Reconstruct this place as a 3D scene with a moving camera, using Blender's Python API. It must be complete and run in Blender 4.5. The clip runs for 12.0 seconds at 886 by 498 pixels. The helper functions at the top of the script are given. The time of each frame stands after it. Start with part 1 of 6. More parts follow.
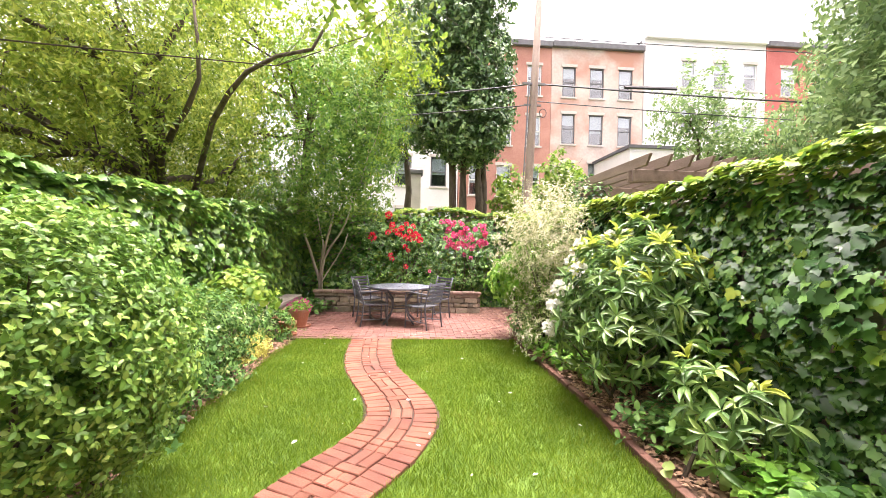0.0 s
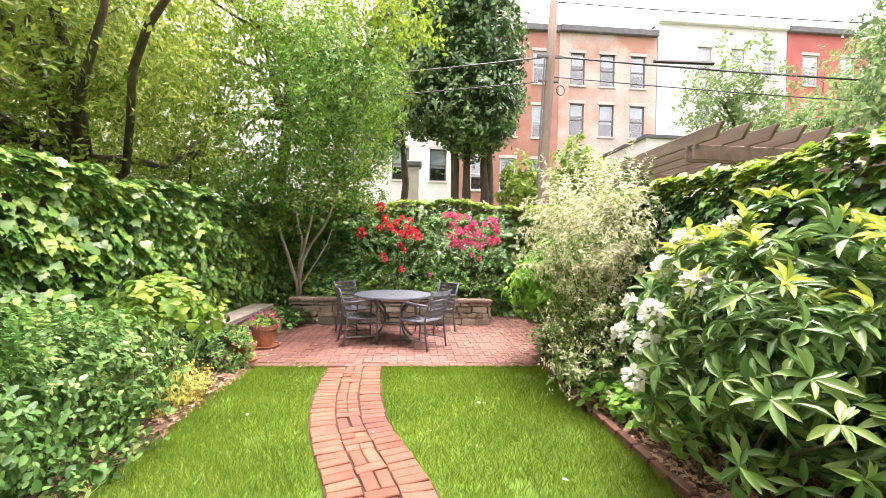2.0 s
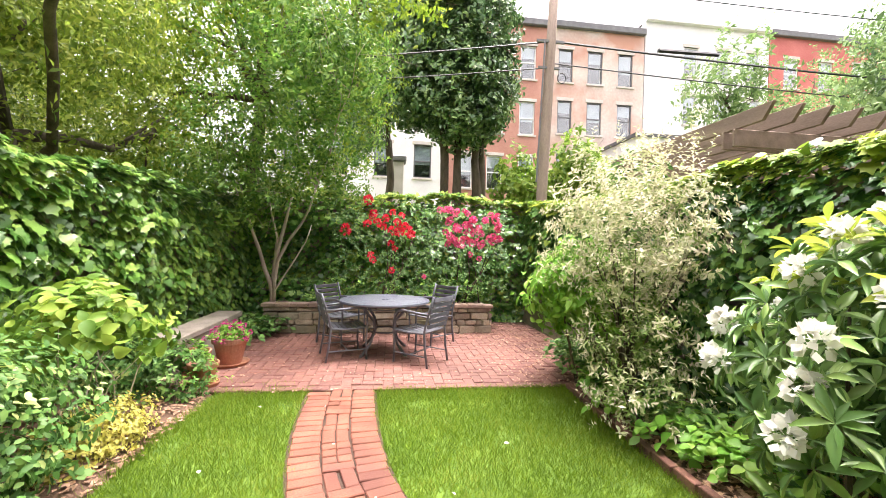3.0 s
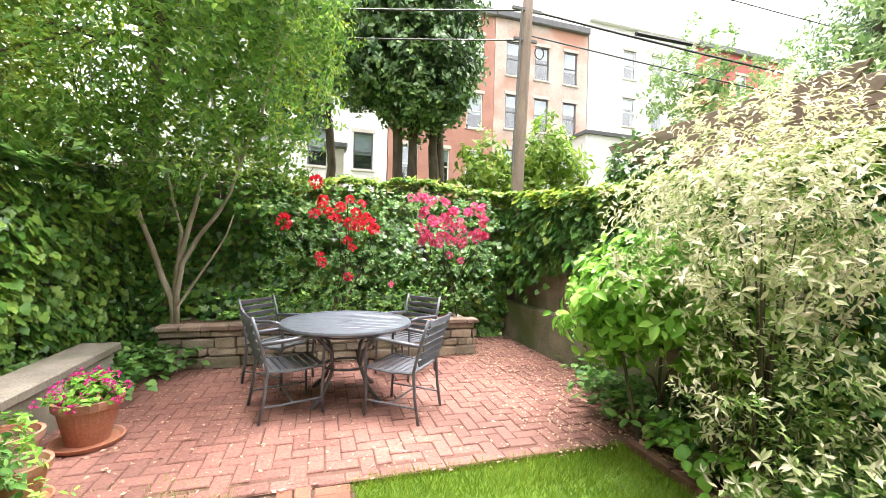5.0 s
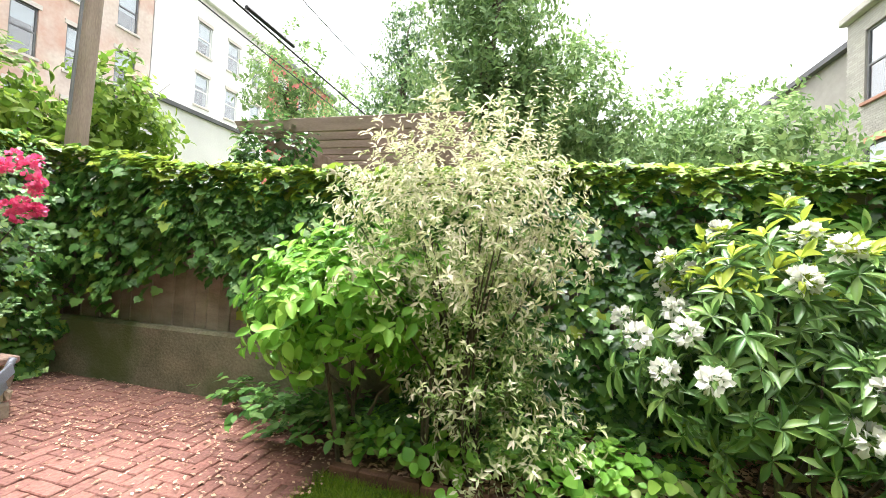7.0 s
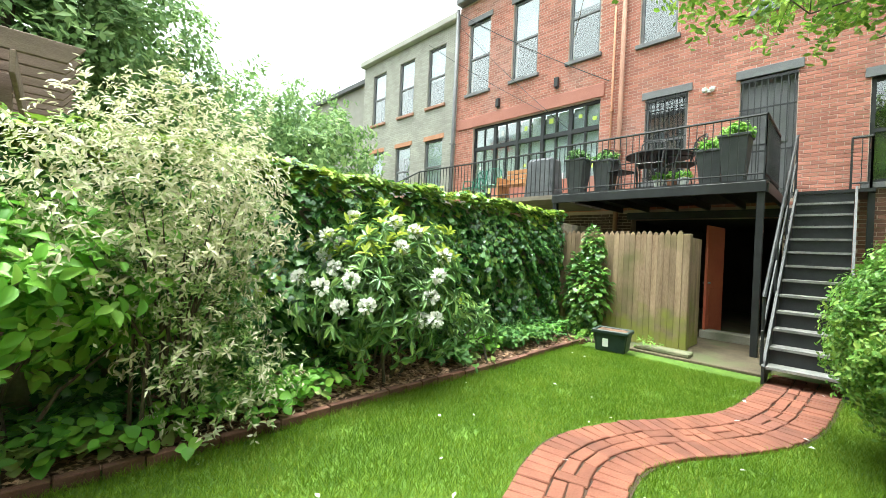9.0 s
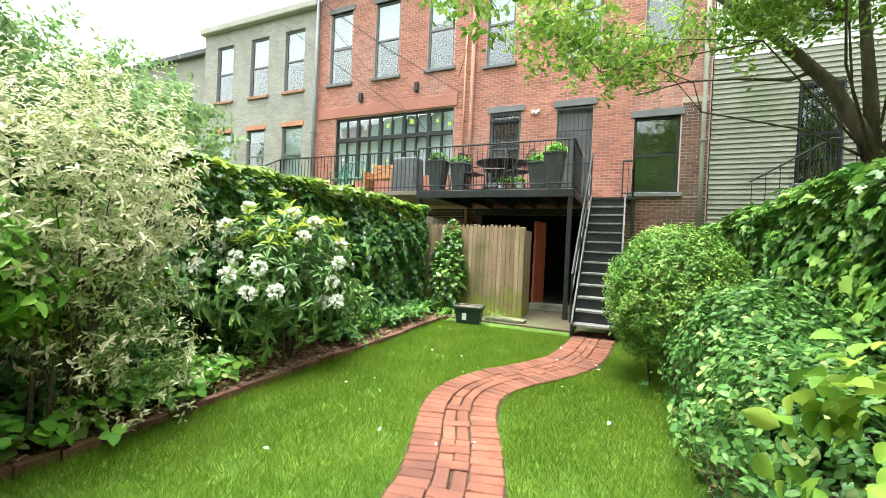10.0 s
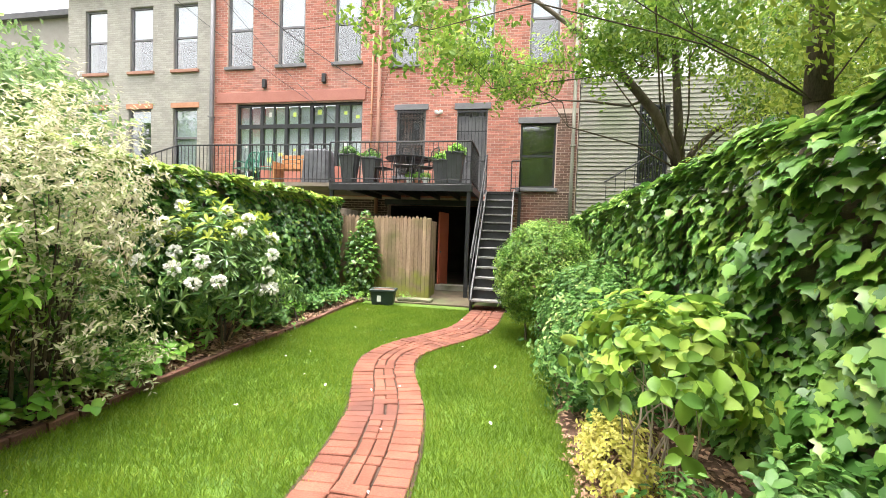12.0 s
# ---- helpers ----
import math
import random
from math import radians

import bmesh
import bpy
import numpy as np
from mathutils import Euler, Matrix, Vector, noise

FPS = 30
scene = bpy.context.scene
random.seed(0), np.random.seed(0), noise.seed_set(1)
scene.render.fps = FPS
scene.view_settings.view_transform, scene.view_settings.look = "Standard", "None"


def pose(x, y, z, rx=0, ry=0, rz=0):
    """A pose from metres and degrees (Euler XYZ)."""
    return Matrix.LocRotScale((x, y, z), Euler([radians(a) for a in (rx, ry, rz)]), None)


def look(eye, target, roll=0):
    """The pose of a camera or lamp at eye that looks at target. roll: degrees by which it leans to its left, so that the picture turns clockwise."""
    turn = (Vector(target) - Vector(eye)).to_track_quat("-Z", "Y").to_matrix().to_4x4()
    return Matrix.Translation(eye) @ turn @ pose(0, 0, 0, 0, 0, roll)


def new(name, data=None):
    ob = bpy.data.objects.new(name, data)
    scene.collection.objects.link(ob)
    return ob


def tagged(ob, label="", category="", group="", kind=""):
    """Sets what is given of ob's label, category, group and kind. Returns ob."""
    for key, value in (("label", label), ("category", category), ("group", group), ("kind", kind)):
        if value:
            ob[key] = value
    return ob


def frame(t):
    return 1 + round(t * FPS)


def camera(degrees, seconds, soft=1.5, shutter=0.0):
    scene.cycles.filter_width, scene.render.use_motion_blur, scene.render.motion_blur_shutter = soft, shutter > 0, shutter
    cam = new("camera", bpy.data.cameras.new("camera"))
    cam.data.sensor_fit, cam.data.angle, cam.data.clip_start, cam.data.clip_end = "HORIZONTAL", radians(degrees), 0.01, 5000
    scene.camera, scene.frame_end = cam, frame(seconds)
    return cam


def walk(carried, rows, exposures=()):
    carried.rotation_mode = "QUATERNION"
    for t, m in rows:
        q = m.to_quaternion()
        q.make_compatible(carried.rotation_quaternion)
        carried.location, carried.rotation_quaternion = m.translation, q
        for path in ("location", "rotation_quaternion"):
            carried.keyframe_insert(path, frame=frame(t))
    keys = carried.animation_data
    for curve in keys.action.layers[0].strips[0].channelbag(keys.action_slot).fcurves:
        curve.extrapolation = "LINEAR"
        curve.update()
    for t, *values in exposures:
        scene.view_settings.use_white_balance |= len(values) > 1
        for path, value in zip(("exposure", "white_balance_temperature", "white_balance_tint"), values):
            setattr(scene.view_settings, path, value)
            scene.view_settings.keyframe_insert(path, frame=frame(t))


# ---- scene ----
cam = camera(95.6, 12.0, soft=0.65)
METRES, EYE, TILT, LEAN, TURN = 8.6, 1.5, 0.0, 0.0, -4.0
ROWS = [
    (0.0, 0.0, 0.0, 0.0, 0.0, -0.17, -1.29),
    (0.5, 0.0007, 0.0387, 0.0002, -0.03, -0.21, -1.28),
    (1.0, -0.0048, 0.083, -0.001, -0.06, -0.23, -1.3),
    (1.5, -0.0064, 0.1314, -0.0043, -0.1, -0.23, -1.28),
    (2.0, -0.0111, 0.1829, -0.0014, -0.27, -0.29, -1.25),
    (2.5, -0.0302, 0.2323, -0.003, -0.84, -0.27, -1.35),
    (3.0, -0.0446, 0.2821, -0.0054, -3.33, -0.18, -1.51),
    (5.0, -0.0968, 0.4676, -0.0068, -13.02, -0.1, -1.56),
    (5.5, -0.1006, 0.5117, -0.0081, -18.98, -0.02, -1.77),
    (6.0, -0.0968, 0.5539, -0.0113, -31.3, 0.13, -2.19),
    (6.5, -0.0991, 0.5832, -0.0096, -48.05, 0.62, -2.56),
    (7.0, -0.1225, 0.6027, -0.0112, -71.54, 1.48, -2.97),
    (7.5, -0.1574, 0.6161, -0.0148, -89.91, 1.9, -3.05),
    (9.5, -0.2118, 0.7785, -0.0109, -141.56, -0.38, -2.7),
    (10.0, -0.2168, 0.8229, -0.0148, -151.68, -0.46, -2.56),
    (10.5, -0.216, 0.8577, -0.0098, -159.47, -1.42, -2.27),
    (11.0, -0.221, 0.8839, -0.0091, -164.2, -1.71, -2.11),
    (11.5, -0.2349, 0.9096, -0.0081, -165.28, -1.88, -2.01),
    (12.0, -0.2413, 0.93, -0.0055, -165.31, -2.05, -1.98),
]
walk(cam, [(t, pose(0, 0, EYE, TILT, LEAN, TURN) @ pose(METRES * x, METRES * y, METRES * z, 90 + pitch, roll, yaw)) for t, x, y, z, yaw, pitch, roll in ROWS], exposures=[(0.0, 2.62, 6900, 24), (3.0, 2.54, 6800, 19), (5.0, 2.7, 6650, 12), (6.0, 2.62, 6600, 10), (7.0, 2.42, 6500, 10), (9.0, 2.29, 6300, -4), (10.0, 2.27, 6400, -2), (11.3, 2.36, 6650, 11), (12.0, 2.36, 6650, 12)])

# ---- world and light: bright overcast afternoon ----
world = bpy.data.worlds.new("sky")
scene.world = world
world.use_nodes = True
wn = world.node_tree.nodes
wl = world.node_tree.links
sky = wn.new("ShaderNodeTexSky")
sky.sky_type = "NISHITA"
sky.sun_disc = False
sky.sun_elevation, sky.sun_rotation = radians(81), radians(45)
sky.air_density, sky.dust_density, sky.ozone_density = 1.0, 6.0, 1.0
pale = wn.new("ShaderNodeHueSaturation")
pale.inputs["Saturation"].default_value = 0.12
wl.new(sky.outputs["Color"], pale.inputs["Color"])
wl.new(pale.outputs["Color"], wn["Background"].inputs["Color"])
wn["Background"].inputs["Strength"].default_value = 0.15
sun_data = bpy.data.lights.new("sun", "SUN")
sun_data.energy, sun_data.angle, sun_data.color = 0.95, radians(36), (1.0, 0.96, 0.9)
sun = new("sun", sun_data)
sun.matrix_world = look((1.0, 1.0, 9.0), (0, 0, 0))


# ---- materials ----
def base_material(name, rough=0.7, metal=0.0):
    m = bpy.data.materials.new(name)
    m.use_nodes = True
    b = m.node_tree.nodes["Principled BSDF"]
    b.inputs["Roughness"].default_value = rough
    b.inputs["Metallic"].default_value = metal
    return m, m.node_tree.nodes, m.node_tree.links, b


def ramp(nodes, stops):
    r = nodes.new("ShaderNodeValToRGB")
    e = r.color_ramp.elements
    while len(e) < len(stops):
        e.new(0.5)
    for i, (p, c) in enumerate(stops):
        e[i].position, e[i].color = p, (*c, 1)
    return r


def surface(name, c1, c2, scale=4.0, fine=60.0, rough=0.75, bump=0.25, metal=0.0, vary=0.0, stain=None, stretch=(1, 1, 1), spec=0.4):
    """Two-scale mottled surface in world space; vary: change of lightness from piece to piece."""
    m, n, l, b = base_material(name, rough, metal)
    b.inputs["Specular IOR Level"].default_value = spec
    geo = n.new("ShaderNodeNewGeometry")
    mp = n.new("ShaderNodeMapping")
    mp.inputs["Scale"].default_value = stretch
    l.new(geo.outputs["Position"], mp.inputs["Vector"])
    big, small = n.new("ShaderNodeTexNoise"), n.new("ShaderNodeTexNoise")
    for t, s, d in ((big, scale, 4), (small, fine, 5)):
        t.inputs["Scale"].default_value, t.inputs["Detail"].default_value = s, d
        l.new(mp.outputs["Vector"], t.inputs["Vector"])
    add = n.new("ShaderNodeMath")
    add.operation = "MULTIPLY_ADD"
    add.inputs[1].default_value, add.inputs[2].default_value = 0.45, 0.0
    l.new(small.outputs["Fac"], add.inputs[0])
    mixf = n.new("ShaderNodeMath")
    mixf.operation = "MULTIPLY_ADD"
    mixf.inputs[1].default_value = 0.6
    l.new(big.outputs["Fac"], mixf.inputs[0])
    l.new(add.outputs[0], mixf.inputs[2])
    r = ramp(n, [(0.36, c1), (0.68, c2)])
    l.new(mixf.outputs[0], r.inputs["Fac"])
    col = r.outputs["Color"]
    if stain:
        st = n.new("ShaderNodeTexNoise")
        st.inputs["Scale"].default_value, st.inputs["Detail"].default_value = scale * 0.45, 6
        l.new(geo.outputs["Position"], st.inputs["Vector"])
        sr = ramp(n, [(0.5, (0, 0, 0)), (0.66, (1, 1, 1))])
        l.new(st.outputs["Fac"], sr.inputs["Fac"])
        mx = n.new("ShaderNodeMixRGB")
        mx.inputs["Color2"].default_value = (*stain, 1)
        l.new(sr.outputs["Color"], mx.inputs["Fac"])
        l.new(col, mx.inputs["Color1"])
        col = mx.outputs["Color"]
    if vary:
        info = n.new("ShaderNodeObjectInfo")
        addr = n.new("ShaderNodeMath")
        addr.operation = "ADD"
        l.new(info.outputs["Random"], addr.inputs[0])
        l.new(geo.outputs["Random Per Island"], addr.inputs[1])
        fr = n.new("ShaderNodeMath")
        fr.operation = "FRACT"
        l.new(addr.outputs[0], fr.inputs[0])
        mr = n.new("ShaderNodeMapRange")
        mr.inputs["To Min"].default_value, mr.inputs["To Max"].default_value = 1 - vary, 1 + vary
        l.new(fr.outputs[0], mr.inputs["Value"])
        hs = n.new("ShaderNodeHueSaturation")
        l.new(mr.outputs["Result"], hs.inputs["Value"])
        l.new(col, hs.inputs["Color"])
        col = hs.outputs["Color"]
    l.new(col, b.inputs["Base Color"])
    if bump:
        bp = n.new("ShaderNodeBump")
        bp.inputs["Strength"].default_value, bp.inputs["Distance"].default_value = bump, 0.02
        l.new(mixf.outputs[0], bp.inputs["Height"])
        l.new(bp.outputs["Normal"], b.inputs["Normal"])
    return m


def foliage(name, stops, rough=0.45, through_light=0.3, patch=1.2, shine=0.35):
    """Leaves: each its own shade, with slow drift over the plant, thin enough to let light through."""
    m, n, l, b = base_material(name, rough)
    geo = n.new("ShaderNodeNewGeometry")
    t = n.new("ShaderNodeTexNoise")
    t.inputs["Scale"].default_value, t.inputs["Detail"].default_value = patch, 2
    l.new(geo.outputs["Position"], t.inputs["Vector"])
    ma = n.new("ShaderNodeMath")
    ma.operation = "MULTIPLY_ADD"
    ma.inputs[1].default_value = 0.75
    info = n.new("ShaderNodeObjectInfo")
    ad = n.new("ShaderNodeMath")
    ad.operation = "ADD"
    l.new(geo.outputs["Random Per Island"], ad.inputs[0])
    l.new(info.outputs["Random"], ad.inputs[1])
    fc = n.new("ShaderNodeMath")
    fc.operation = "FRACT"
    l.new(ad.outputs[0], fc.inputs[0])
    l.new(fc.outputs[0], ma.inputs[0])
    mb = n.new("ShaderNodeMath")
    mb.operation = "MULTIPLY_ADD"
    mb.inputs[1].default_value, mb.inputs[2].default_value = 0.8, -0.27
    l.new(t.outputs["Fac"], mb.inputs[0])
    l.new(mb.outputs[0], ma.inputs[2])
    r = ramp(n, stops)
    l.new(ma.outputs[0], r.inputs["Fac"])
    l.new(r.outputs["Color"], b.inputs["Base Color"])
    b.inputs["Specular IOR Level"].default_value = shine
    tr = n.new("ShaderNodeBsdfTranslucent")
    l.new(r.outputs["Color"], tr.inputs["Color"])
    mix = n.new("ShaderNodeMixShader")
    mix.inputs["Fac"].default_value = through_light
    l.new(b.outputs["BSDF"], mix.inputs[1])
    l.new(tr.outputs["BSDF"], mix.inputs[2])
    l.new(mix.outputs["Shader"], n["Material Output"].inputs["Surface"])
    return m


M_PATH = surface("path_brick", (0.155, 0.056, 0.038), (0.275, 0.108, 0.07), 3.0, 90, 0.9, 0.5, vary=0.2, stain=(0.15, 0.06, 0.045))
M_PATIO = surface("patio_brick", (0.105, 0.039, 0.03), (0.29, 0.142, 0.117), 0.9, 45, 0.66, 0.45, vary=0.16, stain=(0.12, 0.058, 0.047))
M_JOINT = surface("sandy_joint", (0.085, 0.043, 0.033), (0.16, 0.085, 0.064), 8, 120, 0.95, 0.5)
M_WILD = surface("rough_garden_ground", (0.05, 0.06, 0.02), (0.10, 0.15, 0.04), 1.5, 40, 0.95, 0.6, stain=(0.13, 0.09, 0.06))
M_PATHJOINT = surface("dark_path_joint", (0.035, 0.022, 0.016), (0.09, 0.052, 0.036), 8, 120, 0.95, 0.5)
M_SOIL = surface("soil", (0.08, 0.047, 0.032), (0.2, 0.12, 0.08), 6, 80, 0.95, 0.6)
M_TURF = surface("turf", (0.05, 0.11, 0.012), (0.12, 0.2, 0.025), 5, 90, 0.9, 0.6)
M_HOUSE = surface("house_brick", (0.32, 0.115, 0.085), (0.48, 0.205, 0.155), 1.2, 50, 0.85, 0.3, vary=0.24, stain=(0.4, 0.2, 0.165))
M_MORTAR = surface("mortar", (0.44, 0.33, 0.28), (0.56, 0.44, 0.38), 3, 60, 0.9, 0.3)
M_GREYBRICK = surface("grey_brick", (0.314, 0.3, 0.271), (0.414, 0.4, 0.364), 1.5, 60, 0.85, 0.3, vary=0.1)
M_GREYMORTAR = surface("grey_mortar", (0.257, 0.243, 0.222), (0.322, 0.307, 0.286), 3, 60, 0.9, 0.3)
M_BLACK = surface("black_iron", (0.012, 0.013, 0.016), (0.03, 0.032, 0.036), 6, 90, 0.45, 0.1, spec=0.5)
M_CHAIR = surface("grey_metal", (0.09, 0.097, 0.12), (0.17, 0.178, 0.21), 8, 120, 0.38, 0.1, metal=0.25, spec=0.6)
M_TABLE = surface("table_metal", (0.1, 0.112, 0.145), (0.165, 0.182, 0.225), 8, 120, 0.28, 0.08, metal=0.3, spec=0.6)
M_WOODFENCE = surface("weathered_cedar", (0.2, 0.125, 0.08), (0.42, 0.295, 0.205), 3, 50, 0.85, 0.35, vary=0.2, stretch=(3, 3, 0.3), stain=(0.2, 0.17, 0.08))
M_OLDWOOD = surface("old_boards", (0.2, 0.17, 0.135), (0.38, 0.32, 0.26), 3, 60, 0.9, 0.4, vary=0.2, stretch=(1, 1, 3))
M_POLE = surface("pole_wood", (0.21, 0.16, 0.13), (0.37, 0.29, 0.245), 3, 50, 0.9, 0.4, stretch=(3, 3, 0.3))
M_PERGOLA = surface("pergola_timber", (0.16, 0.115, 0.09), (0.28, 0.21, 0.17), 3, 60, 0.85, 0.3, stretch=(3, 0.4, 3))
M_STONE = surface("field_stone", (0.18, 0.15, 0.11), (0.4, 0.34, 0.27), 4, 50, 0.9, 0.6, vary=0.35, stain=(0.2, 0.19, 0.12))
M_CONCRETE = surface("concrete", (0.26, 0.24, 0.2), (0.42, 0.39, 0.33), 2, 60, 0.9, 0.35, stain=(0.2, 0.2, 0.14))
M_TERRA = surface("terracotta", (0.32, 0.12, 0.07), (0.48, 0.22, 0.14), 5, 60, 0.85, 0.3, stain=(0.36, 0.25, 0.19))
M_BARK = surface("bark", (0.05, 0.04, 0.03), (0.15, 0.12, 0.09), 5, 60, 0.95, 0.6, stretch=(2, 2, 0.5))
M_PALEBARK = surface("pale_bark", (0.27, 0.22, 0.17), (0.54, 0.47, 0.39), 5, 60, 0.9, 0.4, stretch=(2, 2, 0.5))
M_WHITEWALL = surface("white_render", (0.66, 0.65, 0.65), (0.8, 0.79, 0.79), 0.7, 20, 0.85, 0.1)
M_CREAM = surface("worn_cream_paint", (0.52, 0.41, 0.36), (0.68, 0.59, 0.53), 0.9, 8, 0.85, 0.2, stain=(0.52, 0.28, 0.21))
M_REDWALL = surface("red_wall", (0.4, 0.18, 0.14), (0.52, 0.28, 0.22), 1, 20, 0.85, 0.2)
M_BRIGHTRED = surface("red_paint", (0.46, 0.12, 0.11), (0.58, 0.19, 0.17), 1, 20, 0.8, 0.1)
M_TRIM = surface("grey_trim", (0.12, 0.12, 0.13), (0.19, 0.19, 0.2), 4, 60, 0.6, 0.1)
M_SILL = surface("brown_stone_sill", (0.28, 0.14, 0.1), (0.4, 0.22, 0.16), 4, 60, 0.8, 0.2)
M_SIDING = surface("pale_siding", (0.187, 0.187, 0.153), (0.306, 0.306, 0.255), 1.5, 40, 0.7, 0.15, stain=(0.17, 0.187, 0.128))
M_WHITE = surface("white_paint", (0.72, 0.72, 0.71), (0.82, 0.82, 0.81), 3, 60, 0.6, 0.05)
M_BLIND = surface("blind", (0.36, 0.39, 0.42), (0.48, 0.5, 0.53), 3, 60, 0.7, 0.05)
# pale sheet colour standing for sky reflected in the big window
M_PANESHEET = surface("pane_reflection_sheet", (0.6, 0.63, 0.66), (0.72, 0.75, 0.77), 3, 60, 0.8, 0.05)
# darkness of unlit rooms as a sheet colour
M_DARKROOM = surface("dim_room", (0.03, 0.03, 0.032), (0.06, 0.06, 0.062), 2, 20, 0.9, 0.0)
M_ROOF = surface("roof_felt", (0.08, 0.08, 0.09), (0.14, 0.14, 0.15), 2, 40, 0.9, 0.2)
M_ORANGE = surface("red_door_paint", (0.42, 0.09, 0.05), (0.5, 0.13, 0.08), 3, 40, 0.6, 0.1)
M_MULCH = surface("leaf_litter", (0.26, 0.14, 0.09), (0.48, 0.31, 0.21), 9, 90, 0.9, 0.3, vary=0.4)
M_LITTER = surface("dry_petals", (0.28, 0.15, 0.1), (0.52, 0.36, 0.27), 9, 90, 0.9, 0.2, vary=0.35)
M_BRICKBAND = surface("painted_steel", (0.34, 0.13, 0.1), (0.42, 0.18, 0.14), 2, 40, 0.7, 0.1)
M_STICKER = surface("yellow_green_paper", (0.55, 0.68, 0.12), (0.66, 0.78, 0.2), 9, 90, 0.8, 0.0)
M_TERRASTONE = surface("orange_stone", (0.42, 0.2, 0.12), (0.52, 0.27, 0.17), 4, 60, 0.85, 0.2)
M_TUB = surface("dark_green_plastic", (0.015, 0.03, 0.025), (0.03, 0.05, 0.04), 5, 60, 0.5, 0.05)
M_EDGE = surface("dirty_edging_brick", (0.1, 0.048, 0.035), (0.21, 0.1, 0.072), 4, 70, 0.9, 0.4, vary=0.25, stain=(0.13, 0.075, 0.05))
M_MOSSY = surface("mossy_concrete", (0.13, 0.125, 0.08), (0.27, 0.245, 0.175), 3, 40, 0.95, 0.8, stain=(0.1, 0.125, 0.05))
# passage walls in near-black, their shade put into the colour
M_PASSAGE = surface("passage_in_shade", (0.03, 0.028, 0.028), (0.07, 0.06, 0.055), 2, 30, 0.9, 0.2)
M_OLDBRICK = surface("weathered_brown_brick", (0.13, 0.06, 0.045), (0.27, 0.125, 0.09), 1.2, 50, 0.9, 0.3, vary=0.3, stain=(0.14, 0.09, 0.07))
# house brick in near-black: the shade below the decks is put into its colour
M_SHADEBRICK = surface("shaded_brick", (0.045, 0.03, 0.027), (0.1, 0.06, 0.05), 1.2, 50, 0.9, 0.3, vary=0.3)
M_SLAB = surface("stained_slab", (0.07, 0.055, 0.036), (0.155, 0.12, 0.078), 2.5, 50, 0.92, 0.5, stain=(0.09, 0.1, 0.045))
M_OLDSLAB = surface("weathered_stone_slab", (0.17, 0.145, 0.12), (0.33, 0.29, 0.25), 3, 50, 0.9, 0.4, stain=(0.14, 0.13, 0.09))
M_TREAD = surface("worn_tread", (0.14, 0.14, 0.14), (0.34, 0.33, 0.32), 5, 70, 0.6, 0.2)

_n, _l = M_WOODFENCE.node_tree.nodes, M_WOODFENCE.node_tree.links
_b = _n["Principled BSDF"]
_col = _b.inputs["Base Color"].links[0].from_socket
_geo = _n.new("ShaderNodeNewGeometry")
_sep = _n.new("ShaderNodeSeparateXYZ")
_l.new(_geo.outputs["Position"], _sep.inputs[0])
_ns = _n.new("ShaderNodeTexNoise")
_ns.inputs["Scale"].default_value = 5.0
_l.new(_geo.outputs["Position"], _ns.inputs["Vector"])
_ma = _n.new("ShaderNodeMath")
_ma.operation = "MULTIPLY_ADD"
_ma.inputs[1].default_value = 1.1
_l.new(_ns.outputs["Fac"], _ma.inputs[0])
_sb = _n.new("ShaderNodeMath")
_sb.operation = "MULTIPLY"
_sb.inputs[1].default_value = -0.8
_l.new(_sep.outputs["Z"], _sb.inputs[0])
_l.new(_sb.outputs[0], _ma.inputs[2])
_mr = ramp(_n, [(0.1, (0, 0, 0)), (0.5, (0.85, 0.85, 0.85))])
_l.new(_ma.outputs[0], _mr.inputs["Fac"])
_mx = _n.new("ShaderNodeMixRGB")
_mx.inputs["Color2"].default_value = (0.24, 0.25, 0.045, 1)
_l.new(_mr.outputs["Color"], _mx.inputs["Fac"])
_l.new(_col, _mx.inputs["Color1"])
_l.new(_mx.outputs["Color"], _b.inputs["Base Color"])

F_BACKIVY = foliage("back_ivy_leaf", [(0.0, (0.036, 0.122, 0.034)), (0.45, (0.108, 0.26, 0.062)), (0.8, (0.225, 0.435, 0.095)), (1.0, (0.4, 0.6, 0.13))], 0.26, 0.22, 1.2, 0.7)
F_PALEEDGE = foliage("pale_edged_leaf", [(0.0, (0.24, 0.34, 0.09)), (1.0, (0.5, 0.58, 0.23))], 0.45, 0.3, 2)
F_IVY = foliage("ivy_leaf", [(0.0, (0.024, 0.076, 0.028)), (0.45, (0.078, 0.19, 0.055)), (0.8, (0.2, 0.39, 0.1)), (1.0, (0.42, 0.6, 0.14))], 0.24, 0.18, 1.2, 0.75)
F_VINE = foliage("vine_leaf", [(0.0, (0.035, 0.115, 0.026)), (0.5, (0.14, 0.31, 0.058)), (1.0, (0.39, 0.57, 0.12))], 0.3, 0.26, 1.2, 0.55)
# lighter, yellower leaf for hedge tops: the light on the crest is painted in
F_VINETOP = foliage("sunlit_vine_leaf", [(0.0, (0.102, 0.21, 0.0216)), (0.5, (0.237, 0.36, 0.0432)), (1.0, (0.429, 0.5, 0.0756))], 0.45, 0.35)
F_BOX = foliage("boxwood_leaf", [(0.0, (0.055, 0.15, 0.025)), (0.5, (0.17, 0.33, 0.055)), (1.0, (0.4, 0.53, 0.12))], 0.38, 0.28, 2.5)
F_SHRUB = foliage("shrub_leaf", [(0.0, (0.035, 0.11, 0.025)), (0.5, (0.1, 0.235, 0.052)), (1.0, (0.23, 0.39, 0.1))], 0.45, 0.3, 2)
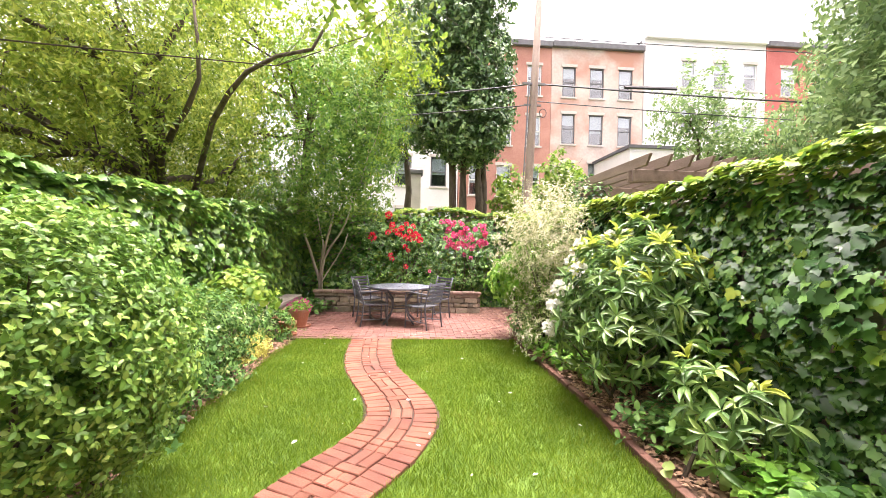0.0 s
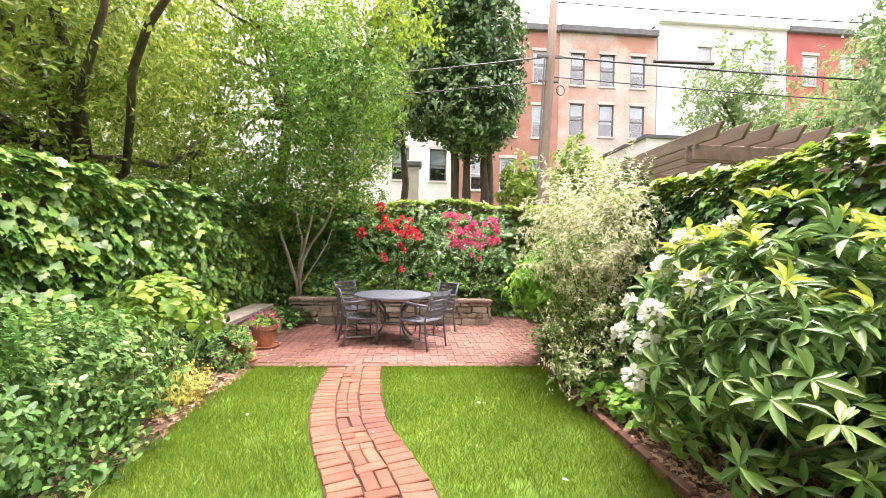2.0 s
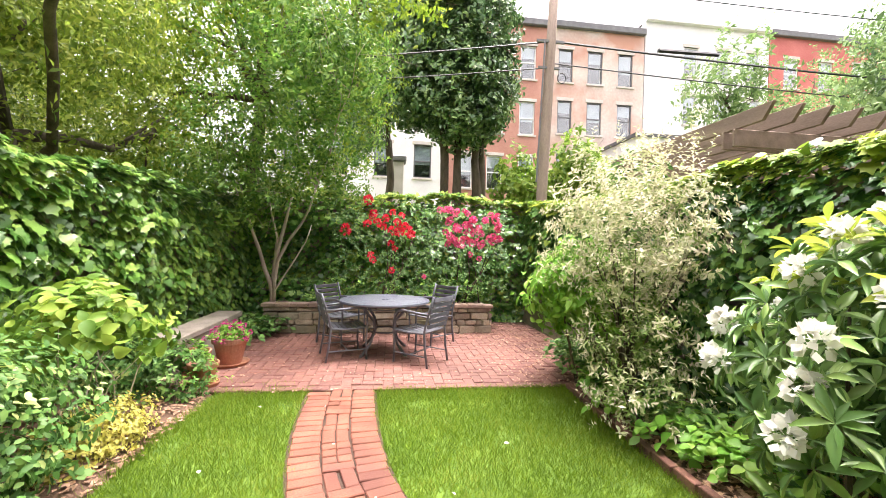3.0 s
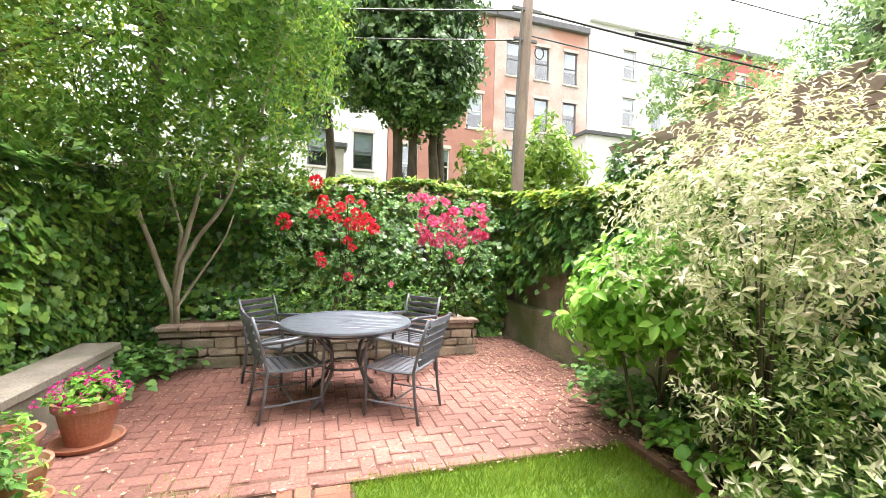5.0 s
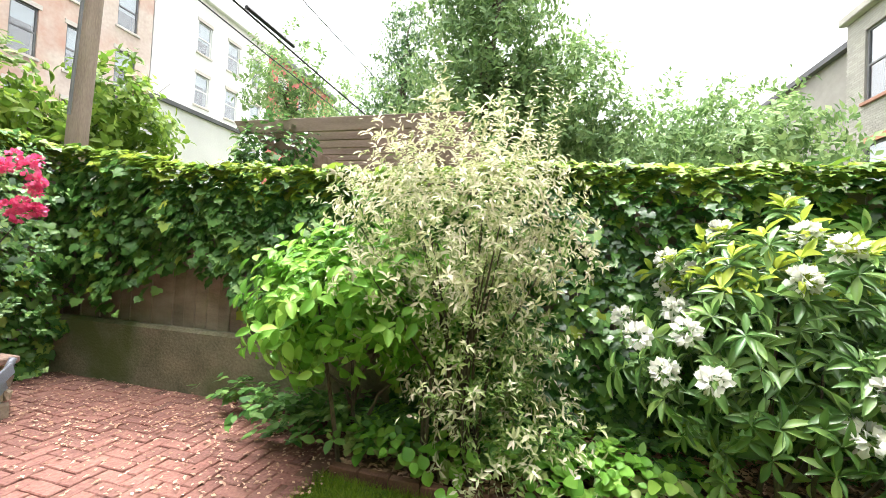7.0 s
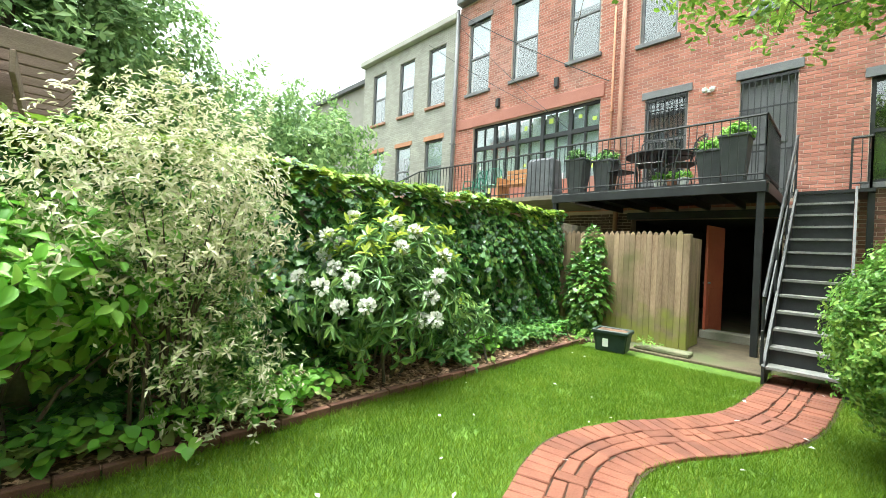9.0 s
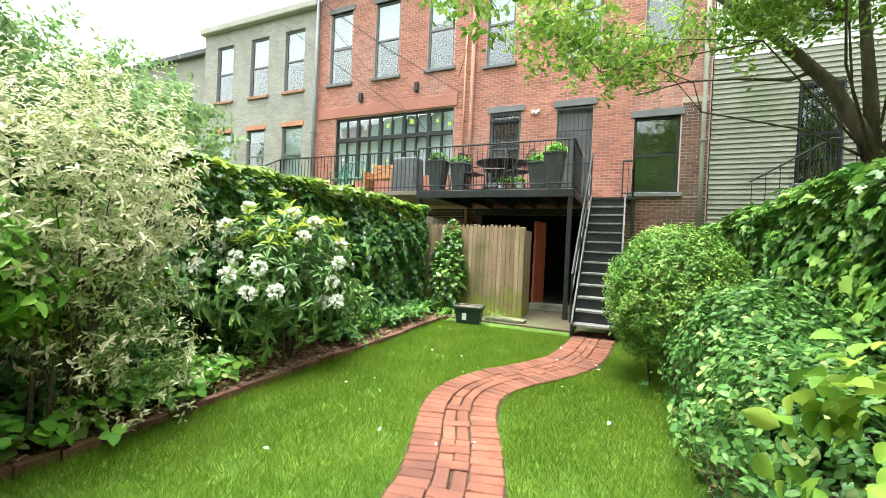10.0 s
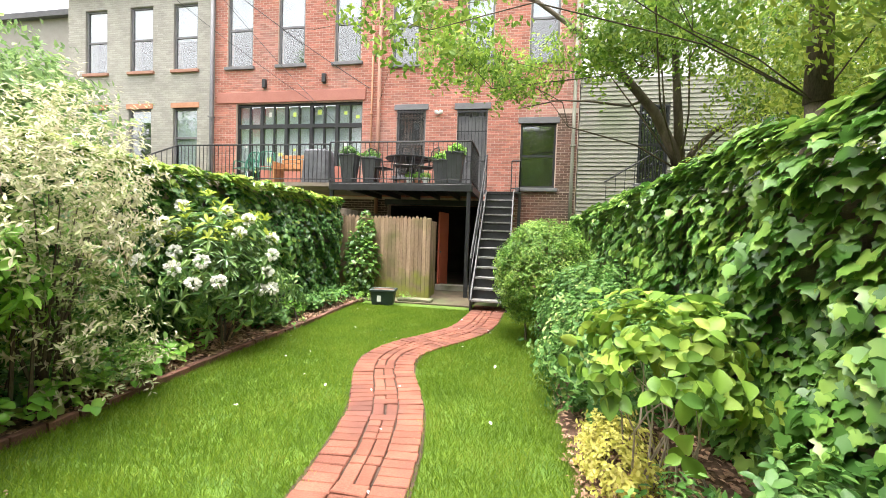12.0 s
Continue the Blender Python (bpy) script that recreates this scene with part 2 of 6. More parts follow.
F_RHODO = foliage("rhododendron_leaf", [(0.0, (0.0588, 0.143, 0.0439)), (0.5, (0.147, 0.286, 0.0789)), (0.85, (0.29, 0.44, 0.13)), (1.0, (0.43, 0.56, 0.15))], 0.3, 0.2, 1.2, 0.6)
F_SHOOT = foliage("young_shoot", [(0.0, (0.294, 0.4, 0.054)), (1.0, (0.52, 0.58, 0.0972))], 0.4, 0.35)
F_WILLOW = foliage("cream_willow_leaf", [(0.0, (0.26, 0.34, 0.12)), (0.3, (0.49, 0.52, 0.28)), (0.65, (0.68, 0.64, 0.47)), (1.0, (0.8, 0.72, 0.59))], 0.5, 0.3, 2.2)
F_BRIGHT = foliage("bright_leaf", [(0.0, (0.09, 0.26, 0.036)), (0.5, (0.21, 0.45, 0.062)), (1.0, (0.38, 0.6, 0.115))], 0.42, 0.35)
F_HYD = foliage("hydrangea_leaf", [(0.0, (0.07, 0.17, 0.025)), (0.5, (0.19, 0.34, 0.045)), (1.0, (0.4, 0.5, 0.09))], 0.5, 0.35, 2, 0.35)
F_YELLOW = foliage("golden_leaf", [(0.0, (0.42, 0.42, 0.07)), (0.6, (0.62, 0.58, 0.14)), (1.0, (0.78, 0.7, 0.26))], 0.5, 0.3)
F_MAPLE = foliage("tree_leaf", [(0.0, (0.085, 0.159, 0.0221)), (0.5, (0.255, 0.356, 0.0515)), (1.0, (0.509, 0.554, 0.103))], 0.45, 0.5, 0.6)
F_CRAPE = foliage("small_tree_leaf", [(0.0, (0.055, 0.15, 0.03)), (0.5, (0.16, 0.325, 0.057)), (1.0, (0.38, 0.54, 0.11))], 0.36, 0.45, 0.8)
F_BRIGHTTREE = foliage("hanging_leaf", [(0.0, (0.09, 0.175, 0.016)), (0.5, (0.22, 0.34, 0.032)), (1.0, (0.41, 0.49, 0.065))], 0.45, 0.5, 0.6)
F_GREENTREE = foliage("green_tree_leaf", [(0.0, (0.065, 0.15, 0.02)), (0.5, (0.18, 0.31, 0.045)), (1.0, (0.38, 0.5, 0.09))], 0.45, 0.45, 0.8)
F_DARK = foliage("evergreen_leaf", [(0.0, (0.035, 0.1, 0.033)), (0.5, (0.105, 0.22, 0.07)), (1.0, (0.3, 0.44, 0.15))], 0.28, 0.2, 1.2, 0.6)
F_FAR = foliage("far_tree_leaf", [(0.0, (0.09, 0.17, 0.06)), (0.5, (0.19, 0.31, 0.11)), (1.0, (0.36, 0.49, 0.19))], 0.6, 0.4, 0.5)
F_GRASS = foliage("grass_blade", [(0.0, (0.07, 0.15, 0.009)), (0.45, (0.145, 0.25, 0.015)), (0.8, (0.235, 0.345, 0.028)), (1.0, (0.4, 0.42, 0.1))], 0.55, 0.35, 1.6)
F_RED = foliage("red_rose", [(0.0, (0.72, 0.015, 0.045)), (1.0, (0.9, 0.07, 0.11))], 0.5, 0.25)
F_PINK = foliage("pink_rose", [(0.0, (0.8, 0.06, 0.25)), (1.0, (0.92, 0.28, 0.46))], 0.5, 0.25)
F_WHITE = foliage("white_flower", [(0.0, (0.72, 0.72, 0.68)), (1.0, (0.86, 0.85, 0.8))], 0.5, 0.3)


# ---- mesh helpers ----
def link_mesh(name, verts, faces, mat, parent=None, label="", smooth=False):
    me = bpy.data.meshes.new(name)
    me.from_pydata([tuple(v) for v in verts], [], faces)
    me.materials.append(mat)
    if smooth:
        me.polygons.foreach_set("use_smooth", [True] * len(me.polygons))
    ob = new(name, me)
    if parent:
        ob.parent = parent
    if label:
        ob["label"] = label
    return ob


def part(name, bm, mat, parent=None, label="", smooth=False):
    bmesh.ops.recalc_face_normals(bm, faces=bm.faces)
    me = bpy.data.meshes.new(name)
    bm.to_mesh(me)
    bm.free()
    me.materials.append(mat)
    if smooth:
        me.polygons.foreach_set("use_smooth", [True] * len(me.polygons))
    ob = new(name, me)
    if parent:
        ob.parent = parent
    if label:
        ob["label"] = label
    return ob


def box_into(bm, x0, x1, y0, y1, z0, z1, bevel=0.0, m=None):
    geom = bmesh.ops.create_cube(bm, size=1.0)
    vs = geom["verts"]
    for v in vs:
        v.co = Vector((x0 + (v.co.x + 0.5) * (x1 - x0), y0 + (v.co.y + 0.5) * (y1 - y0), z0 + (v.co.z + 0.5) * (z1 - z0)))
        if m:
            v.co = m @ v.co
    if bevel:
        es = list({e for v in vs for e in v.link_edges})
        bmesh.ops.bevel(bm, geom=es, offset=bevel, segments=1, affect="EDGES")
    return bm


def box(x0, x1, y0, y1, z0, z1, bevel=0.0, m=None):
    return box_into(bmesh.new(), x0, x1, y0, y1, z0, z1, bevel, m)


def tube_into(bm, pts, radii, sides=6, cap=True):
    """A tapered tube along points."""
    pts = [Vector(p) for p in pts]
    if not isinstance(radii, (list, tuple)):
        radii = [radii] * len(pts)
    rings = []
    for i, p in enumerate(pts):
        d = (pts[min(i + 1, len(pts) - 1)] - pts[max(i - 1, 0)]).normalized()
        a = d.orthogonal().normalized() if i == 0 else (a - d * a.dot(d)).normalized()
        b = d.cross(a)
        rings.append([bm.verts.new(p + radii[i] * (math.cos(6.2832 * k / sides) * a + math.sin(6.2832 * k / sides) * b)) for k in range(sides)])
    for r0, r1 in zip(rings, rings[1:]):
        for k in range(sides):
            bm.faces.new((r0[k], r0[(k + 1) % sides], r1[(k + 1) % sides], r1[k]))
    if cap:
        bm.faces.new(rings[0][::-1])
        bm.faces.new(rings[-1])
    return bm


def tube(pts, radii, sides=6):
    return tube_into(bmesh.new(), pts, radii, sides)


def lathe(profile, sides=24, at=(0, 0, 0)):
    """Turned shape from (radius, height) pairs."""
    bm = bmesh.new()
    rings = [[bm.verts.new((at[0] + r * math.cos(6.2832 * k / sides), at[1] + r * math.sin(6.2832 * k / sides), at[2] + z)) for k in range(sides)] for r, z in profile]
    for r0, r1 in zip(rings, rings[1:]):
        for k in range(sides):
            bm.faces.new((r0[k], r0[(k + 1) % sides], r1[(k + 1) % sides], r1[k]))
    bm.faces.new(rings[0][::-1])
    bm.faces.new(rings[-1])
    return bm


def thing(name, label, category, at=(0, 0, 0), rz=0, group="", kind=""):
    e = new(name)
    e.empty_display_size = 0.1
    e.matrix_world = pose(at[0], at[1], at[2], 0, 0, rz)
    return tagged(e, label, category, group, kind)


def raw_mesh(name, V, loops, starts, mat, smooth=False):
    me = bpy.data.meshes.new(name)
    me.vertices.add(len(V))
    me.vertices.foreach_set("co", np.asarray(V, dtype=np.float32).ravel())
    me.loops.add(len(loops))
    me.loops.foreach_set("vertex_index", np.asarray(loops, dtype=np.int32))
    me.polygons.add(len(starts))
    me.polygons.foreach_set("loop_start", np.asarray(starts, dtype=np.int32))
    me.polygons.foreach_set("use_smooth", np.full(len(starts), smooth))
    me.update(calc_edges=True)
    me.validate()
    me.materials.append(mat)
    return me


SHAPES = {
    "diamond": ([(0, 0, 0), (-0.5, 0.45, 0.08), (0, 1, -0.06), (0.5, 0.45, 0.08)], [(0, 2, 1), (0, 3, 2)]),
    "oval": ([(0, 0, 0), (-0.42, 0.3, 0.06), (-0.4, 0.68, 0.04), (0, 1, -0.1), (0.4, 0.68, 0.04), (0.42, 0.3, 0.06), (0, 0.5, 0)],
             [(0, 6, 2, 1), (6, 3, 2), (0, 5, 4, 6), (6, 4, 3)]),
    "lance": ([(0, 0, 0), (-0.5, 0.45, 0.05), (-0.36, 0.78, 0.0), (0, 1, -0.14), (0.36, 0.78, 0.0), (0.5, 0.45, 0.05), (0, 0.55, 0)],
              [(0, 6, 2, 1), (6, 3, 2), (0, 5, 4, 6), (6, 4, 3)]),
    "ivy": ([(0, 0.06, 0), (-0.22, -0.08, 0.01), (-0.42, 0.0, 0.03), (-0.55, 0.28, 0.02), (-0.34, 0.38, 0.05), (-0.36, 0.64, 0.02), (-0.17, 0.72, 0.03), (0, 1, -0.12), (0.17, 0.72, 0.03), (0.36, 0.64, 0.02), (0.34, 0.38, 0.05), (0.55, 0.28, 0.02), (0.42, 0.0, 0.03), (0.22, -0.08, 0.01), (0, 0.36, 0), (0, 0.66, -0.02)],
            [(0, 14, 4, 3, 2, 1), (14, 15, 6, 5, 4), (15, 7, 6), (0, 13, 12, 11, 10, 14), (14, 10, 9, 8, 15), (15, 8, 7)]),
    "blade": ([(-0.5, 0, 0), (0.5, 0, 0), (0.3, 0.6, 0.05), (0, 1, 0.25), (-0.3, 0.6, 0.05)], [(0, 1, 2, 4), (4, 2, 3)]),
    "petal": ([(0, 0, 0), (-0.5, 0.6, 0.1), (0, 1, 0.25), (0.5, 0.6, 0.1)], [(0, 3, 2, 1)]),
}


def ribbed(widths, droop, fold, rib):
    """A leaf of two halves about its midrib, with pleats along the side veins and a tip that bends down."""
    n = len(widths)
    V, F = [], []
    for i, w in enumerate(widths):
        t = i / (n - 1)
        z = -droop * t * t
        V.append((0, t, z))
        if 0 < i < n - 1:
            e = rib if i % 2 else -rib
            V += [(-w, t + 0.05, z + fold * w + e), (w, t + 0.05, z + fold * w + e)]
    mid = lambda i: 0 if i == 0 else 3 * i - 2
    for i in range(n - 1):
        a, b = mid(i), mid(i + 1)
        for s in (1, 2):
            if i == 0:
                f = (a, b, b + s)
            elif i == n - 2:
                f = (a, b, a + s)
            else:
                f = (a, b, b + s, a + s)
            F.append(f if s == 1 else f[::-1])
    return V, F


SHAPES["broad"] = ribbed([0, 0.26, 0.4, 0.48, 0.52, 0.53, 0.52, 0.48, 0.42, 0.34, 0.24, 0.12, 0], 0.22, 0.3, 0.016)
SHAPES["lance"] = ribbed([0, 0.25, 0.46, 0.5, 0.42, 0.24, 0], 0.22, 0.25, 0.006)


def unit(v):
    return v / np.maximum(np.linalg.norm(v, axis=-1, keepdims=True), 1e-9)


def leaf_object(name, P, D, N, L, W, shape, mat, parent=None, kind=""):
    """Many leaves in one mesh: P stalk ends, D the way to the tips, N the upper sides, L lengths, W widths."""
    T, F = SHAPES[shape]
    T = np.array(T)
    D = unit(D)
    S = unit(np.cross(D, N))
    N = np.cross(S, D)
    n, k = len(P), len(T)
    L = np.broadcast_to(L, (n,))[:, None, None]
    W = np.broadcast_to(W, (n,))[:, None, None]
    V = P[:, None] + T[None, :, 0:1] * W * S[:, None] + T[None, :, 1:2] * L * D[:, None] + T[None, :, 2:3] * L * N[:, None]
    flat = np.concatenate([np.array(f) for f in F])
    sizes = np.array([len(f) for f in F])
    loops = (flat[None] + (np.arange(n) * k)[:, None]).ravel()
    off = np.concatenate([[0], np.cumsum(sizes)[:-1]])
    starts = (off[None] + (np.arange(n) * sizes.sum())[:, None]).ravel()
    ob = new(name, raw_mesh(name, V.reshape(-1, 3), loops, starts, mat, True))
    if parent:
        ob.parent = parent
    if kind:
        ob["kind"] = kind
    return ob


def leaf_pieces(P, D, N, L, W, shape, mat, parent):
    """Single leaves, each an object of its own on one shared mesh."""
    T, F = SHAPES[shape]
    me = bpy.data.meshes.new("leaf")
    me.from_pydata(T, [], F)
    me.polygons.foreach_set("use_smooth", [True] * len(me.polygons))
    me.materials.append(mat)
    D = unit(D)
    S = unit(np.cross(D, N))
    N = np.cross(S, D)
    for p_, d, s, n, l_, w in zip(P, D, S, N, L, W):
        ob = new("leaf", me)
        ob.parent = parent
        ob.matrix_local = Matrix(((s[0] * w, d[0] * l_, n[0] * l_, p_[0]), (s[1] * w, d[1] * l_, n[1] * l_, p_[1]), (s[2] * w, d[2] * l_, n[2] * l_, p_[2]), (0, 0, 0, 1)))


def leaf_split(near, name, P, D, N, L, W, shape, mat, parent):
    """The 300 leaves with the least 'near' as pieces, the rest in one mesh."""
    order = np.argsort(near)
    a, b = order[:300], order[300:]
    leaf_pieces(P[a], D[a], N[a], L[a], W[a], shape, mat, parent)
    if len(b):
        leaf_object(name, P[b], D[b], N[b], L[b], W[b], shape, mat, parent, "stuff")


def lumps(d, seed, freq=2.0):
    """Smooth lumpy factor over directions or places, -1 to 1."""
    r = np.random.RandomState(seed)
    out = np.zeros(len(d))
    for i in range(6):
        w = r.normal(size=3) * freq * (1 + 0.5 * i)
        out += np.sin(d @ w + r.uniform(0, 6.28)) / (1 + 0.6 * i)
    return out / 2.2


def shell(n, centre, radii, seed, amp=0.15, freq=2.5, depth=0.3, low=-1.0):
    """Places and outward normals near the lumpy skin of a rounded bush."""
    r = np.random.RandomState(seed)
    d = unit(r.normal(size=(int(n * 1.6), 3)))
    d = d[d[:, 2] > low][:n]
    f = (1 + amp * lumps(d, seed, freq)) * (1 - depth * r.rand(len(d)) ** 1.5)
    P = np.array(centre) + d * np.array(radii) * f[:, None]
    return P, unit(d / np.array(radii))


def sprays(P, out, k, twig, leaf, seed, up=0.3, spread=0.9, jitter=0.5, whorl=False):
    """k leaves along (or, whorl, round the end of) a short twig at each place. Returns P, D, N and a size factor."""
    r = np.random.RandomState(seed + 77)
    n = len(P)
    t = unit(out + np.array([0, 0, up]) + jitter * r.normal(size=(n, 3)))
    a = unit(np.cross(t, r.normal(size=(n, 3))))
    b = np.cross(t, a)
    Ps, Ds, Ns = [], [], []
    for i in range(k):
        ang = i * (6.2832 / k if whorl else 2.4) + 0.4 * r.normal(size=n)
        side = a * np.cos(ang)[:, None] + b * np.sin(ang)[:, None]
        s = twig * (1.0 if whorl else (i + 0.5) / k)
        Ps.append(P + t * s * (0.7 + 0.6 * r.rand(n))[:, None])
        Ds.append(unit(t * (1 - spread) + side * spread + 0.18 * r.normal(size=(n, 3))))
        Ns.append(unit(t * 0.7 + np.array([0, 0, 0.5]) + 0.25 * r.normal(size=(n, 3))))
    m = n * k
    return np.concatenate(Ps), np.concatenate(Ds), np.concatenate(Ns), leaf * (0.65 + 0.6 * r.rand(m))


# window glass: clear sheet with a mirror-like sheen
def clear_glass(name, tint=(0.9, 0.94, 0.95)):
    m, n, l, b = base_material(name, 0.03)
    tr = n.new("ShaderNodeBsdfTransparent")
    tr.inputs["Color"].default_value = (*tint, 1)
    gl = n.new("ShaderNodeBsdfGlossy")
    gl.inputs["Roughness"].default_value = 0.03
    fr = n.new("ShaderNodeLayerWeight")
    fr.inputs["Blend"].default_value = 0.25
    am = n.new("ShaderNodeMath")
    am.operation = "MULTIPLY_ADD"
    am.inputs[1].default_value, am.inputs[2].default_value = 0.38, 0.12
    l.new(fr.outputs["Facing"], am.inputs[0])
    mx = n.new("ShaderNodeMixShader")
    l.new(am.outputs[0], mx.inputs["Fac"])
    l.new(tr.outputs["BSDF"], mx.inputs[1])
    l.new(gl.outputs["BSDF"], mx.inputs[2])
    l.new(mx.outputs["Shader"], n["Material Output"].inputs["Surface"])
    return m


M_PANE = clear_glass("clear_pane")


def wall_cells(x0, x1, z0, z1, y0, y1, holes):
    """Wall along x with openings (x0, x1, z0, z1) cut right through it."""
    bm = bmesh.new()
    xs = sorted({x0, x1, *[min(max(v, x0), x1) for h in holes for v in h[:2]]})
    zs = sorted({z0, z1, *[min(max(v, z0), z1) for h in holes for v in h[2:]]})
    for a, b in zip(xs, xs[1:]):
        for c, d in zip(zs, zs[1:]):
            if not any(h[0] <= (a + b) / 2 <= h[1] and h[2] <= (c + d) / 2 <= h[3] for h in holes):
                box_into(bm, a, b, y0, y1, c, d)
    bmesh.ops.remove_doubles(bm, verts=bm.verts, dist=0.0005)
    return bm


def brick_skin(name, x0, x1, z0, z1, y, out, holes, mat, parent, bl=0.215, bh=0.072, proud=0.0028, seed=3):
    """Courses of proud bricks on a wall face at y; out: +1 or -1 along y."""
    r = np.random.RandomState(seed)
    cells = []
    z, row = z0, 0
    while z + bh <= z1 + 1e-6:
        x = x0 - (bl / 2 if row % 2 else 0)
        while x < x1:
            a, b = max(x, x0) + 0.005, min(x + bl, x1) - 0.005
            segs = [(a, b)]
            for h in holes:
                if h[2] < z + bh and h[3] > z:
                    nxt = []
                    for s, e in segs:
                        if e <= h[0] or s >= h[1]:
                            nxt.append((s, e))
                        else:
                            if h[0] - s > 0.03:
                                nxt.append((s, h[0]))
                            if e - h[1] > 0.03:
                                nxt.append((h[1], e))
                    segs = nxt
            cells += [(s, e, z + 0.005, z + bh - 0.005) for s, e in segs if e - s > 0.03]
            x += bl
        z += bh
        row += 1
    C = np.array(cells)
    n = len(C)
    p = proud * (0.6 + 0.8 * r.rand(n))
    V = np.zeros((n, 8, 3))
    for i, (sx, sz) in enumerate(((0, 2), (1, 2), (1, 3), (0, 3))):
        V[:, i] = np.stack([C[:, sx], np.full(n, y), C[:, sz]], 1)
        V[:, i + 4] = np.stack([C[:, sx] + (0.003 if sx == 0 else -0.003), y + out * p, C[:, sz] + (0.003 if sz == 2 else -0.003)], 1)
    F = np.array([[4, 5, 6, 7], [0, 1, 5, 4], [1, 2, 6, 5], [2, 3, 7, 6], [3, 0, 4, 7]])
    if out > 0:
        F = F[:, ::-1]
    loops = (F.ravel()[None] + (np.arange(n) * 8)[:, None]).ravel()
    ob = new(name, raw_mesh(name, V.reshape(-1, 3), loops, np.arange(n * 5) * 4, mat))
    ob.parent = parent
    ob["kind"] = "stuff"
    return ob


def sash_window(house, x0, x1, z0, z1, y, out, trim=None, sill=None, lintel=None, blind=0.0, bars=False, inset=0.09, deep=0.5):
    """Double-hung window in an opening, its parts under one frame: panes, sill, lintel, blind."""
    trim = trim or M_TRIM
    fy = y - out * inset
    a, b = sorted((fy - 0.03, fy + 0.03))
    bm = bmesh.new()
    w = 0.06
    box_into(bm, x0, x0 + w, a, b, z0, z1)
    box_into(bm, x1 - w, x1, a, b, z0, z1)
    box_into(bm, x0 + w, x1 - w, a, b, z1 - w, z1)
    box_into(bm, x0 + w, x1 - w, a, b, z0, z0 + w)
    zm = (z0 + z1) / 2
    box_into(bm, x0 + w, x1 - w, a + 0.004, b - 0.004, zm - 0.03, zm + 0.03)
    win = part("window", bm, trim, house)
    for c, d in ((z0 + w, zm - 0.03), (zm + 0.03, z1 - w)):
        g = part("pane", box(x0 + w, x1 - w, fy - 0.004, fy + 0.004, c, d), M_PANE, win)
        g.visible_shadow = False
    if blind:
        by = fy - out * 0.05
        part("blind", box(x0 + w, x1 - w, by - 0.006, by + 0.006, z1 - w - blind * (z1 - z0 - 2 * w), z1 - w), M_BLIND, win, "pale pulled-down roller blind")
    # dark sheet behind the window, the room's dimness put into its colour
    ry = fy - out * deep
    part("dim_interior_sheet", box(x0 - 0.2, x1 + 0.2, min(ry, ry - out * 0.05), max(ry, ry - out * 0.05), z0 - 0.2, z1 + 0.2), M_DARKROOM, win)
    if sill:
        s0, s1 = sorted((y - out * 0.1, y + out * 0.07))
        part("sill", box(x0 - 0.08, x1 + 0.08, s0, s1, z0 - 0.1, z0, 0.008), sill, win)
    if lintel:
        s0, s1 = sorted((y - out * 0.1, y + out * 0.03))
        part("lintel", box(x0 - 0.08, x1 + 0.08, s0, s1, z1, z1 + 0.17, 0.008), lintel, win)
    if bars:
        gb = bmesh.new()
        gy = y + out * 0.03
        for i in range(9):
            x = x0 + (x1 - x0) * (i + 0.5) / 9
            box_into(gb, x - 0.007, x + 0.007, gy - 0.007, gy + 0.007, z0, z1)
        for z in (z0 + 0.1, zm, z1 - 0.25, z1 - 0.05):
            box_into(gb, x0, x1, gy - 0.009, gy + 0.009, z - 0.01, z + 0.01)
        part("window_grille", gb, M_BLACK, win, "black iron security bars")
    return win


# ---- ground, lawn, beds ----
tagged(part("ground", box(-60, 60, -45, 80, -0.6, -0.06), M_WILD), kind="structure")
lawn = tagged(part("lawn", box(-1.92, 1.68, -0.3, 6.57, -0.058, -0.032), M_TURF), "short green grass lawn between planted beds", "lawn", kind="structure")


def path_x(y):
    """Centre line of the winding brick path."""
    ys = [-1.2, -0.3, 0.5, 1.5, 2.0, 2.5, 3.0, 3.5, 4.0, 4.5, 5.0, 5.6, 6.5, 7.4]
    xs = [-1.0, -0.99, -0.96, -0.89, -0.78, -0.55, -0.25, -0.09, -0.14, -0.32, -0.49, -0.6, -0.66, -0.66]
    i = max(1, min(len(ys) - 3, int(np.searchsorted(ys, y)) - 1))
    t = (y - ys[i]) / (ys[i + 1] - ys[i])
    p0, p1, p2, p3 = xs[i - 1], xs[i], xs[i + 1], xs[i + 2]
    return 0.5 * (2 * p1 + (p2 - p0) * t + (2 * p0 - 5 * p1 + 4 * p2 - p3) * t * t + (3 * p1 - p0 - 3 * p2 + p3) * t ** 3)


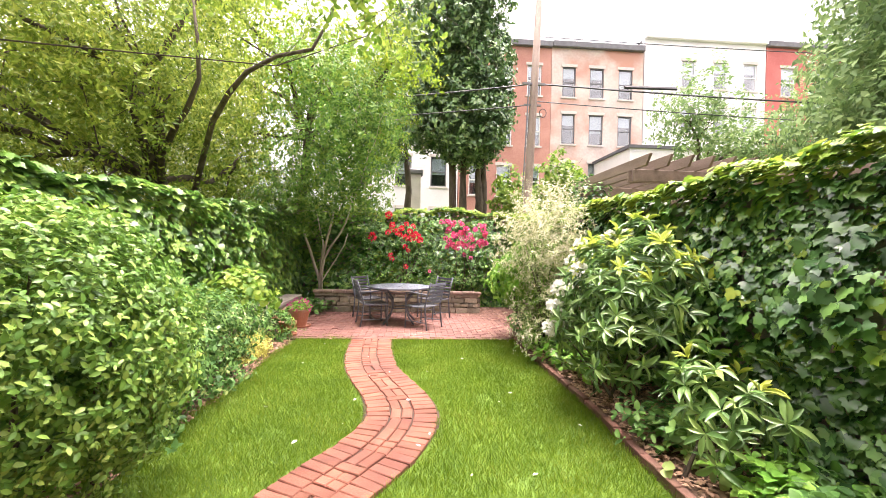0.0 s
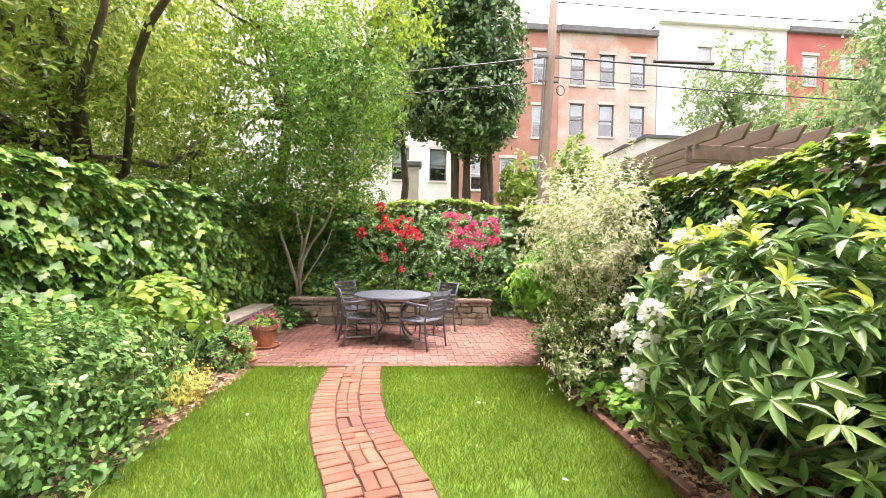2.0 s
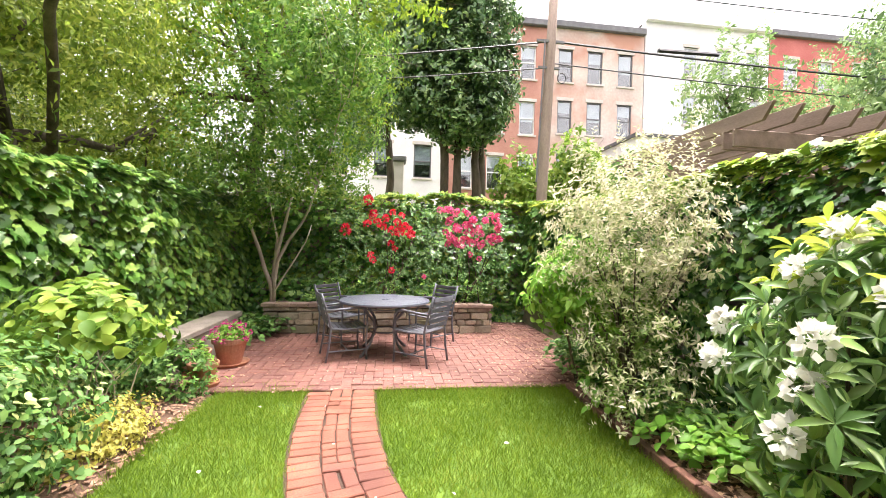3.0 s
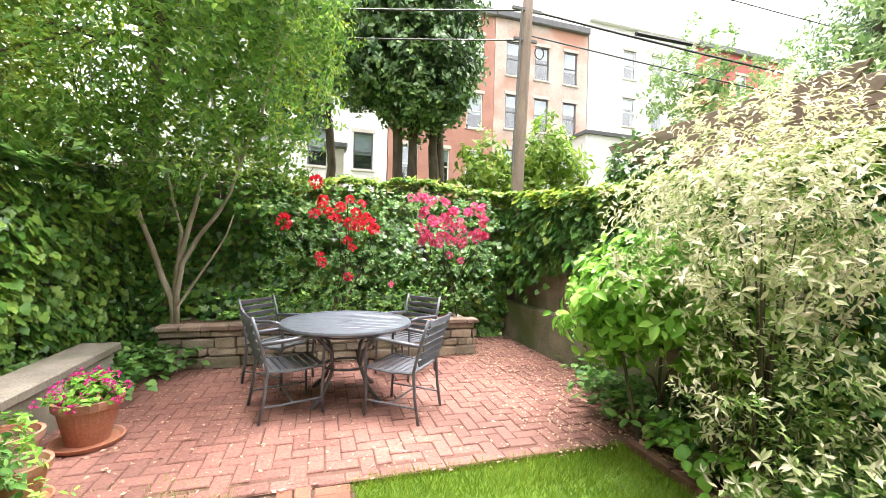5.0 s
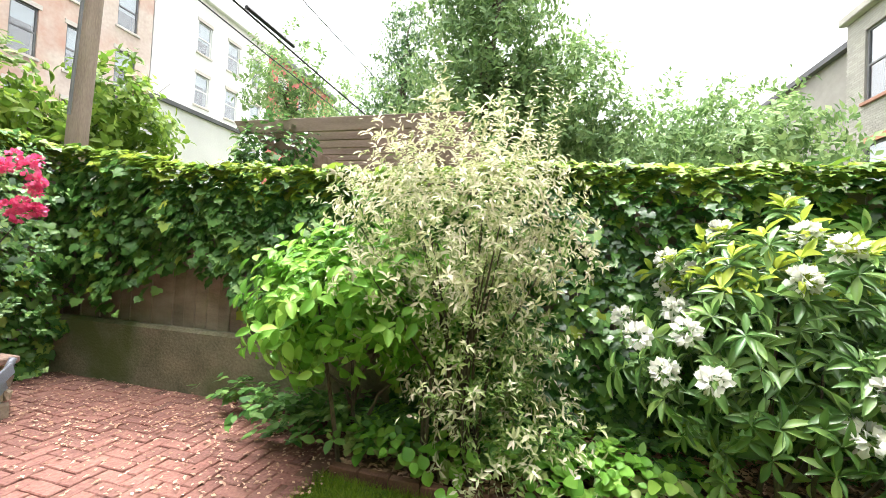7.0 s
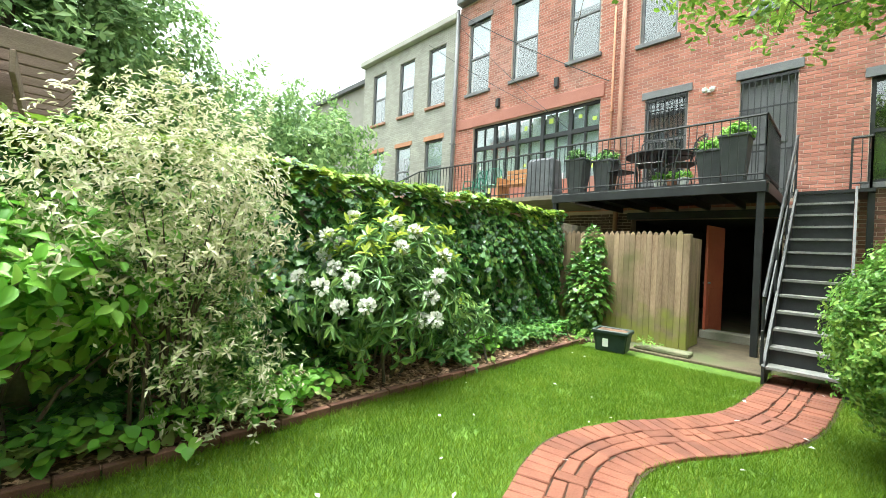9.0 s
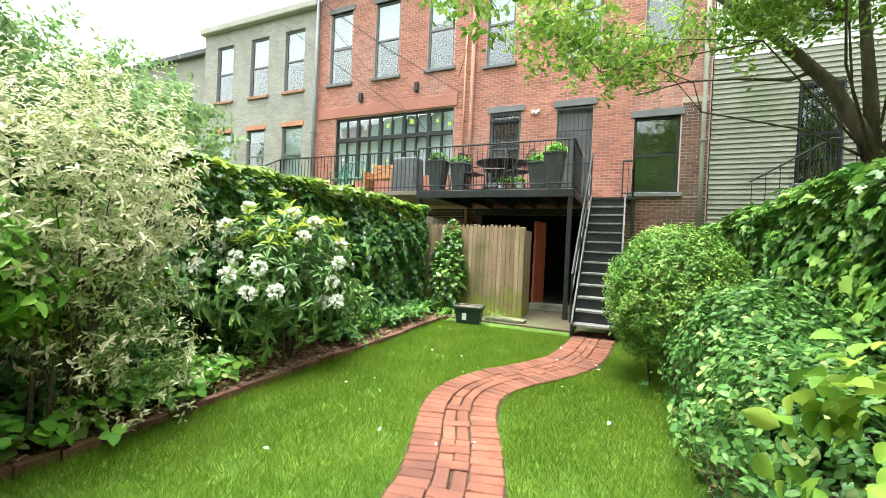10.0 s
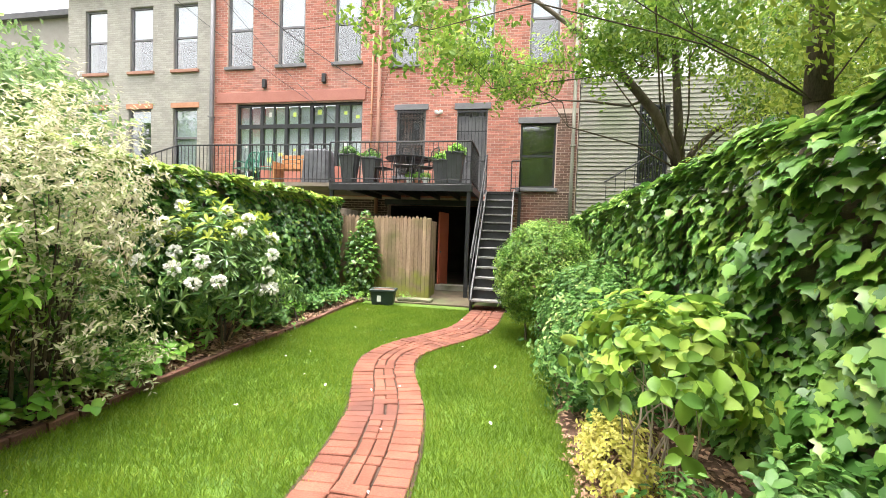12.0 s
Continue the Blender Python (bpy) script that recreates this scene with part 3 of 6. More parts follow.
def grass():
    r = np.random.RandomState(5)
    n = 330000
    x, y = r.uniform(-1.97, 1.7, n), r.uniform(-0.3, 6.95, n)
    px = np.interp(y, np.linspace(-0.3, 6.5, 80), [path_x(v) for v in np.linspace(-0.3, 6.5, 80)])
    slope = np.interp(y, np.linspace(-0.3, 6.5, 80), np.gradient([path_x(v) for v in np.linspace(-0.3, 6.5, 80)], 6.8 / 79))
    edge = 0.322 * np.sqrt(1 + slope ** 2) + 0.014 * np.sin(y * 7) + 0.012 * np.sin(y * 23 + x) + 0.022 * r.normal(size=n)
    keep = (np.abs(x - px) > edge) & ~((y < 0.35) & (x > -0.6))
    creep = (x > -1.9) & (x < -0.95) & (r.rand(n) < 0.5 * np.clip(1 - (y - 6.6) / 0.35, 0, 1)) & (np.sin(x * 13) + np.sin(y * 17 + x * 5) > 0.2)
    keep &= (y < 6.61) | creep
    worn = np.sin(x * 5.1 + 1) * np.sin(y * 4.3) + 0.5 * r.rand(n)
    keep &= (worn < 1.25) & (x > -1.9 + 0.05 * np.sin(y * 3.1) + 0.03 * r.normal(size=n))
    x, y = x[keep], y[keep]
    n = len(x)
    tall = 0.038 + 0.024 * r.rand(n)
    rim = (np.minimum(x + 1.93, 1.7 - x) < 0.07) | (y > 6.26)
    tall[rim] *= 1.3
    P = np.stack([x, y, np.full(n, -0.034)], 1)
    D = np.stack([r.normal(size=n) * 0.6, r.normal(size=n) * 0.6, np.ones(n)], 1)
    N = np.stack([r.normal(size=n), r.normal(size=n), np.full(n, 0.3)], 1)
    ob = leaf_object("grass", P, D, N, tall, 0.0022 + 0.0022 * r.rand(n), "blade", F_GRASS, kind="stuff")
    tagged(ob, "short mown green grass blades on the lawn", "grass")


grass()


def ivy_wall(name, label, axis, pos, out, a0, a1, top, n, leaf, seed, mats, low=None, bulge=0.16, rough_top=0.08, cat="ivy", close=None):
    """Climbing leaves over a wall: axis 'x' for a wall at x = pos, 'y' at y = pos; out: +1 or -1, the side they face."""
    r = np.random.RandomState(seed)
    root = thing(name, label, cat)
    u = r.uniform(a0, a1, n)
    tops = np.array([top(v) for v in u]) + rough_top * lumps(np.stack([u, u * 0, u * 0], 1), seed, 4)
    lows = np.array([low(v) for v in u]) + 0.12 * r.normal(size=n) if low else np.zeros(n)
    v = lows + (tops - lows) * r.rand(n)
    q = np.stack([u, v, np.zeros(n)], 1)
    d = bulge * (0.6 + 0.75 * lumps(q, seed + 1, 3.0)) * (0.35 + 0.65 * r.rand(n)) + 0.02
    d = np.maximum(d + 0.085 * lumps(q, seed + 2, 9.0), 0.015)
    crest = r.rand(n) < 0.22
    v = np.where(crest, tops + 0.07 * r.rand(n) - 0.02, v)
    d = np.where(crest, d - 0.4 * r.rand(n), d)
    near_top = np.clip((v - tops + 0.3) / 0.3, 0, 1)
    o3 = np.array([out, 0, 0]) if axis == "x" else np.array([0, out, 0])
    s3 = np.array([0, 1, 0]) if axis == "x" else np.array([1, 0, 0])
    P = u[:, None] * s3 + np.array([0, 0, 1]) * v[:, None] + o3 * (pos * out + d)[:, None]
    up = np.array([0, 0, 1.0])
    N = o3 * (1 - 0.6 * near_top)[:, None] + up * (0.8 + 0.6 * near_top)[:, None] + 0.42 * r.normal(size=(n, 3))
    D = -up * (0.85 - 0.6 * near_top)[:, None] + o3 * (0.55 + 0.2 * near_top)[:, None] + s3 * (0.5 * r.normal(size=n))[:, None] + 0.15 * r.normal(size=(n, 3))
    L = leaf * (0.55 + 0.75 * r.rand(n))
    # leaves near the top take mats[1], on three walls the sunlit-coloured copy
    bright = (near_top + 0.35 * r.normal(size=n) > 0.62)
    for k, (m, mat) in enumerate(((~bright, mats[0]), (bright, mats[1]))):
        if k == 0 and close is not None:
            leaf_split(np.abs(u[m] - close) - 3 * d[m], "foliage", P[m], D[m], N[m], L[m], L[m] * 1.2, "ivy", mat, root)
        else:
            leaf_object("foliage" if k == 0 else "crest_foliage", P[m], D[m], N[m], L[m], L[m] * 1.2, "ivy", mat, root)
    return root


# boundary fences behind the ivy
def board_fence(name, label, axis, pos, out, a0, a1, z0, top):
    root = thing(name, label, "fence", kind="structure")
    i = 0
    a = a0
    while a < a1:
        b = min(a + 0.14, a1)
        bm = bmesh.new()
        j = 0.006 * math.sin(i * 2.7)
        lo, hi = sorted((pos + j, pos - out * 0.025 + j))
        if axis == "x":
            box_into(bm, lo, hi, a + 0.003, b - 0.003, z0, top, 0.003)
        else:
            box_into(bm, a + 0.003, b - 0.003, lo, hi, z0, top, 0.003)
        part("board", bm, M_OLDWOOD, root)
        a, i = a + 0.14, i + 1
    return root


# side fences run on unseen to the house, blocking light under the deck
board_fence("fence_right", "old grey-brown wooden board fence behind ivy", "x", 2.62, -1, -3.4, 10.55, 0.0, 2.0)
board_fence("fence_left", "old wooden board fence covered by climbing ivy", "x", -3.05, 1, -3.4, 10.55, 0.0, 1.85)
board_fence("fence_back", "old wooden board fence covered by ivy and roses", "y", 10.5, -1, -3.05, 2.62, 0.0, 2.3)
tagged(part("footing_wall", box(2.48, 2.6, 6.0, 10.4, -0.05, 0.6, 0.03), M_MOSSY), "low mossy concrete footing wall under the fence", "wall", kind="structure")

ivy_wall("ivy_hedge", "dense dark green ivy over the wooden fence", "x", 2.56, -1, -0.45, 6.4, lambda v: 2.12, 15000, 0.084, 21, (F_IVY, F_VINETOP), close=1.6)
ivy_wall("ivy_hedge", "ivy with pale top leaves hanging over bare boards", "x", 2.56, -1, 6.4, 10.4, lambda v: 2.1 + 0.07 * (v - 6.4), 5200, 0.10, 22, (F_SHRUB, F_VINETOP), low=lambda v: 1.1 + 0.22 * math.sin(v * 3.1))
ivy_wall("ivy_hedge", "large-leaved green ivy covering the long fence", "x", -2.98, 1, -3.0, 10.4, lambda v: 1.98 + 0.02 * v, 25000, 0.09, 23, (F_VINE, F_VINE), close=6.6)
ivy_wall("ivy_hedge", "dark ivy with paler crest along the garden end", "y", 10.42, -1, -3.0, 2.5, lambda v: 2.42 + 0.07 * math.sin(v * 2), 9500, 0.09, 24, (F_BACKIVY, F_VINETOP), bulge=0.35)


# ---- shrubs ----
def bush(name, label, centre, radii, n, k, twig, leaf, width, shape, mat, seed, amp=0.15, depth=0.4, up=0.3, whorl=False, low=-0.9, spread=0.85, stems=5, cat="shrub", freq=2.5, pale=0.0, pieces=0, stem_r=0.018, stem_mat=None, foot=0.12):
    root = thing(name, label, cat, (centre[0], centre[1], 0))
    r = np.random.RandomState(seed)
    P, o = shell(n, (0, 0, centre[2]), radii, seed, amp, freq, depth, low)
    P[:, 2] = np.maximum(P[:, 2], 0.03)
    A, D, N, L = sprays(P, o, k, twig, leaf, seed, up, spread, 0.45, whorl)
    if pieces:
        leaf_split(A[:, 0] * pieces, "foliage", A, D, N, L, L * width, shape, mat, root)
    else:
        leaf_object("foliage", A, D, N, L, L * width, shape, mat, root)
    if pale:
        j = r.choice(len(P), int(len(P) * pale), replace=False)
        A, D, N, L = sprays(P[j] + o[j] * 0.03, o[j], k, twig, leaf, seed + 9, up, spread, 0.5, whorl)
        leaf_object("pale_foliage", A, D, N, L, L * width, shape, F_PALEEDGE, root)
    if stems:
        for i in range(stems):
            bm = bmesh.new()
            j = r.randint(len(P))
            e = Vector(P[j]) * 0.9
            s = Vector((foot * r.normal(), foot * r.normal(), -0.05))
            mid = s.lerp(e, 0.5) + Vector((0.05 * r.normal(), 0.05 * r.normal(), 0.12))
            tube_into(bm, [s, s.lerp(mid, 0.5), mid, e], [stem_r, stem_r * 0.85, stem_r * 0.6, stem_r * 0.3], 5)
            part("stem", bm, stem_mat or M_BARK, root)
    return root, P, o


bush("boxwood", "clipped rounded boxwood with small yellow-green leaves", (-1.86, 2.12, 0.91), (0.65, 0.74, 0.74), 5600, 6, 0.09, 0.04, 0.55, "oval", F_BOX, 31, 0.09, 0.3, freq=5.0)
bush("evergreen_shrub", "leafy green shrub spilling over the lawn edge", (-2.3, 3.45, 0.5), (0.55, 0.75, 0.66), 1500, 6, 0.12, 0.055, 0.6, "oval", F_SHRUB, 32, 0.35, 0.5, pale=0.04)
bush("evergreen_shrub", "loose green shrub with pale leaf edges", (-2.4, 4.4, 0.42), (0.55, 0.75, 0.5), 1300, 6, 0.12, 0.05, 0.6, "oval", F_SHRUB, 33, 0.4, 0.5, pale=0.08)
bush("hydrangea", "hydrangea with broad light green leaves", (-2.4, 5.62, 0.76), (0.4, 0.46, 0.4), 115, 5, 0.13, 0.1, 0.66, "broad", F_HYD, 34, 0.45, 0.65, stems=16, low=-0.5, pieces=-1, stem_r=0.008, stem_mat=M_PALEBARK, foot=0.17)
bush("golden_shrub", "low golden-yellow leaved shrub at the lawn edge", (-2.17, 5.45, 0.1), (0.2, 0.46, 0.2), 560, 6, 0.06, 0.034, 0.6, "oval", F_YELLOW, 35, 0.3, 0.6, stems=4)
bush("evergreen_shrub", "bushy green plant beside the stone slab", (-2.66, 6.45, 0.3), (0.26, 0.32, 0.3), 260, 6, 0.1, 0.06, 0.6, "oval", F_SHRUB, 36, 0.35, 0.5, pale=0.06)

bush("evergreen_shrub", "small leafy shrub beside the clay pots", (-2.18, 6.5, 0.22), (0.26, 0.24, 0.3), 200, 6, 0.08, 0.05, 0.6, "oval", F_SHRUB, 37, 0.3, 0.5, stems=3)
bush("leafy_shrub", "bright green broad-leaved shrub beside the patio", (1.98, 6.6, 1.03), (0.5, 0.55, 0.4), 430, 6, 0.17, 0.1, 0.5, "broad", F_BRIGHT, 41, 0.42, 0.55, pieces=1)
# overgrown shrubs in the neighbouring gardens
bush("overgrown_shrub", "tall overgrown shrub behind the ivy fence", (-5.2, 12.6, 1.9), (2.4, 1.0, 2.2), 1500, 8, 0.25, 0.11, 0.5, "diamond", F_GREENTREE, 38, 0.3, 0.5)
bush("overgrown_shrub", "tall overgrown shrub in the next garden", (-8.6, 8.0, 2.0), (1.2, 3.4, 2.4), 1600, 8, 0.25, 0.12, 0.5, "diamond", F_GREENTREE, 39, 0.3, 0.5)
bush("overgrown_shrub", "leafy shrub thicket beyond the end fence", (-2.2, 13.4, 1.9), (1.5, 0.8, 1.9), 900, 8, 0.22, 0.1, 0.5, "diamond", F_GREENTREE, 40, 0.3, 0.5)


def willow():
    root = thing("dappled_willow", "dappled willow shrub with cream and pink-tipped leaves", "shrub", (1.92, 5.75, 0))
    r = np.random.RandomState(42)
    sets = [shell(450, (0.0, 0.1, 1.6), (0.52, 0.74, 0.48), 43, 0.35, 3.2, 0.7), shell(75, (-0.04, 0.0, 1.1), (0.3, 0.36, 0.4), 48, 0.35, 3, 0.7), shell(95, (-0.14, -0.14, 0.68), (0.28, 0.32, 0.42), 44, 0.35, 3, 0.7), shell(65, (-0.14, -0.34, 0.36), (0.26, 0.26, 0.22), 45, 0.2, 3, 0.4)]
    P = np.concatenate([s[0] for s in sets])
    o = np.concatenate([s[1] for s in sets])
    A, D, N, L = sprays(P, o, 18, 0.29, 0.05, 46, 0.35, 0.72, 0.5)
    along = np.repeat(np.arange(18) / 18, len(P)) + 0.12 * r.normal(size=len(A))
    high = along > np.clip(0.9 - 0.45 * A[:, 2], 0.12, 0.5) + 0.2 * (A[:, 2] < 1.1) * (A[:, 2] > 0.6)
    leaf_object("foliage", A[high], D[high], N[high], L[high], L[high] * 0.34, "diamond", F_WILLOW, root)
    leaf_object("lower_foliage", A[~high], D[~high], N[~high], L[~high], L[~high] * 0.36, "diamond", F_WILLOWLOW, root)
    tip = r.rand(len(P)) < np.where(P[:, 2] > 1.2, 0.8, 0.3)
    A, D, N, L = sprays(P[tip] + o[tip] * 0.22, o[tip], 7, 0.05, 0.056, 49, 0.5, 0.7, 0.4, True)
    leaf_object("tip_foliage", A, D, N, L, L * 0.3, "lance", F_WILLOW, root)
    S = np.array([[r.uniform(-0.4, 0.4), r.uniform(-0.5, 0.5), r.uniform(1.9, 2.1)] for _ in range(30)])
    G = unit(np.stack([0.3 * r.normal(size=30), 0.3 * r.normal(size=30), np.ones(30)], 1))
    Q = np.concatenate([S + G * h for h in np.linspace(0, 0.46, 9)])
    A, D, N, L = sprays(Q, np.tile(G, (9, 1)), 4, 0.06, 0.045, 47, 0.3, 0.7, 0.2)
    leaf_object("shoot_foliage", A, D, N, L, L * 0.34, "diamond", F_WILLOW, root)
    for i in range(16):
        j = r.randint(420)
        e = Vector(P[j]) * 0.95
        s = Vector((0.1 * r.normal(), 0.1 * r.normal(), -0.03))
        mid = Vector((0.35 * e.x, 0.35 * e.y, e.z * 0.55))
        part("stem", tube([s, s.lerp(mid, 0.5), mid, e], [0.018, 0.013, 0.009, 0.003], 5), M_BARK, root)


F_WILLOWLOW = foliage("green_willow_leaf", [(0.0, (0.08, 0.17, 0.035)), (0.5, (0.25, 0.38, 0.1)), (1.0, (0.55, 0.6, 0.3))], 0.5, 0.3, 2.5)
willow()


def flower_truss(root, name, at, size, petals, mat, seed):
    """A round head of small petals."""
    r = np.random.RandomState(seed)
    d = unit(r.normal(size=(petals, 3)) + np.array([0, 0, 0.35]))
    P = np.array(at) + d * size * 0.45
    leaf_object(name, P, unit(d + 0.5 * r.normal(size=d.shape)), d + 0.3 * r.normal(size=d.shape), size * 0.6, size * 0.5, "petal", mat, root, "stuff")


def rhododendron(at, radii, cz, n, flowers, seed, label, shoots=0):
    root, P, o = bush("rhododendron", label, (at[0], at[1], cz), radii, n, 9, 0.05, 0.128, 0.28, "lance", F_RHODO, seed, 0.24, 0.6, 0.35, True, -0.9, 0.8, 8, pieces=1)
    r = np.random.RandomState(seed + 5)
    front = np.where(P[:, 2] > cz + 0.3 * radii[2])[0]
    pick = r.choice(front, min(len(front), shoots), replace=False)
    A, D, N, L = sprays(P[pick] + o[pick] * 0.05, o[pick], 6, 0.04, 0.12, seed + 6, 0.8, 0.55, 0.2, True)
    leaf_object("young_leaves", A, D, N, L, L * 0.3, "lance", F_SHOOT, root)
    outer = np.linalg.norm((P - np.array([0, 0, cz])) / np.array(radii), axis=1) > 0.7
    cand = np.where((P[:, 2] > 0.35) & (o[:, 0] < 0.45) & (o[:, 1] > -0.25) & (o[:, 2] > -0.3) & outer)[0]
    for i, j in enumerate(r.choice(cand, flowers, replace=False)):
        flower_truss(root, "flower_truss", P[j] + o[j] * 0.12, 0.085, 56, F_WHITE, seed + 20 + i)


rhododendron((2.06, 3.82), (0.62, 0.8, 0.8), 0.95, 390, 18, 51, "large rhododendron with white blooms and pale new leaves", 60)
rhododendron((2.08, 2.55), (0.34, 0.4, 0.4), 0.45, 50, 0, 52, "young rhododendron without flowers beside the edging", 4)


def low_plants(name, label, spots, leaf, width, mat, seed, spread=0.18, n=26, height=0.12, shape="oval"):
    for i, (x, y) in enumerate(spots):
        r = np.random.RandomState(seed + i)
        root = thing(name, label, "plant", (x, y, 0))
        P = np.stack([spread * r.normal(size=n) * 0.6, spread * r.normal(size=n) * 0.6, height * (0.4 + r.rand(n))], 1)
        A, D, N, L = sprays(P, unit(P + np.array([0, 0, 0.1])), 3, 0.04, leaf, seed + i, 0.5, 0.8, 0.3)
        if shape == "broad":
            leaf_pieces(A, D, N, L, L * width, shape, mat, root)
        else:
            leaf_object("foliage", A, D, N, L, L * width, shape, mat, root)


low_plants("bedding_plant", "low broad green leaves growing in the mulch bed", [(1.96, 5.2), (2.12, 4.75), (2.27, 4.9), (1.93, 6.15), (2.17, 6.35), (2.04, 5.45), (1.94, 4.95), (2.06, 6.4), (2.1, 4.4), (1.92, 5.75), (2.1, 0.6), (2.32, 2.15), (2.4, 2.3), (2.42, 1.85), (2.12, 1.95), (2.45, 2.0), (2.12, 2.25)], 0.076, 0.85, F_BRIGHT, 61, 0.21, 30, 0.17, "broad")
low_plants("bedding_plant", "pale round-leaved plant beside the brick edging", [(1.86, 6.42), (1.87, 6.12), (1.88, 5.72), (1.9, 5.3), (1.93, 4.6), (1.95, 2.6), (1.96, 1.55)], 0.075, 0.95, F_PALEEDGE, 551, 0.13, 16, 0.12, "broad")
low_plants("groundcover_plant", "low leafy groundcover along the brick edging", [(2.0, 2.9), (2.1, 1.75), (2.2, 1.25), (2.0, 0.95), (2.3, 0.65), (2.08, 1.45), (2.15, 0.3), (2.08, 5.6), (2.15, 5.45), (2.25, 4.5), (2.08, 6.25), (2.08, 6.05), (2.1, 6.55), (2.1, 5.25), (2.2, 6.9), (1.95, 7.0), (2.08, 1.65), (2.2, 1.9), (2.3, 1.0), (2.08, 1.15), (2.08, 2.75), (2.0, 3.05)], 0.085, 0.6, F_SHRUB, 71, 0.25, 60, 0.2)
low_plants("groundcover_plant", "patch of low ivy leaves on soil by the wall", [(-2.5, 8.9), (-2.2, 9.15), (-2.45, 8.45), (-2.2, 4.9), (-2.15, 2.9), (-2.15, 3.9), (-2.7, 2.6), (-2.6, 8.0), (2.2, 7.6), (2.15, 7.2), (-2.35, 8.7), (-2.45, 9.2), (-2.1, 9.0), (-2.3, 8.3), (-2.7, 8.6), (-2.35, 9.05)], 0.075, 0.9, F_SHRUB, 91, 0.26, 40, 0.2, "ivy")


# ---- roses, planter wall ----
def rose(label, spots, mat, seed, x0, x1):
    root = thing("climbing_rose", label, "rose", ((x0 + x1) / 2, 9.8, 0.4))
    r = np.random.RandomState(seed)
    cx = (x0 + x1) / 2
    n = 280
    P = np.stack([r.uniform(x0 - cx - 0.15, x1 - cx + 0.15, n), -0.35 + 0.35 * r.rand(n), r.uniform(0.15, 1.8, n)], 1)
    A, D, N, L = sprays(P, np.tile([0, -1.0, 0.2], (n, 1)), 6, 0.12, 0.05, seed, 0.3, 0.8, 0.5)
    leaf_object("foliage", A, D, N, L, L * 0.62, "oval", F_SHRUBDARK, root)
    for i in range(5):
        bm = bmesh.new()
        a = Vector((0.2 * r.normal(), 0, -0.1))
        e = Vector((r.uniform(x0 - cx, x1 - cx), -0.25, r.uniform(1.2, 1.7)))
        tube_into(bm, [a, a.lerp(e, 0.5) + Vector((0.1, 0.05, 0)), e], [0.012, 0.009, 0.004], 5)
        part("cane", bm, M_BARK, root)
    for i, (x, z, s) in enumerate(spots):
        flower_truss(root, "bloom", (x - cx, -0.46 - 0.1 * r.rand(), z - 0.4), s * 1.12, 44, mat, seed + 30 + i)


F_SHRUBDARK = foliage("rose_leaf", [(0.0, (0.05, 0.14, 0.04)), (0.5, (0.13, 0.28, 0.08)), (1.0, (0.28, 0.46, 0.13))], 0.4, 0.25, 2)
_r = random.Random(8)
RED = [(-0.62, 2.22, .09), (-0.98, 1.72, .10), (-0.52, 2.0, .07), (-0.62, 1.82, .07), (-0.45, 1.84, .08), (-0.35, 1.78, .06), (-0.2, 1.72, .08), (-0.08, 1.7, .09), (0.05, 1.72, .1), (0.12, 1.66, .08), (-0.12, 1.86, .07), (-0.2, 2.02, .06), (-0.05, 1.98, .06), (-0.22, 1.5, .06), (-0.55, 1.3, .06), (-0.52, 1.22, .06), (-0.15, 1.42, .05), (-0.2, 1.05, .06), (-0.55, 1.95, .06), (-0.32, 1.92, .07), (0.0, 1.8, .07)]
PINK = [(0.68 + 0.98 * _r.random(), 1.5 + 0.62 * _r.random(), 0.045 + 0.03 * _r.random()) for _ in range(54)] + [(0.6, 2.1, 0.06), (1.15, 1.35, 0.05), (1.3, 1.28, 0.05), (0.35, 0.95, 0.04)]
rose("climbing rose with clusters of bright red blooms", RED, F_RED, 101, -1.1, 0.35)
rose("climbing rose with many deep pink blooms", PINK, F_PINK, 111, 0.55, 1.75)


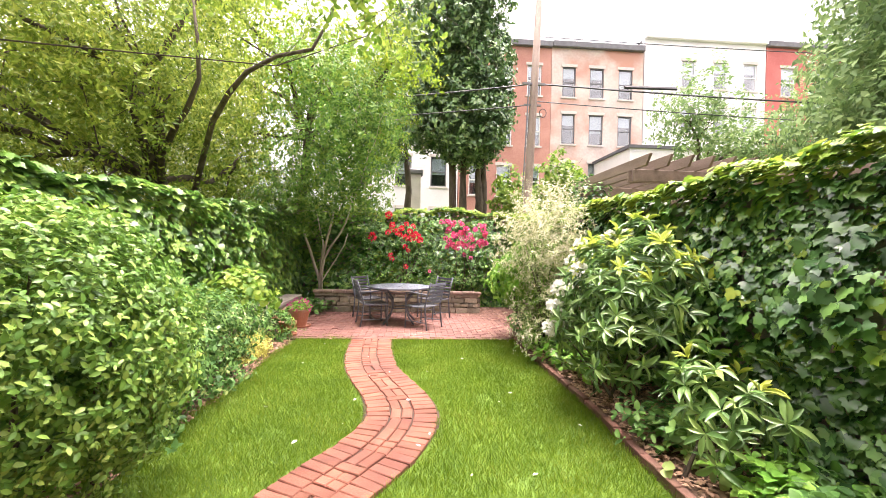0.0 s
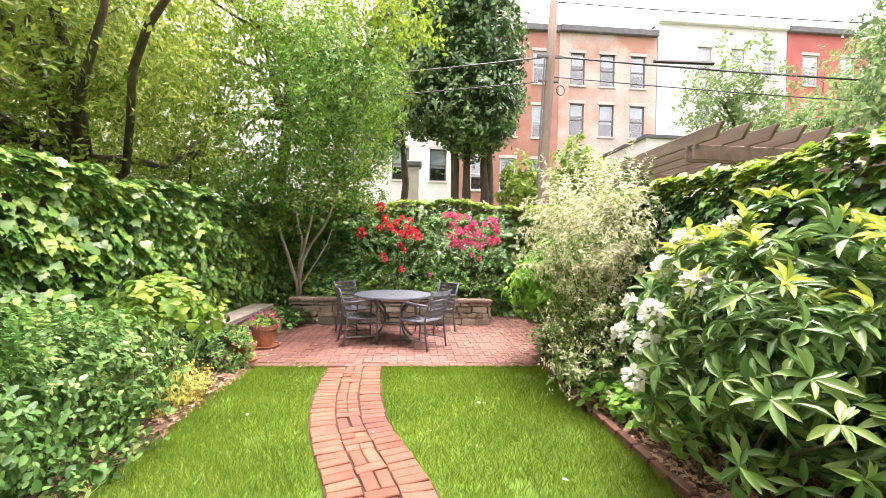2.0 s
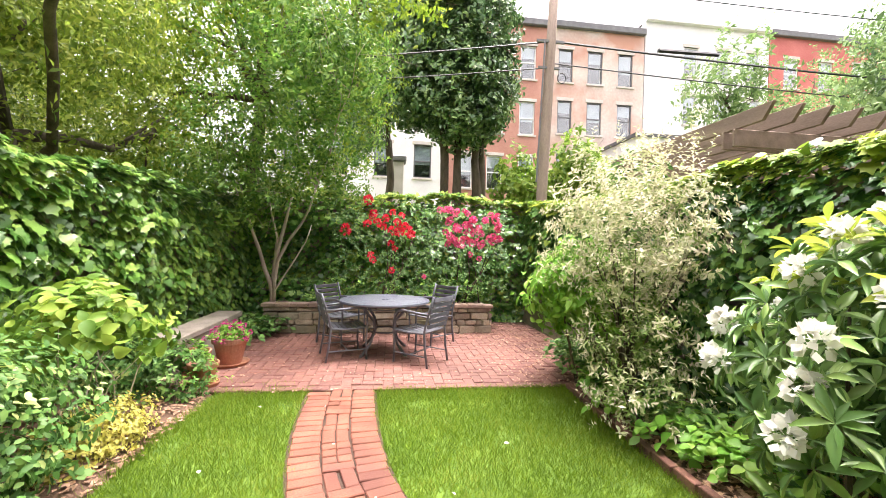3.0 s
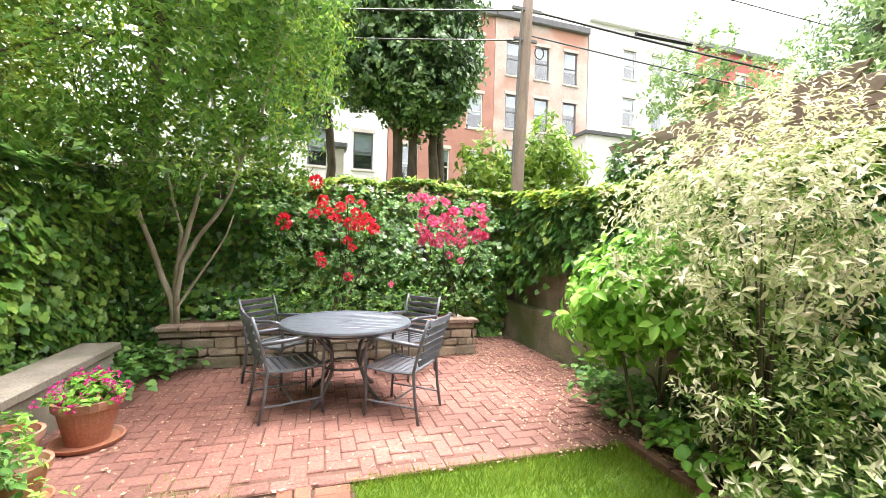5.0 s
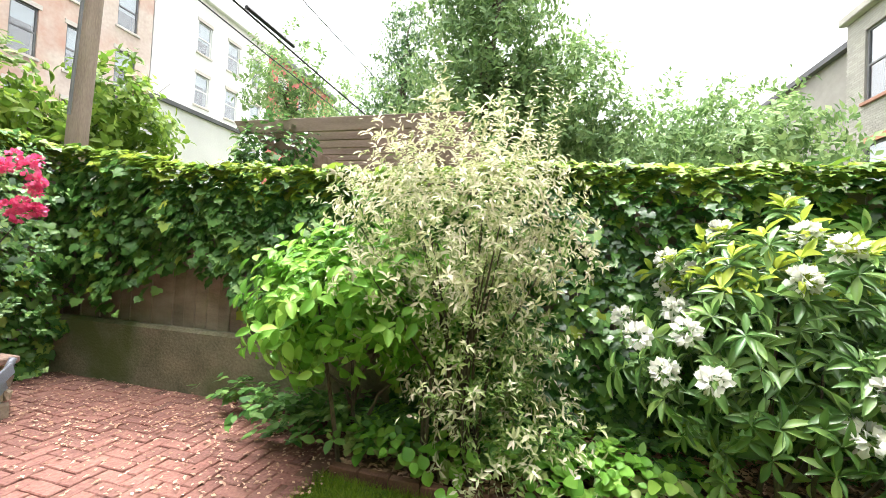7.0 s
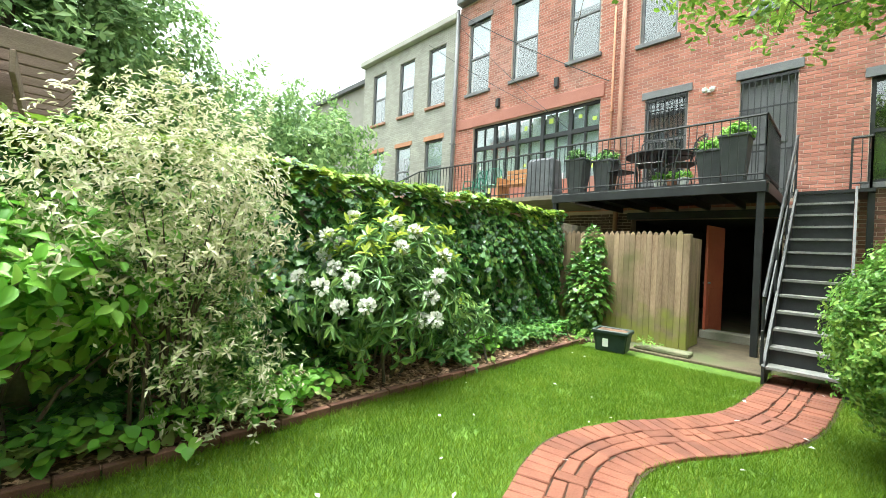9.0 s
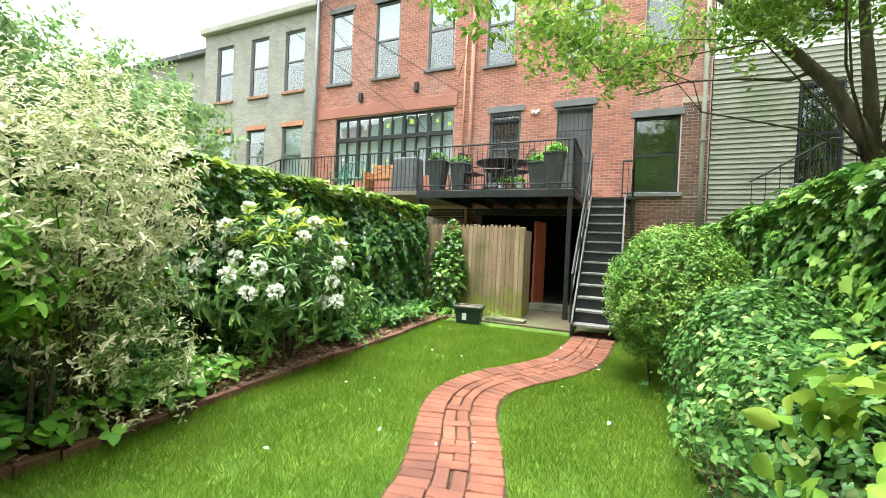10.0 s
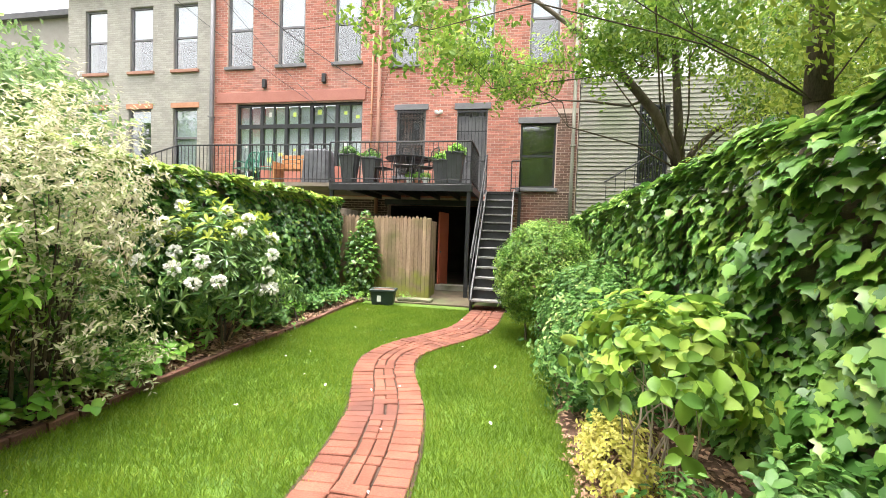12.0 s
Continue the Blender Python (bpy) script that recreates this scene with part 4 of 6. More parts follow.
# ---- trees ----
def tree(name, label, base, fork, blobs, twigs, k, twig, leaf, width, shape, leafmat, barkmat, seed, r0=0.16, limbs=14, depth=0.75, up=0.15, trunks=None, spread=0.85, flat=1.0, limb_r=0.45, boughs=(), stems=()):
    """Tapered trunk, curved limbs into each part of the crown, and a crown of many leaf sprays with gaps."""
    root = thing(name, label, "tree", base)
    r = np.random.RandomState(seed)
    B = np.array(base)
    tr = bmesh.new()
    forks = []
    for line, w in stems:
        pts = [Vector(q) - Vector(base) for q in line]
        pts.insert(0, Vector((pts[0].x, pts[0].y, -0.06)))
        tube_into(tr, pts, [w * (1.15 - 0.7 * i / (len(pts) - 1)) for i in range(len(pts))], 9)
        forks.append(pts[-1])
    for f in (trunks or ([] if stems else [(0, 0, *fork)])):
        s, e = Vector((f[0], f[1], -0.1)), Vector(f[2:5]) - Vector(base)
        bend = Vector((0.09 * r.normal(), 0.09 * r.normal(), 0))
        ks = [0, 0.12, 0.27, 0.42, 0.58, 0.74, 0.88, 1]
        pts = [s.lerp(e, k_) + bend * math.sin(3.14 * k_) + Vector((0.028 * r.normal(), 0.028 * r.normal(), 0)) * (0 < k_ < 1) for k_ in ks]
        tube_into(tr, pts, [r0 * (1.3 - 0.6 * k_) * (1 + 0.08 * r.normal()) for k_ in ks], 10)
        forks.append(e)
    part("trunk", tr, barkmat, root, smooth=True)
    AA = []
    for bi, (c, rad) in enumerate(blobs):
        share = max(1, int(twigs * (rad[0] * rad[1] * rad[2]) ** 0.67 / sum((q[1][0] * q[1][1] * q[1][2]) ** 0.67 for q in blobs)))
        P, o = shell(share, np.array(c) - B, rad, seed + bi * 7, 0.28, 2.6, depth)
        gaps = lumps(P * 1.0, seed + 3, 2.2) + 0.25 * r.normal(size=len(P)) > -0.75
        P, o = P[gaps], o[gaps]
        AA.append((P, o))
        cen = Vector(c) - Vector(base)
        s = min(forks, key=lambda q: (q - cen).length)
        far = (cen - s).length * 0.13
        bend = s.lerp(cen, 0.5) + Vector((far * r.normal(), far * r.normal(), far * (0.6 + r.normal())))
        rr = r0 * limb_r
        line = [s, s.lerp(bend, 0.5) + Vector((0.1 * r.normal(), 0.1 * r.normal(), 0.06)), bend, bend.lerp(cen, 0.55) + Vector((0.7 * far * r.normal(), 0.7 * far * r.normal(), 0.5 * far * r.normal())), cen]
        part("limb", tube(line, [rr * 1.2, rr, rr * 0.8, rr * 0.6, rr * 0.4], 7), barkmat, root, smooth=True)
        for i in range(max(2, int(limbs / len(blobs)))):
            q = line[2 + i % 3]
            e = Vector(P[r.randint(len(P))])
            mid = q.lerp(e, 0.5) + Vector((0.18 * r.normal(), 0.18 * r.normal(), 0.12 * r.normal()))
            lb = tube([q, q.lerp(mid, 0.5) + Vector((0.06 * r.normal(), 0.06 * r.normal(), 0.04)), mid, e], [rr * 0.5, rr * 0.4, rr * 0.28, 0.004], 5)
            for _ in range(3):
                w = mid.lerp(e, r.uniform(0.0, 0.8))
                tip = w + Vector(r.normal(size=3)) * 0.4
                tube_into(lb, [w, w.lerp(tip, 0.5) + Vector((0, 0, 0.06)), tip], [rr * 0.18, rr * 0.13, 0.003], 4)
            part("limb", lb, barkmat, root, smooth=True)
    for line, w in boughs:
        pts = [Vector(q) - Vector(base) for q in line]
        part("limb", tube(pts, [w * (1 - 0.75 * i / (len(pts) - 1)) for i in range(len(pts))], 8), barkmat, root, smooth=True)
    P, o = np.concatenate([a for a, _ in AA]), np.concatenate([b for _, b in AA])
    o = unit(o * np.array([1, 1, flat]))
    A, D, N, L = sprays(P, o, k, twig, leaf, seed, up, spread, 0.5)
    leaf_object("crown", A, D, N, L, L * width, shape, leafmat, root)
    return root


# neighbour's spreading tree over the long ivy fence
tree("spreading_tree", "spreading broadleaf tree with fine yellow-green foliage", (-5.0, 8.3, 0), (-4.6, 7.6, 2.6),
     [((-4.2, 6.2, 3.7), (1.7, 2.3, 1.4)), ((-6.0, 9.8, 2.6), (2.2, 1.6, 1.3)), ((-6.0, 6.0, 2.4), (1.8, 3.0, 1.3)), ((-5.2, 11.2, 3.4), (1.6, 1.3, 1.5)), ((-6.0, 1.0, 3.6), (1.8, 1.6, 1.6)), ((-5.5, 7.5, 4.6), (2.2, 2.6, 1.9)), ((-4.5, 8.0, 4.3), (1.3, 1.5, 1.2)), ((-6.2, 4.2, 4.0), (2.2, 2.4, 1.7)), ((-3.8, 6.4, 5.6), (1.3, 1.8, 1.0)), ((-7.5, 9.0, 4.5), (2.0, 3.0, 2.2)), ((-8.0, 13.0, 5.0), (3.0, 2.0, 3.0)), ((-9.5, 7.0, 4.5), (2.0, 3.5, 3.0)), ((-4.7, 5.0, 4.1), (1.4, 1.5, 0.8))],
     17500, 10, 0.34, 0.088, 0.42, "diamond", F_MAPLE, M_BARK, 201, 0.15, 22, 0.85, flat=0.5,
     boughs=[([(-4.6, 7.6, 2.0), (-3.8, 7.2, 2.4), (-3.35, 6.6, 2.92), (-2.94, 6.0, 3.24), (-2.54, 5.6, 3.52), (-2.23, 5.4, 3.73), (-1.82, 5.3, 3.91), (-1.38, 5.3, 4.02), (-1.19, 5.3, 4.38), (-1.08, 5.3, 4.68)], 0.055), ([(-4.6, 7.6, 2.4), (-4.12, 6.8, 2.89), (-3.57, 6.2, 3.19), (-3.19, 5.8, 3.33), (-2.93, 5.6, 3.69), (-2.96, 5.6, 4.21), (-3.04, 5.6, 4.8)], 0.06)])
# multi-stemmed small tree in the planter
tree("small_tree", "multi-stemmed small tree with pale bark in the planter", (-2.19, 9.62, 0.42), None,
     [((-1.7, 9.2, 3.5), (1.25, 1.2, 1.3)), ((-2.6, 9.3, 3.0), (0.9, 0.9, 1.3)), ((-1.1, 8.9, 4.4), (1.0, 1.1, 1.1)), ((-2.0, 9.0, 5.0), (1.4, 1.2, 1.1)), ((-1.2, 8.1, 3.9), (0.75, 0.7, 0.8)), ((-3.0, 8.9, 2.5), (0.5, 0.8, 0.8)), ((-2.5, 8.8, 2.15), (0.6, 0.5, 0.5)), ((-1.35, 9.25, 2.6), (0.7, 0.5, 0.5))],
     2300, 9, 0.25, 0.082, 0.48, "oval", F_CRAPE, M_PALEBARK, 211, 0.024, 30, 0.8,
     stems=[([(-2.20, 9.62, 0.61), (-2.19, 9.62, 0.87), (-2.18, 9.62, 1.13), (-2.10, 9.62, 1.50), (-2.01, 9.62, 1.87), (-1.92, 9.62, 2.29)], 0.045),
            ([(-2.20, 9.60, 0.61), (-2.24, 9.60, 0.77), (-2.33, 9.60, 1.00), (-2.43, 9.60, 1.33), (-2.56, 9.60, 1.68), (-2.68, 9.60, 2.08), (-2.75, 9.60, 2.42)], 0.04),
            ([(-2.17, 9.58, 0.82), (-2.12, 9.58, 1.18), (-1.95, 9.58, 1.51), (-1.75, 9.58, 1.80), (-1.63, 9.58, 2.04), (-1.52, 9.58, 2.43)], 0.032),
            ([(-2.19, 9.66, 1.13), (-2.16, 9.66, 1.55), (-2.25, 9.66, 1.91), (-2.34, 9.66, 2.32)], 0.026),
            ([(-2.14, 9.52, 0.67), (-1.97, 9.52, 0.96), (-1.81, 9.52, 1.22), (-1.65, 9.52, 1.51), (-1.57, 9.52, 1.78)], 0.017)], limb_r=0.6)
# dark evergreen beyond the end fence
tree("evergreen_tree", "tall dark evergreen tree with ivy-clad crown", (1.7, 14.2, 0), None,
     [((1.5, 14.1, 6.3), (1.45, 1.5, 1.6)), ((0.6, 14.2, 7.6), (1.1, 1.2, 1.5)), ((2.1, 14.0, 7.9), (1.1, 1.3, 1.6)), ((1.2, 14.1, 9.6), (1.45, 1.5, 1.9)), ((1.7, 14.0, 11.6), (1.5, 1.5, 2.0)), ((1.9, 13.8, 5.2), (1.0, 1.1, 0.7)), ((0.3, 14.5, 5.9), (0.75, 0.9, 0.9)), ((2.6, 14.0, 6.4), (0.55, 0.7, 0.9))],
     6400, 9, 0.3, 0.15, 0.6, "oval", F_DARK, M_BARK, 221, 0.14, 16, 0.5,
     trunks=[(0, 0, 1.6, 14.1, 5.5), (-0.3, 0.1, 1.2, 14.2, 5.5), (0.3, 0, 2.2, 14.0, 5.5), (0.55, 0.1, 2.4, 14.2, 5.2)])
tree("evergreen_tree", "slim ivy-clad tree beside the stone pier", (-0.35, 16.0, 0), (-0.4, 16.0, 5.0),
     [((-0.9, 16.0, 7.2), (1.3, 1.2, 1.8)), ((-0.3, 16.2, 9.8), (1.3, 1.2, 1.8)), ((-1.4, 16.3, 5.4), (0.9, 0.9, 0.9))],
     1700, 9, 0.3, 0.14, 0.6, "oval", F_DARK, M_BARK, 225, 0.14, 8, 0.5)
# tall light tree arching high over the patio end
tree("tall_tree", "tall tree with hanging bright green foliage", (-3.6, 11.6, 0), (-3.0, 11.2, 4.4),
     [((-1.9, 10.4, 6.0), (1.4, 1.5, 1.2)), ((-3.2, 10.8, 6.2), (1.8, 1.6, 1.5)), ((-0.5, 8.6, 5.5), (0.9, 1.0, 0.9)), ((-5.4, 11.5, 6.0), (2.2, 2.2, 2.4)), ((-4.4, 9.4, 7.2), (2.0, 2.0, 1.2)), ((-2.3, 12.2, 4.2), (1.5, 0.9, 1.6)), ((-1.0, 12.0, 5.2), (0.8, 0.8, 1.2)), ((-4.7, 11.2, 4.4), (1.6, 1.0, 1.6)), ((-2.0, 12.4, 6.4), (1.2, 0.8, 1.2))],
     3500, 9, 0.34, 0.12, 0.48, "diamond", F_BRIGHTTREE, M_BARK, 231, 0.15, 16, 0.85)
# tree beside the house, over the fence
tree("garden_tree", "broadleaf tree beside the house with bright foliage", (-4.69, -0.85, 0), (-4.69, -0.9, 2.92),
     [((-3.2, 0.2, 5.1), (1.3, 1.2, 0.6)), ((-1.3, -0.4, 4.75), (1.0, 0.8, 0.4)), ((-0.4, 1.1, 4.6), (0.8, 0.7, 0.4)), ((-4.6, -0.6, 5.9), (1.6, 1.4, 0.9)), ((-6.6, 0.0, 5.0), (1.8, 1.8, 1.2)), ((-3.4, 1.5, 6.4), (1.8, 1.5, 0.7))],
     3300, 9, 0.3, 0.1, 0.5, "oval", F_GREENTREE, M_BARK, 241, 0.15, 22, 0.85, flat=0.35, limb_r=0.11,
     boughs=[([(-4.69, -0.90, 2.92), (-4.56, -0.90, 3.33), (-4.15, -0.90, 4.13), (-3.73, -0.90, 4.64), (-3.24, -0.90, 5.22), (-2.64, -0.90, 5.79), (-1.94, -0.90, 6.35), (-0.85, -0.90, 7.17)], 0.13),
             ([(-4.69, -0.90, 2.92), (-4.61, -0.90, 4.01), (-4.51, -0.90, 5.08), (-4.43, -0.90, 6.19), (-4.28, -0.90, 7.49)], 0.11),
             ([(-4.73, -0.90, 2.92), (-4.93, -0.90, 3.33), (-5.28, -0.90, 3.73), (-5.82, -0.90, 4.01), (-6.47, -0.90, 4.12)], 0.08),
             ([(-3.95, -0.90, 4.38), (-3.65, -0.90, 4.26), (-2.95, -0.90, 4.37), (-2.24, -0.90, 4.42), (-1.44, -0.90, 4.27)], 0.035),
             ([(-4.30, -0.90, 5.16), (-3.89, -0.90, 5.57), (-3.34, -0.90, 6.27), (-2.99, -0.90, 6.97)], 0.06),
             ([(-3.24, -0.90, 5.22), (-3.17, -0.90, 5.84), (-3.11, -0.90, 6.74)], 0.045)])
tree("overhanging_tree", "dark-trunked tree with a branch over the lawn", (-4.7, 3.1, 0), (-4.6, 3.1, 3.0),
     [((-4.6, 3.2, 5.2), (1.7, 1.5, 1.2)), ((-2.6, 3.6, 4.5), (1.2, 1.0, 0.6)), ((-0.55, 3.8, 3.85), (0.75, 0.65, 0.6)), ((0.55, 2.9, 4.7), (0.7, 0.7, 0.4)), ((-6.4, 4.0, 4.2), (1.6, 1.8, 1.4))],
     1500, 9, 0.28, 0.085, 0.55, "oval", F_GREENTREE, M_BARK, 246, 0.14, 20, 0.85, flat=0.5, limb_r=0.055,
     boughs=[([(-4.6, 3.1, 3.0), (-4.58, 3.1, 4.2), (-4.45, 3.0, 5.6), (-4.3, 2.9, 7.0)], 0.13)])
# trees beyond the side fence
tree("far_tree", "rounded green tree behind the neighbouring gardens", (12.0, 2.6, 0), (12.0, 2.6, 3.0),
     [((11.5, 3.2, 4.2), (2.4, 2.4, 1.9)), ((14.0, 5.0, 4.4), (2.6, 2.4, 2.2)), ((10.6, 0.6, 4.0), (2.0, 2.0, 1.8)), ((13.0, 0.5, 4.6), (2.2, 2.2, 2.2))],
     2700, 9, 0.45, 0.2, 0.5, "diamond", F_FAR, M_BARK, 251, 0.16, 14, 0.7, flat=0.4)
tree("far_tree", "tall layered green tree behind the pergola", (10.6, 7.2, 0), (10.6, 7.2, 4.0),
     [((10.6, 7.0, 4.6), (2.4, 2.4, 2.2)), ((10.4, 7.0, 7.6), (2.2, 2.2, 2.4)), ((11.0, 5.2, 5.4), (2.0, 2.0, 2.2)), ((10.6, 7.4, 10.0), (1.7, 1.7, 1.8)), ((12, 9.4, 5.0), (1.8, 1.8, 2.4))],
     4200, 9, 0.45, 0.2, 0.5, "diamond", F_FAR, M_BARK, 261, 0.2, 16, 0.7)
tree("far_conifer", "dark green conifer standing beyond the pergola", (13.0, 10.6, 0), (13.0, 10.6, 8.8),
     [((13.0, 10.6, 4.6), (1.8, 1.8, 1.6)), ((13.0, 10.6, 7.2), (1.4, 1.4, 1.7)), ((13.0, 10.6, 9.4), (0.8, 0.8, 1.5))],
     1900, 9, 0.4, 0.16, 0.35, "diamond", F_DARK, M_BARK, 271, 0.2, 10, 0.7)
tree("far_tree", "airy pale green tree in front of the terrace", (9.0, 12.6, 0), (9.0, 12.4, 4.0),
     [((8.9, 12.4, 5.9), (1.3, 1.3, 1.5)), ((10.6, 12.8, 5.0), (1.5, 1.4, 1.2)), ((12.6, 13.2, 5.2), (1.7, 1.4, 1.5)), ((16.5, 14.5, 7.6), (2.2, 2.0, 2.2))],
     1500, 9, 0.4, 0.15, 0.5, "diamond", F_FAR, M_BARK, 281, 0.12, 14, 0.9)
tree("young_tree", "young green tree beside the utility pole", (4.2, 12.6, 0), (4.2, 12.6, 2.6),
     [((4.5, 12.5, 3.6), (0.7, 0.7, 0.9)), ((3.0, 12.8, 3.2), (0.55, 0.6, 0.8)), ((5.2, 12.8, 3.2), (0.55, 0.6, 0.9)), ((3.7, 12.6, 2.8), (0.6, 0.6, 0.6))],
     520, 8, 0.25, 0.17, 0.55, "oval", F_GREENTREE, M_BARK, 291, 0.05, 10, 0.8)


# ---- the brick house with its deck ----
HY = -3.5
house = thing("brick_house", "red brick row house with dark-framed windows", "house")
SASH = [(7.05, 7.95, 6.6, 8.95), (5.25, 6.15, 6.6, 8.95), (3.4, 4.25, 6.6, 8.95), (1.6, 2.4, 6.45, 8.75), (-0.6, 0.2, 6.4, 8.75), (-2.4, -1.6, 6.4, 8.75)]
HOLES = SASH + [(3.3, 7.6, 2.75, 5.42), (1.32, 2.2, 3.15, 5.1), (-0.5, 0.38, 2.65, 5.08), (-2.42, -1.45, 2.85, 4.65), (-0.38, 2.4, -0.1, 2.3)]
part("wall", wall_cells(-2.98, 8.42, -0.1, 9.7, HY - 0.3, HY - 0.002, HOLES), M_MORTAR, house)
brick_skin("brickwork", -2.98, 8.42, 0.0, 9.65, HY, 1, [(a - 0.01, b + 0.01, c - 0.01, d + 0.01) for a, b, c, d in HOLES] + [(-0.62, 8.42, 0, 2.46), (-2.98, -1.33, 0, 2.76), (-2.98, -2.43, 2.7, 5.0)], M_HOUSE, house)
# wall below the decks takes the darkened brick, shade painted in
brick_skin("sooty_brickwork", -0.62, 8.42, 0.0, 2.45, HY, 1, [(-0.39, 2.41, -0.1, 2.31)], M_SHADEBRICK, house, seed=7)
brick_skin("old_brickwork", -2.98, -1.33, 0.0, 2.74, HY, 1, [], M_OLDBRICK, house, seed=5)
brick_skin("old_brickwork", -2.98, -2.44, 2.76, 4.99, HY, 1, [], M_OLDBRICK, house, seed=6)
for i, (a, b, c, d) in enumerate(SASH):
    sash_window(house, a, b, c, d, HY, 1, M_TRIM, M_TRIM, M_TRIM, (0.45, 0.5, 0.4, 0.5, 0.6, 0.5)[i])
sash_window(house, 1.32, 2.2, 3.15, 5.1, HY, 1, M_TRIM, M_TRIM, M_TRIM, 0, True)
sash_window(house, -2.42, -1.45, 2.85, 4.65, HY, 1, M_BLACK, M_TRIM, M_TRIM)
part("cornice", box(-2.98, 8.42, HY - 0.3, HY + 0.25, 9.7, 10.0, 0.03), M_TRIM, house)
part("roof", box(-2.98, 8.42, HY - 9, HY - 0.3, 9.6, 9.75), M_ROOF, house)
part("back_wall", box(-2.98, 8.42, HY - 9.3, HY - 9, -0.1, 9.7), M_MORTAR, house)
part("side_wall", box(-3.0, -2.98, HY - 9, HY - 0.01, -0.1, 9.7), M_MORTAR, house)
part("lintel_band", box(3.2, 8.3, HY - 0.05, HY + 0.04, 5.44, 5.78, 0.01), M_BRICKBAND, house, "dull red painted steel lintel")


def big_window():
    bm = bmesh.new()
    a, b = HY - 0.16, HY - 0.08
    x0, x1, z0, z1 = 3.3, 7.6, 2.75, 5.42
    edges = np.linspace(x0, x1, 6)
    zt = 4.72
    box_into(bm, x0, x1, a + 0.003, b - 0.003, z1 - 0.07, z1)
    win = part("window_wall", bm, M_BLACK, house, "dark steel-framed window wall with pale stickers")
    for x in edges:
        part("post", box(max(x0, x - 0.05), min(x1, x + 0.05), a, b, z0, z1 - 0.07), M_BLACK, win)
    part("transom", box(x0, x1, a + 0.006, b - 0.006, zt - 0.06, zt + 0.06), M_BLACK, win)
    part("bottom_rail", box(x0, x1, a + 0.006, b - 0.006, z0, z0 + 0.06), M_BLACK, win)
    r = random.Random(4)
    for i in range(5):
        l, rr = edges[i] + 0.05, edges[i + 1] - 0.05
        mid = (l + rr) / 2
        mb = box(mid - 0.02, mid + 0.02, a + 0.01, b - 0.01, zt + 0.06, z1 - 0.07)
        part("mullion", mb, M_BLACK, win)
        mb = box(mid - 0.02, mid + 0.02, a + 0.01, b - 0.01, z0 + 0.06, zt - 0.06)
        part("mullion", mb, M_BLACK, win)
        for u, v in ((l, mid - 0.02), (mid + 0.02, rr)):
            for c, d in ((zt + 0.06, z1 - 0.07), (z0 + 0.06, zt - 0.06)):
                g = part("pane", box(u, v, HY - 0.125, HY - 0.117, c, d), M_PANE, win)
                g.visible_shadow = False
                if r.random() < 0.75:
                    sz = c + (d - c) * r.uniform(0.2, 0.7)
                    part("sticker", box(u + 0.08, u + 0.08 + r.uniform(0.08, 0.16), HY - 0.114, HY - 0.112, sz, sz + r.uniform(0.08, 0.2)), r.choice((M_STICKER, M_WHITE, M_STICKER)), win)
                # pale sheet added behind each pane, reflected sky put into its colour
                part("shade", box(u, v, HY - 0.22, HY - 0.21, c + (d - c) * (0.0 if c > 4 else 0.25), d), M_PANESHEET, win)
    # one dark sheet in place of the unlit room
    part("dim_interior_sheet", box(x0 - 0.3, x1 + 0.3, HY - 1.2, HY - 1.15, z0 - 0.1, z1 + 0.2), M_DARKROOM, win)
    part("apron", box(3.35, 6.7, HY - 0.06, HY + 0.01, 2.6, 3.45), M_HOUSE, win, "brick apron under the window")


big_window()


def door_leaf(x0, x1, z0, z1, mat, label):
    d = part("door", box(x0, x1, HY - 0.16, HY - 0.1, z0, z1), mat, house, label)
    part("panel", box(x0 + 0.12, x1 - 0.12, HY - 0.1, HY - 0.085, z0 + 0.2, z0 + 0.95, 0.01), mat, d)
    part("panel", box(x0 + 0.12, x1 - 0.12, HY - 0.1, HY - 0.085, z0 + 1.1, z1 - 0.15, 0.01), mat, d)
    part("knob", tube([(x0 + 0.08, HY - 0.1, z0 + 1.0), (x0 + 0.08, HY - 0.03, z0 + 1.0)], 0.025, 8), M_TRIM, d)
    return d


dd = door_leaf(-0.5, 0.38, 2.65, 5.08, M_TRIM, "dark door behind iron security gate")
gate = part("security_gate", box(-0.5, 0.38, HY - 0.002, HY + 0.018, 5.0, 5.05), M_BLACK, dd)
for i in range(9):
    x = -0.46 + 0.8 * i / 8
    part("gate_bar", box(x - 0.008, x + 0.008, HY + 0.0, HY + 0.016, 2.7, 5.0), M_BLACK, dd)
for z in (2.75, 3.6, 4.45):
    part("gate_rail", box(-0.5, 0.38, HY - 0.002, HY + 0.018, z - 0.012, z + 0.012), M_BLACK, dd)
part("door_lintel", box(-0.58, 0.46, HY - 0.05, HY + 0.04, 5.08, 5.26, 0.008), M_TRIM, house)
# basement passage, deep and wide for darkness under the deck; red door standing open
# sides, ceiling and end carry the passage's shade as a near-black colour
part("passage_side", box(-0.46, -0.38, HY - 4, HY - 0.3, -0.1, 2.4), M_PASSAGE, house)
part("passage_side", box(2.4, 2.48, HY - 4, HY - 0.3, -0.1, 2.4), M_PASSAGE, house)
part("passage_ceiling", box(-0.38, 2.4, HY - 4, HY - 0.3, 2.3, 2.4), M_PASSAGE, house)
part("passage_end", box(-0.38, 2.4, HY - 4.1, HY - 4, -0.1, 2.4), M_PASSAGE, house)
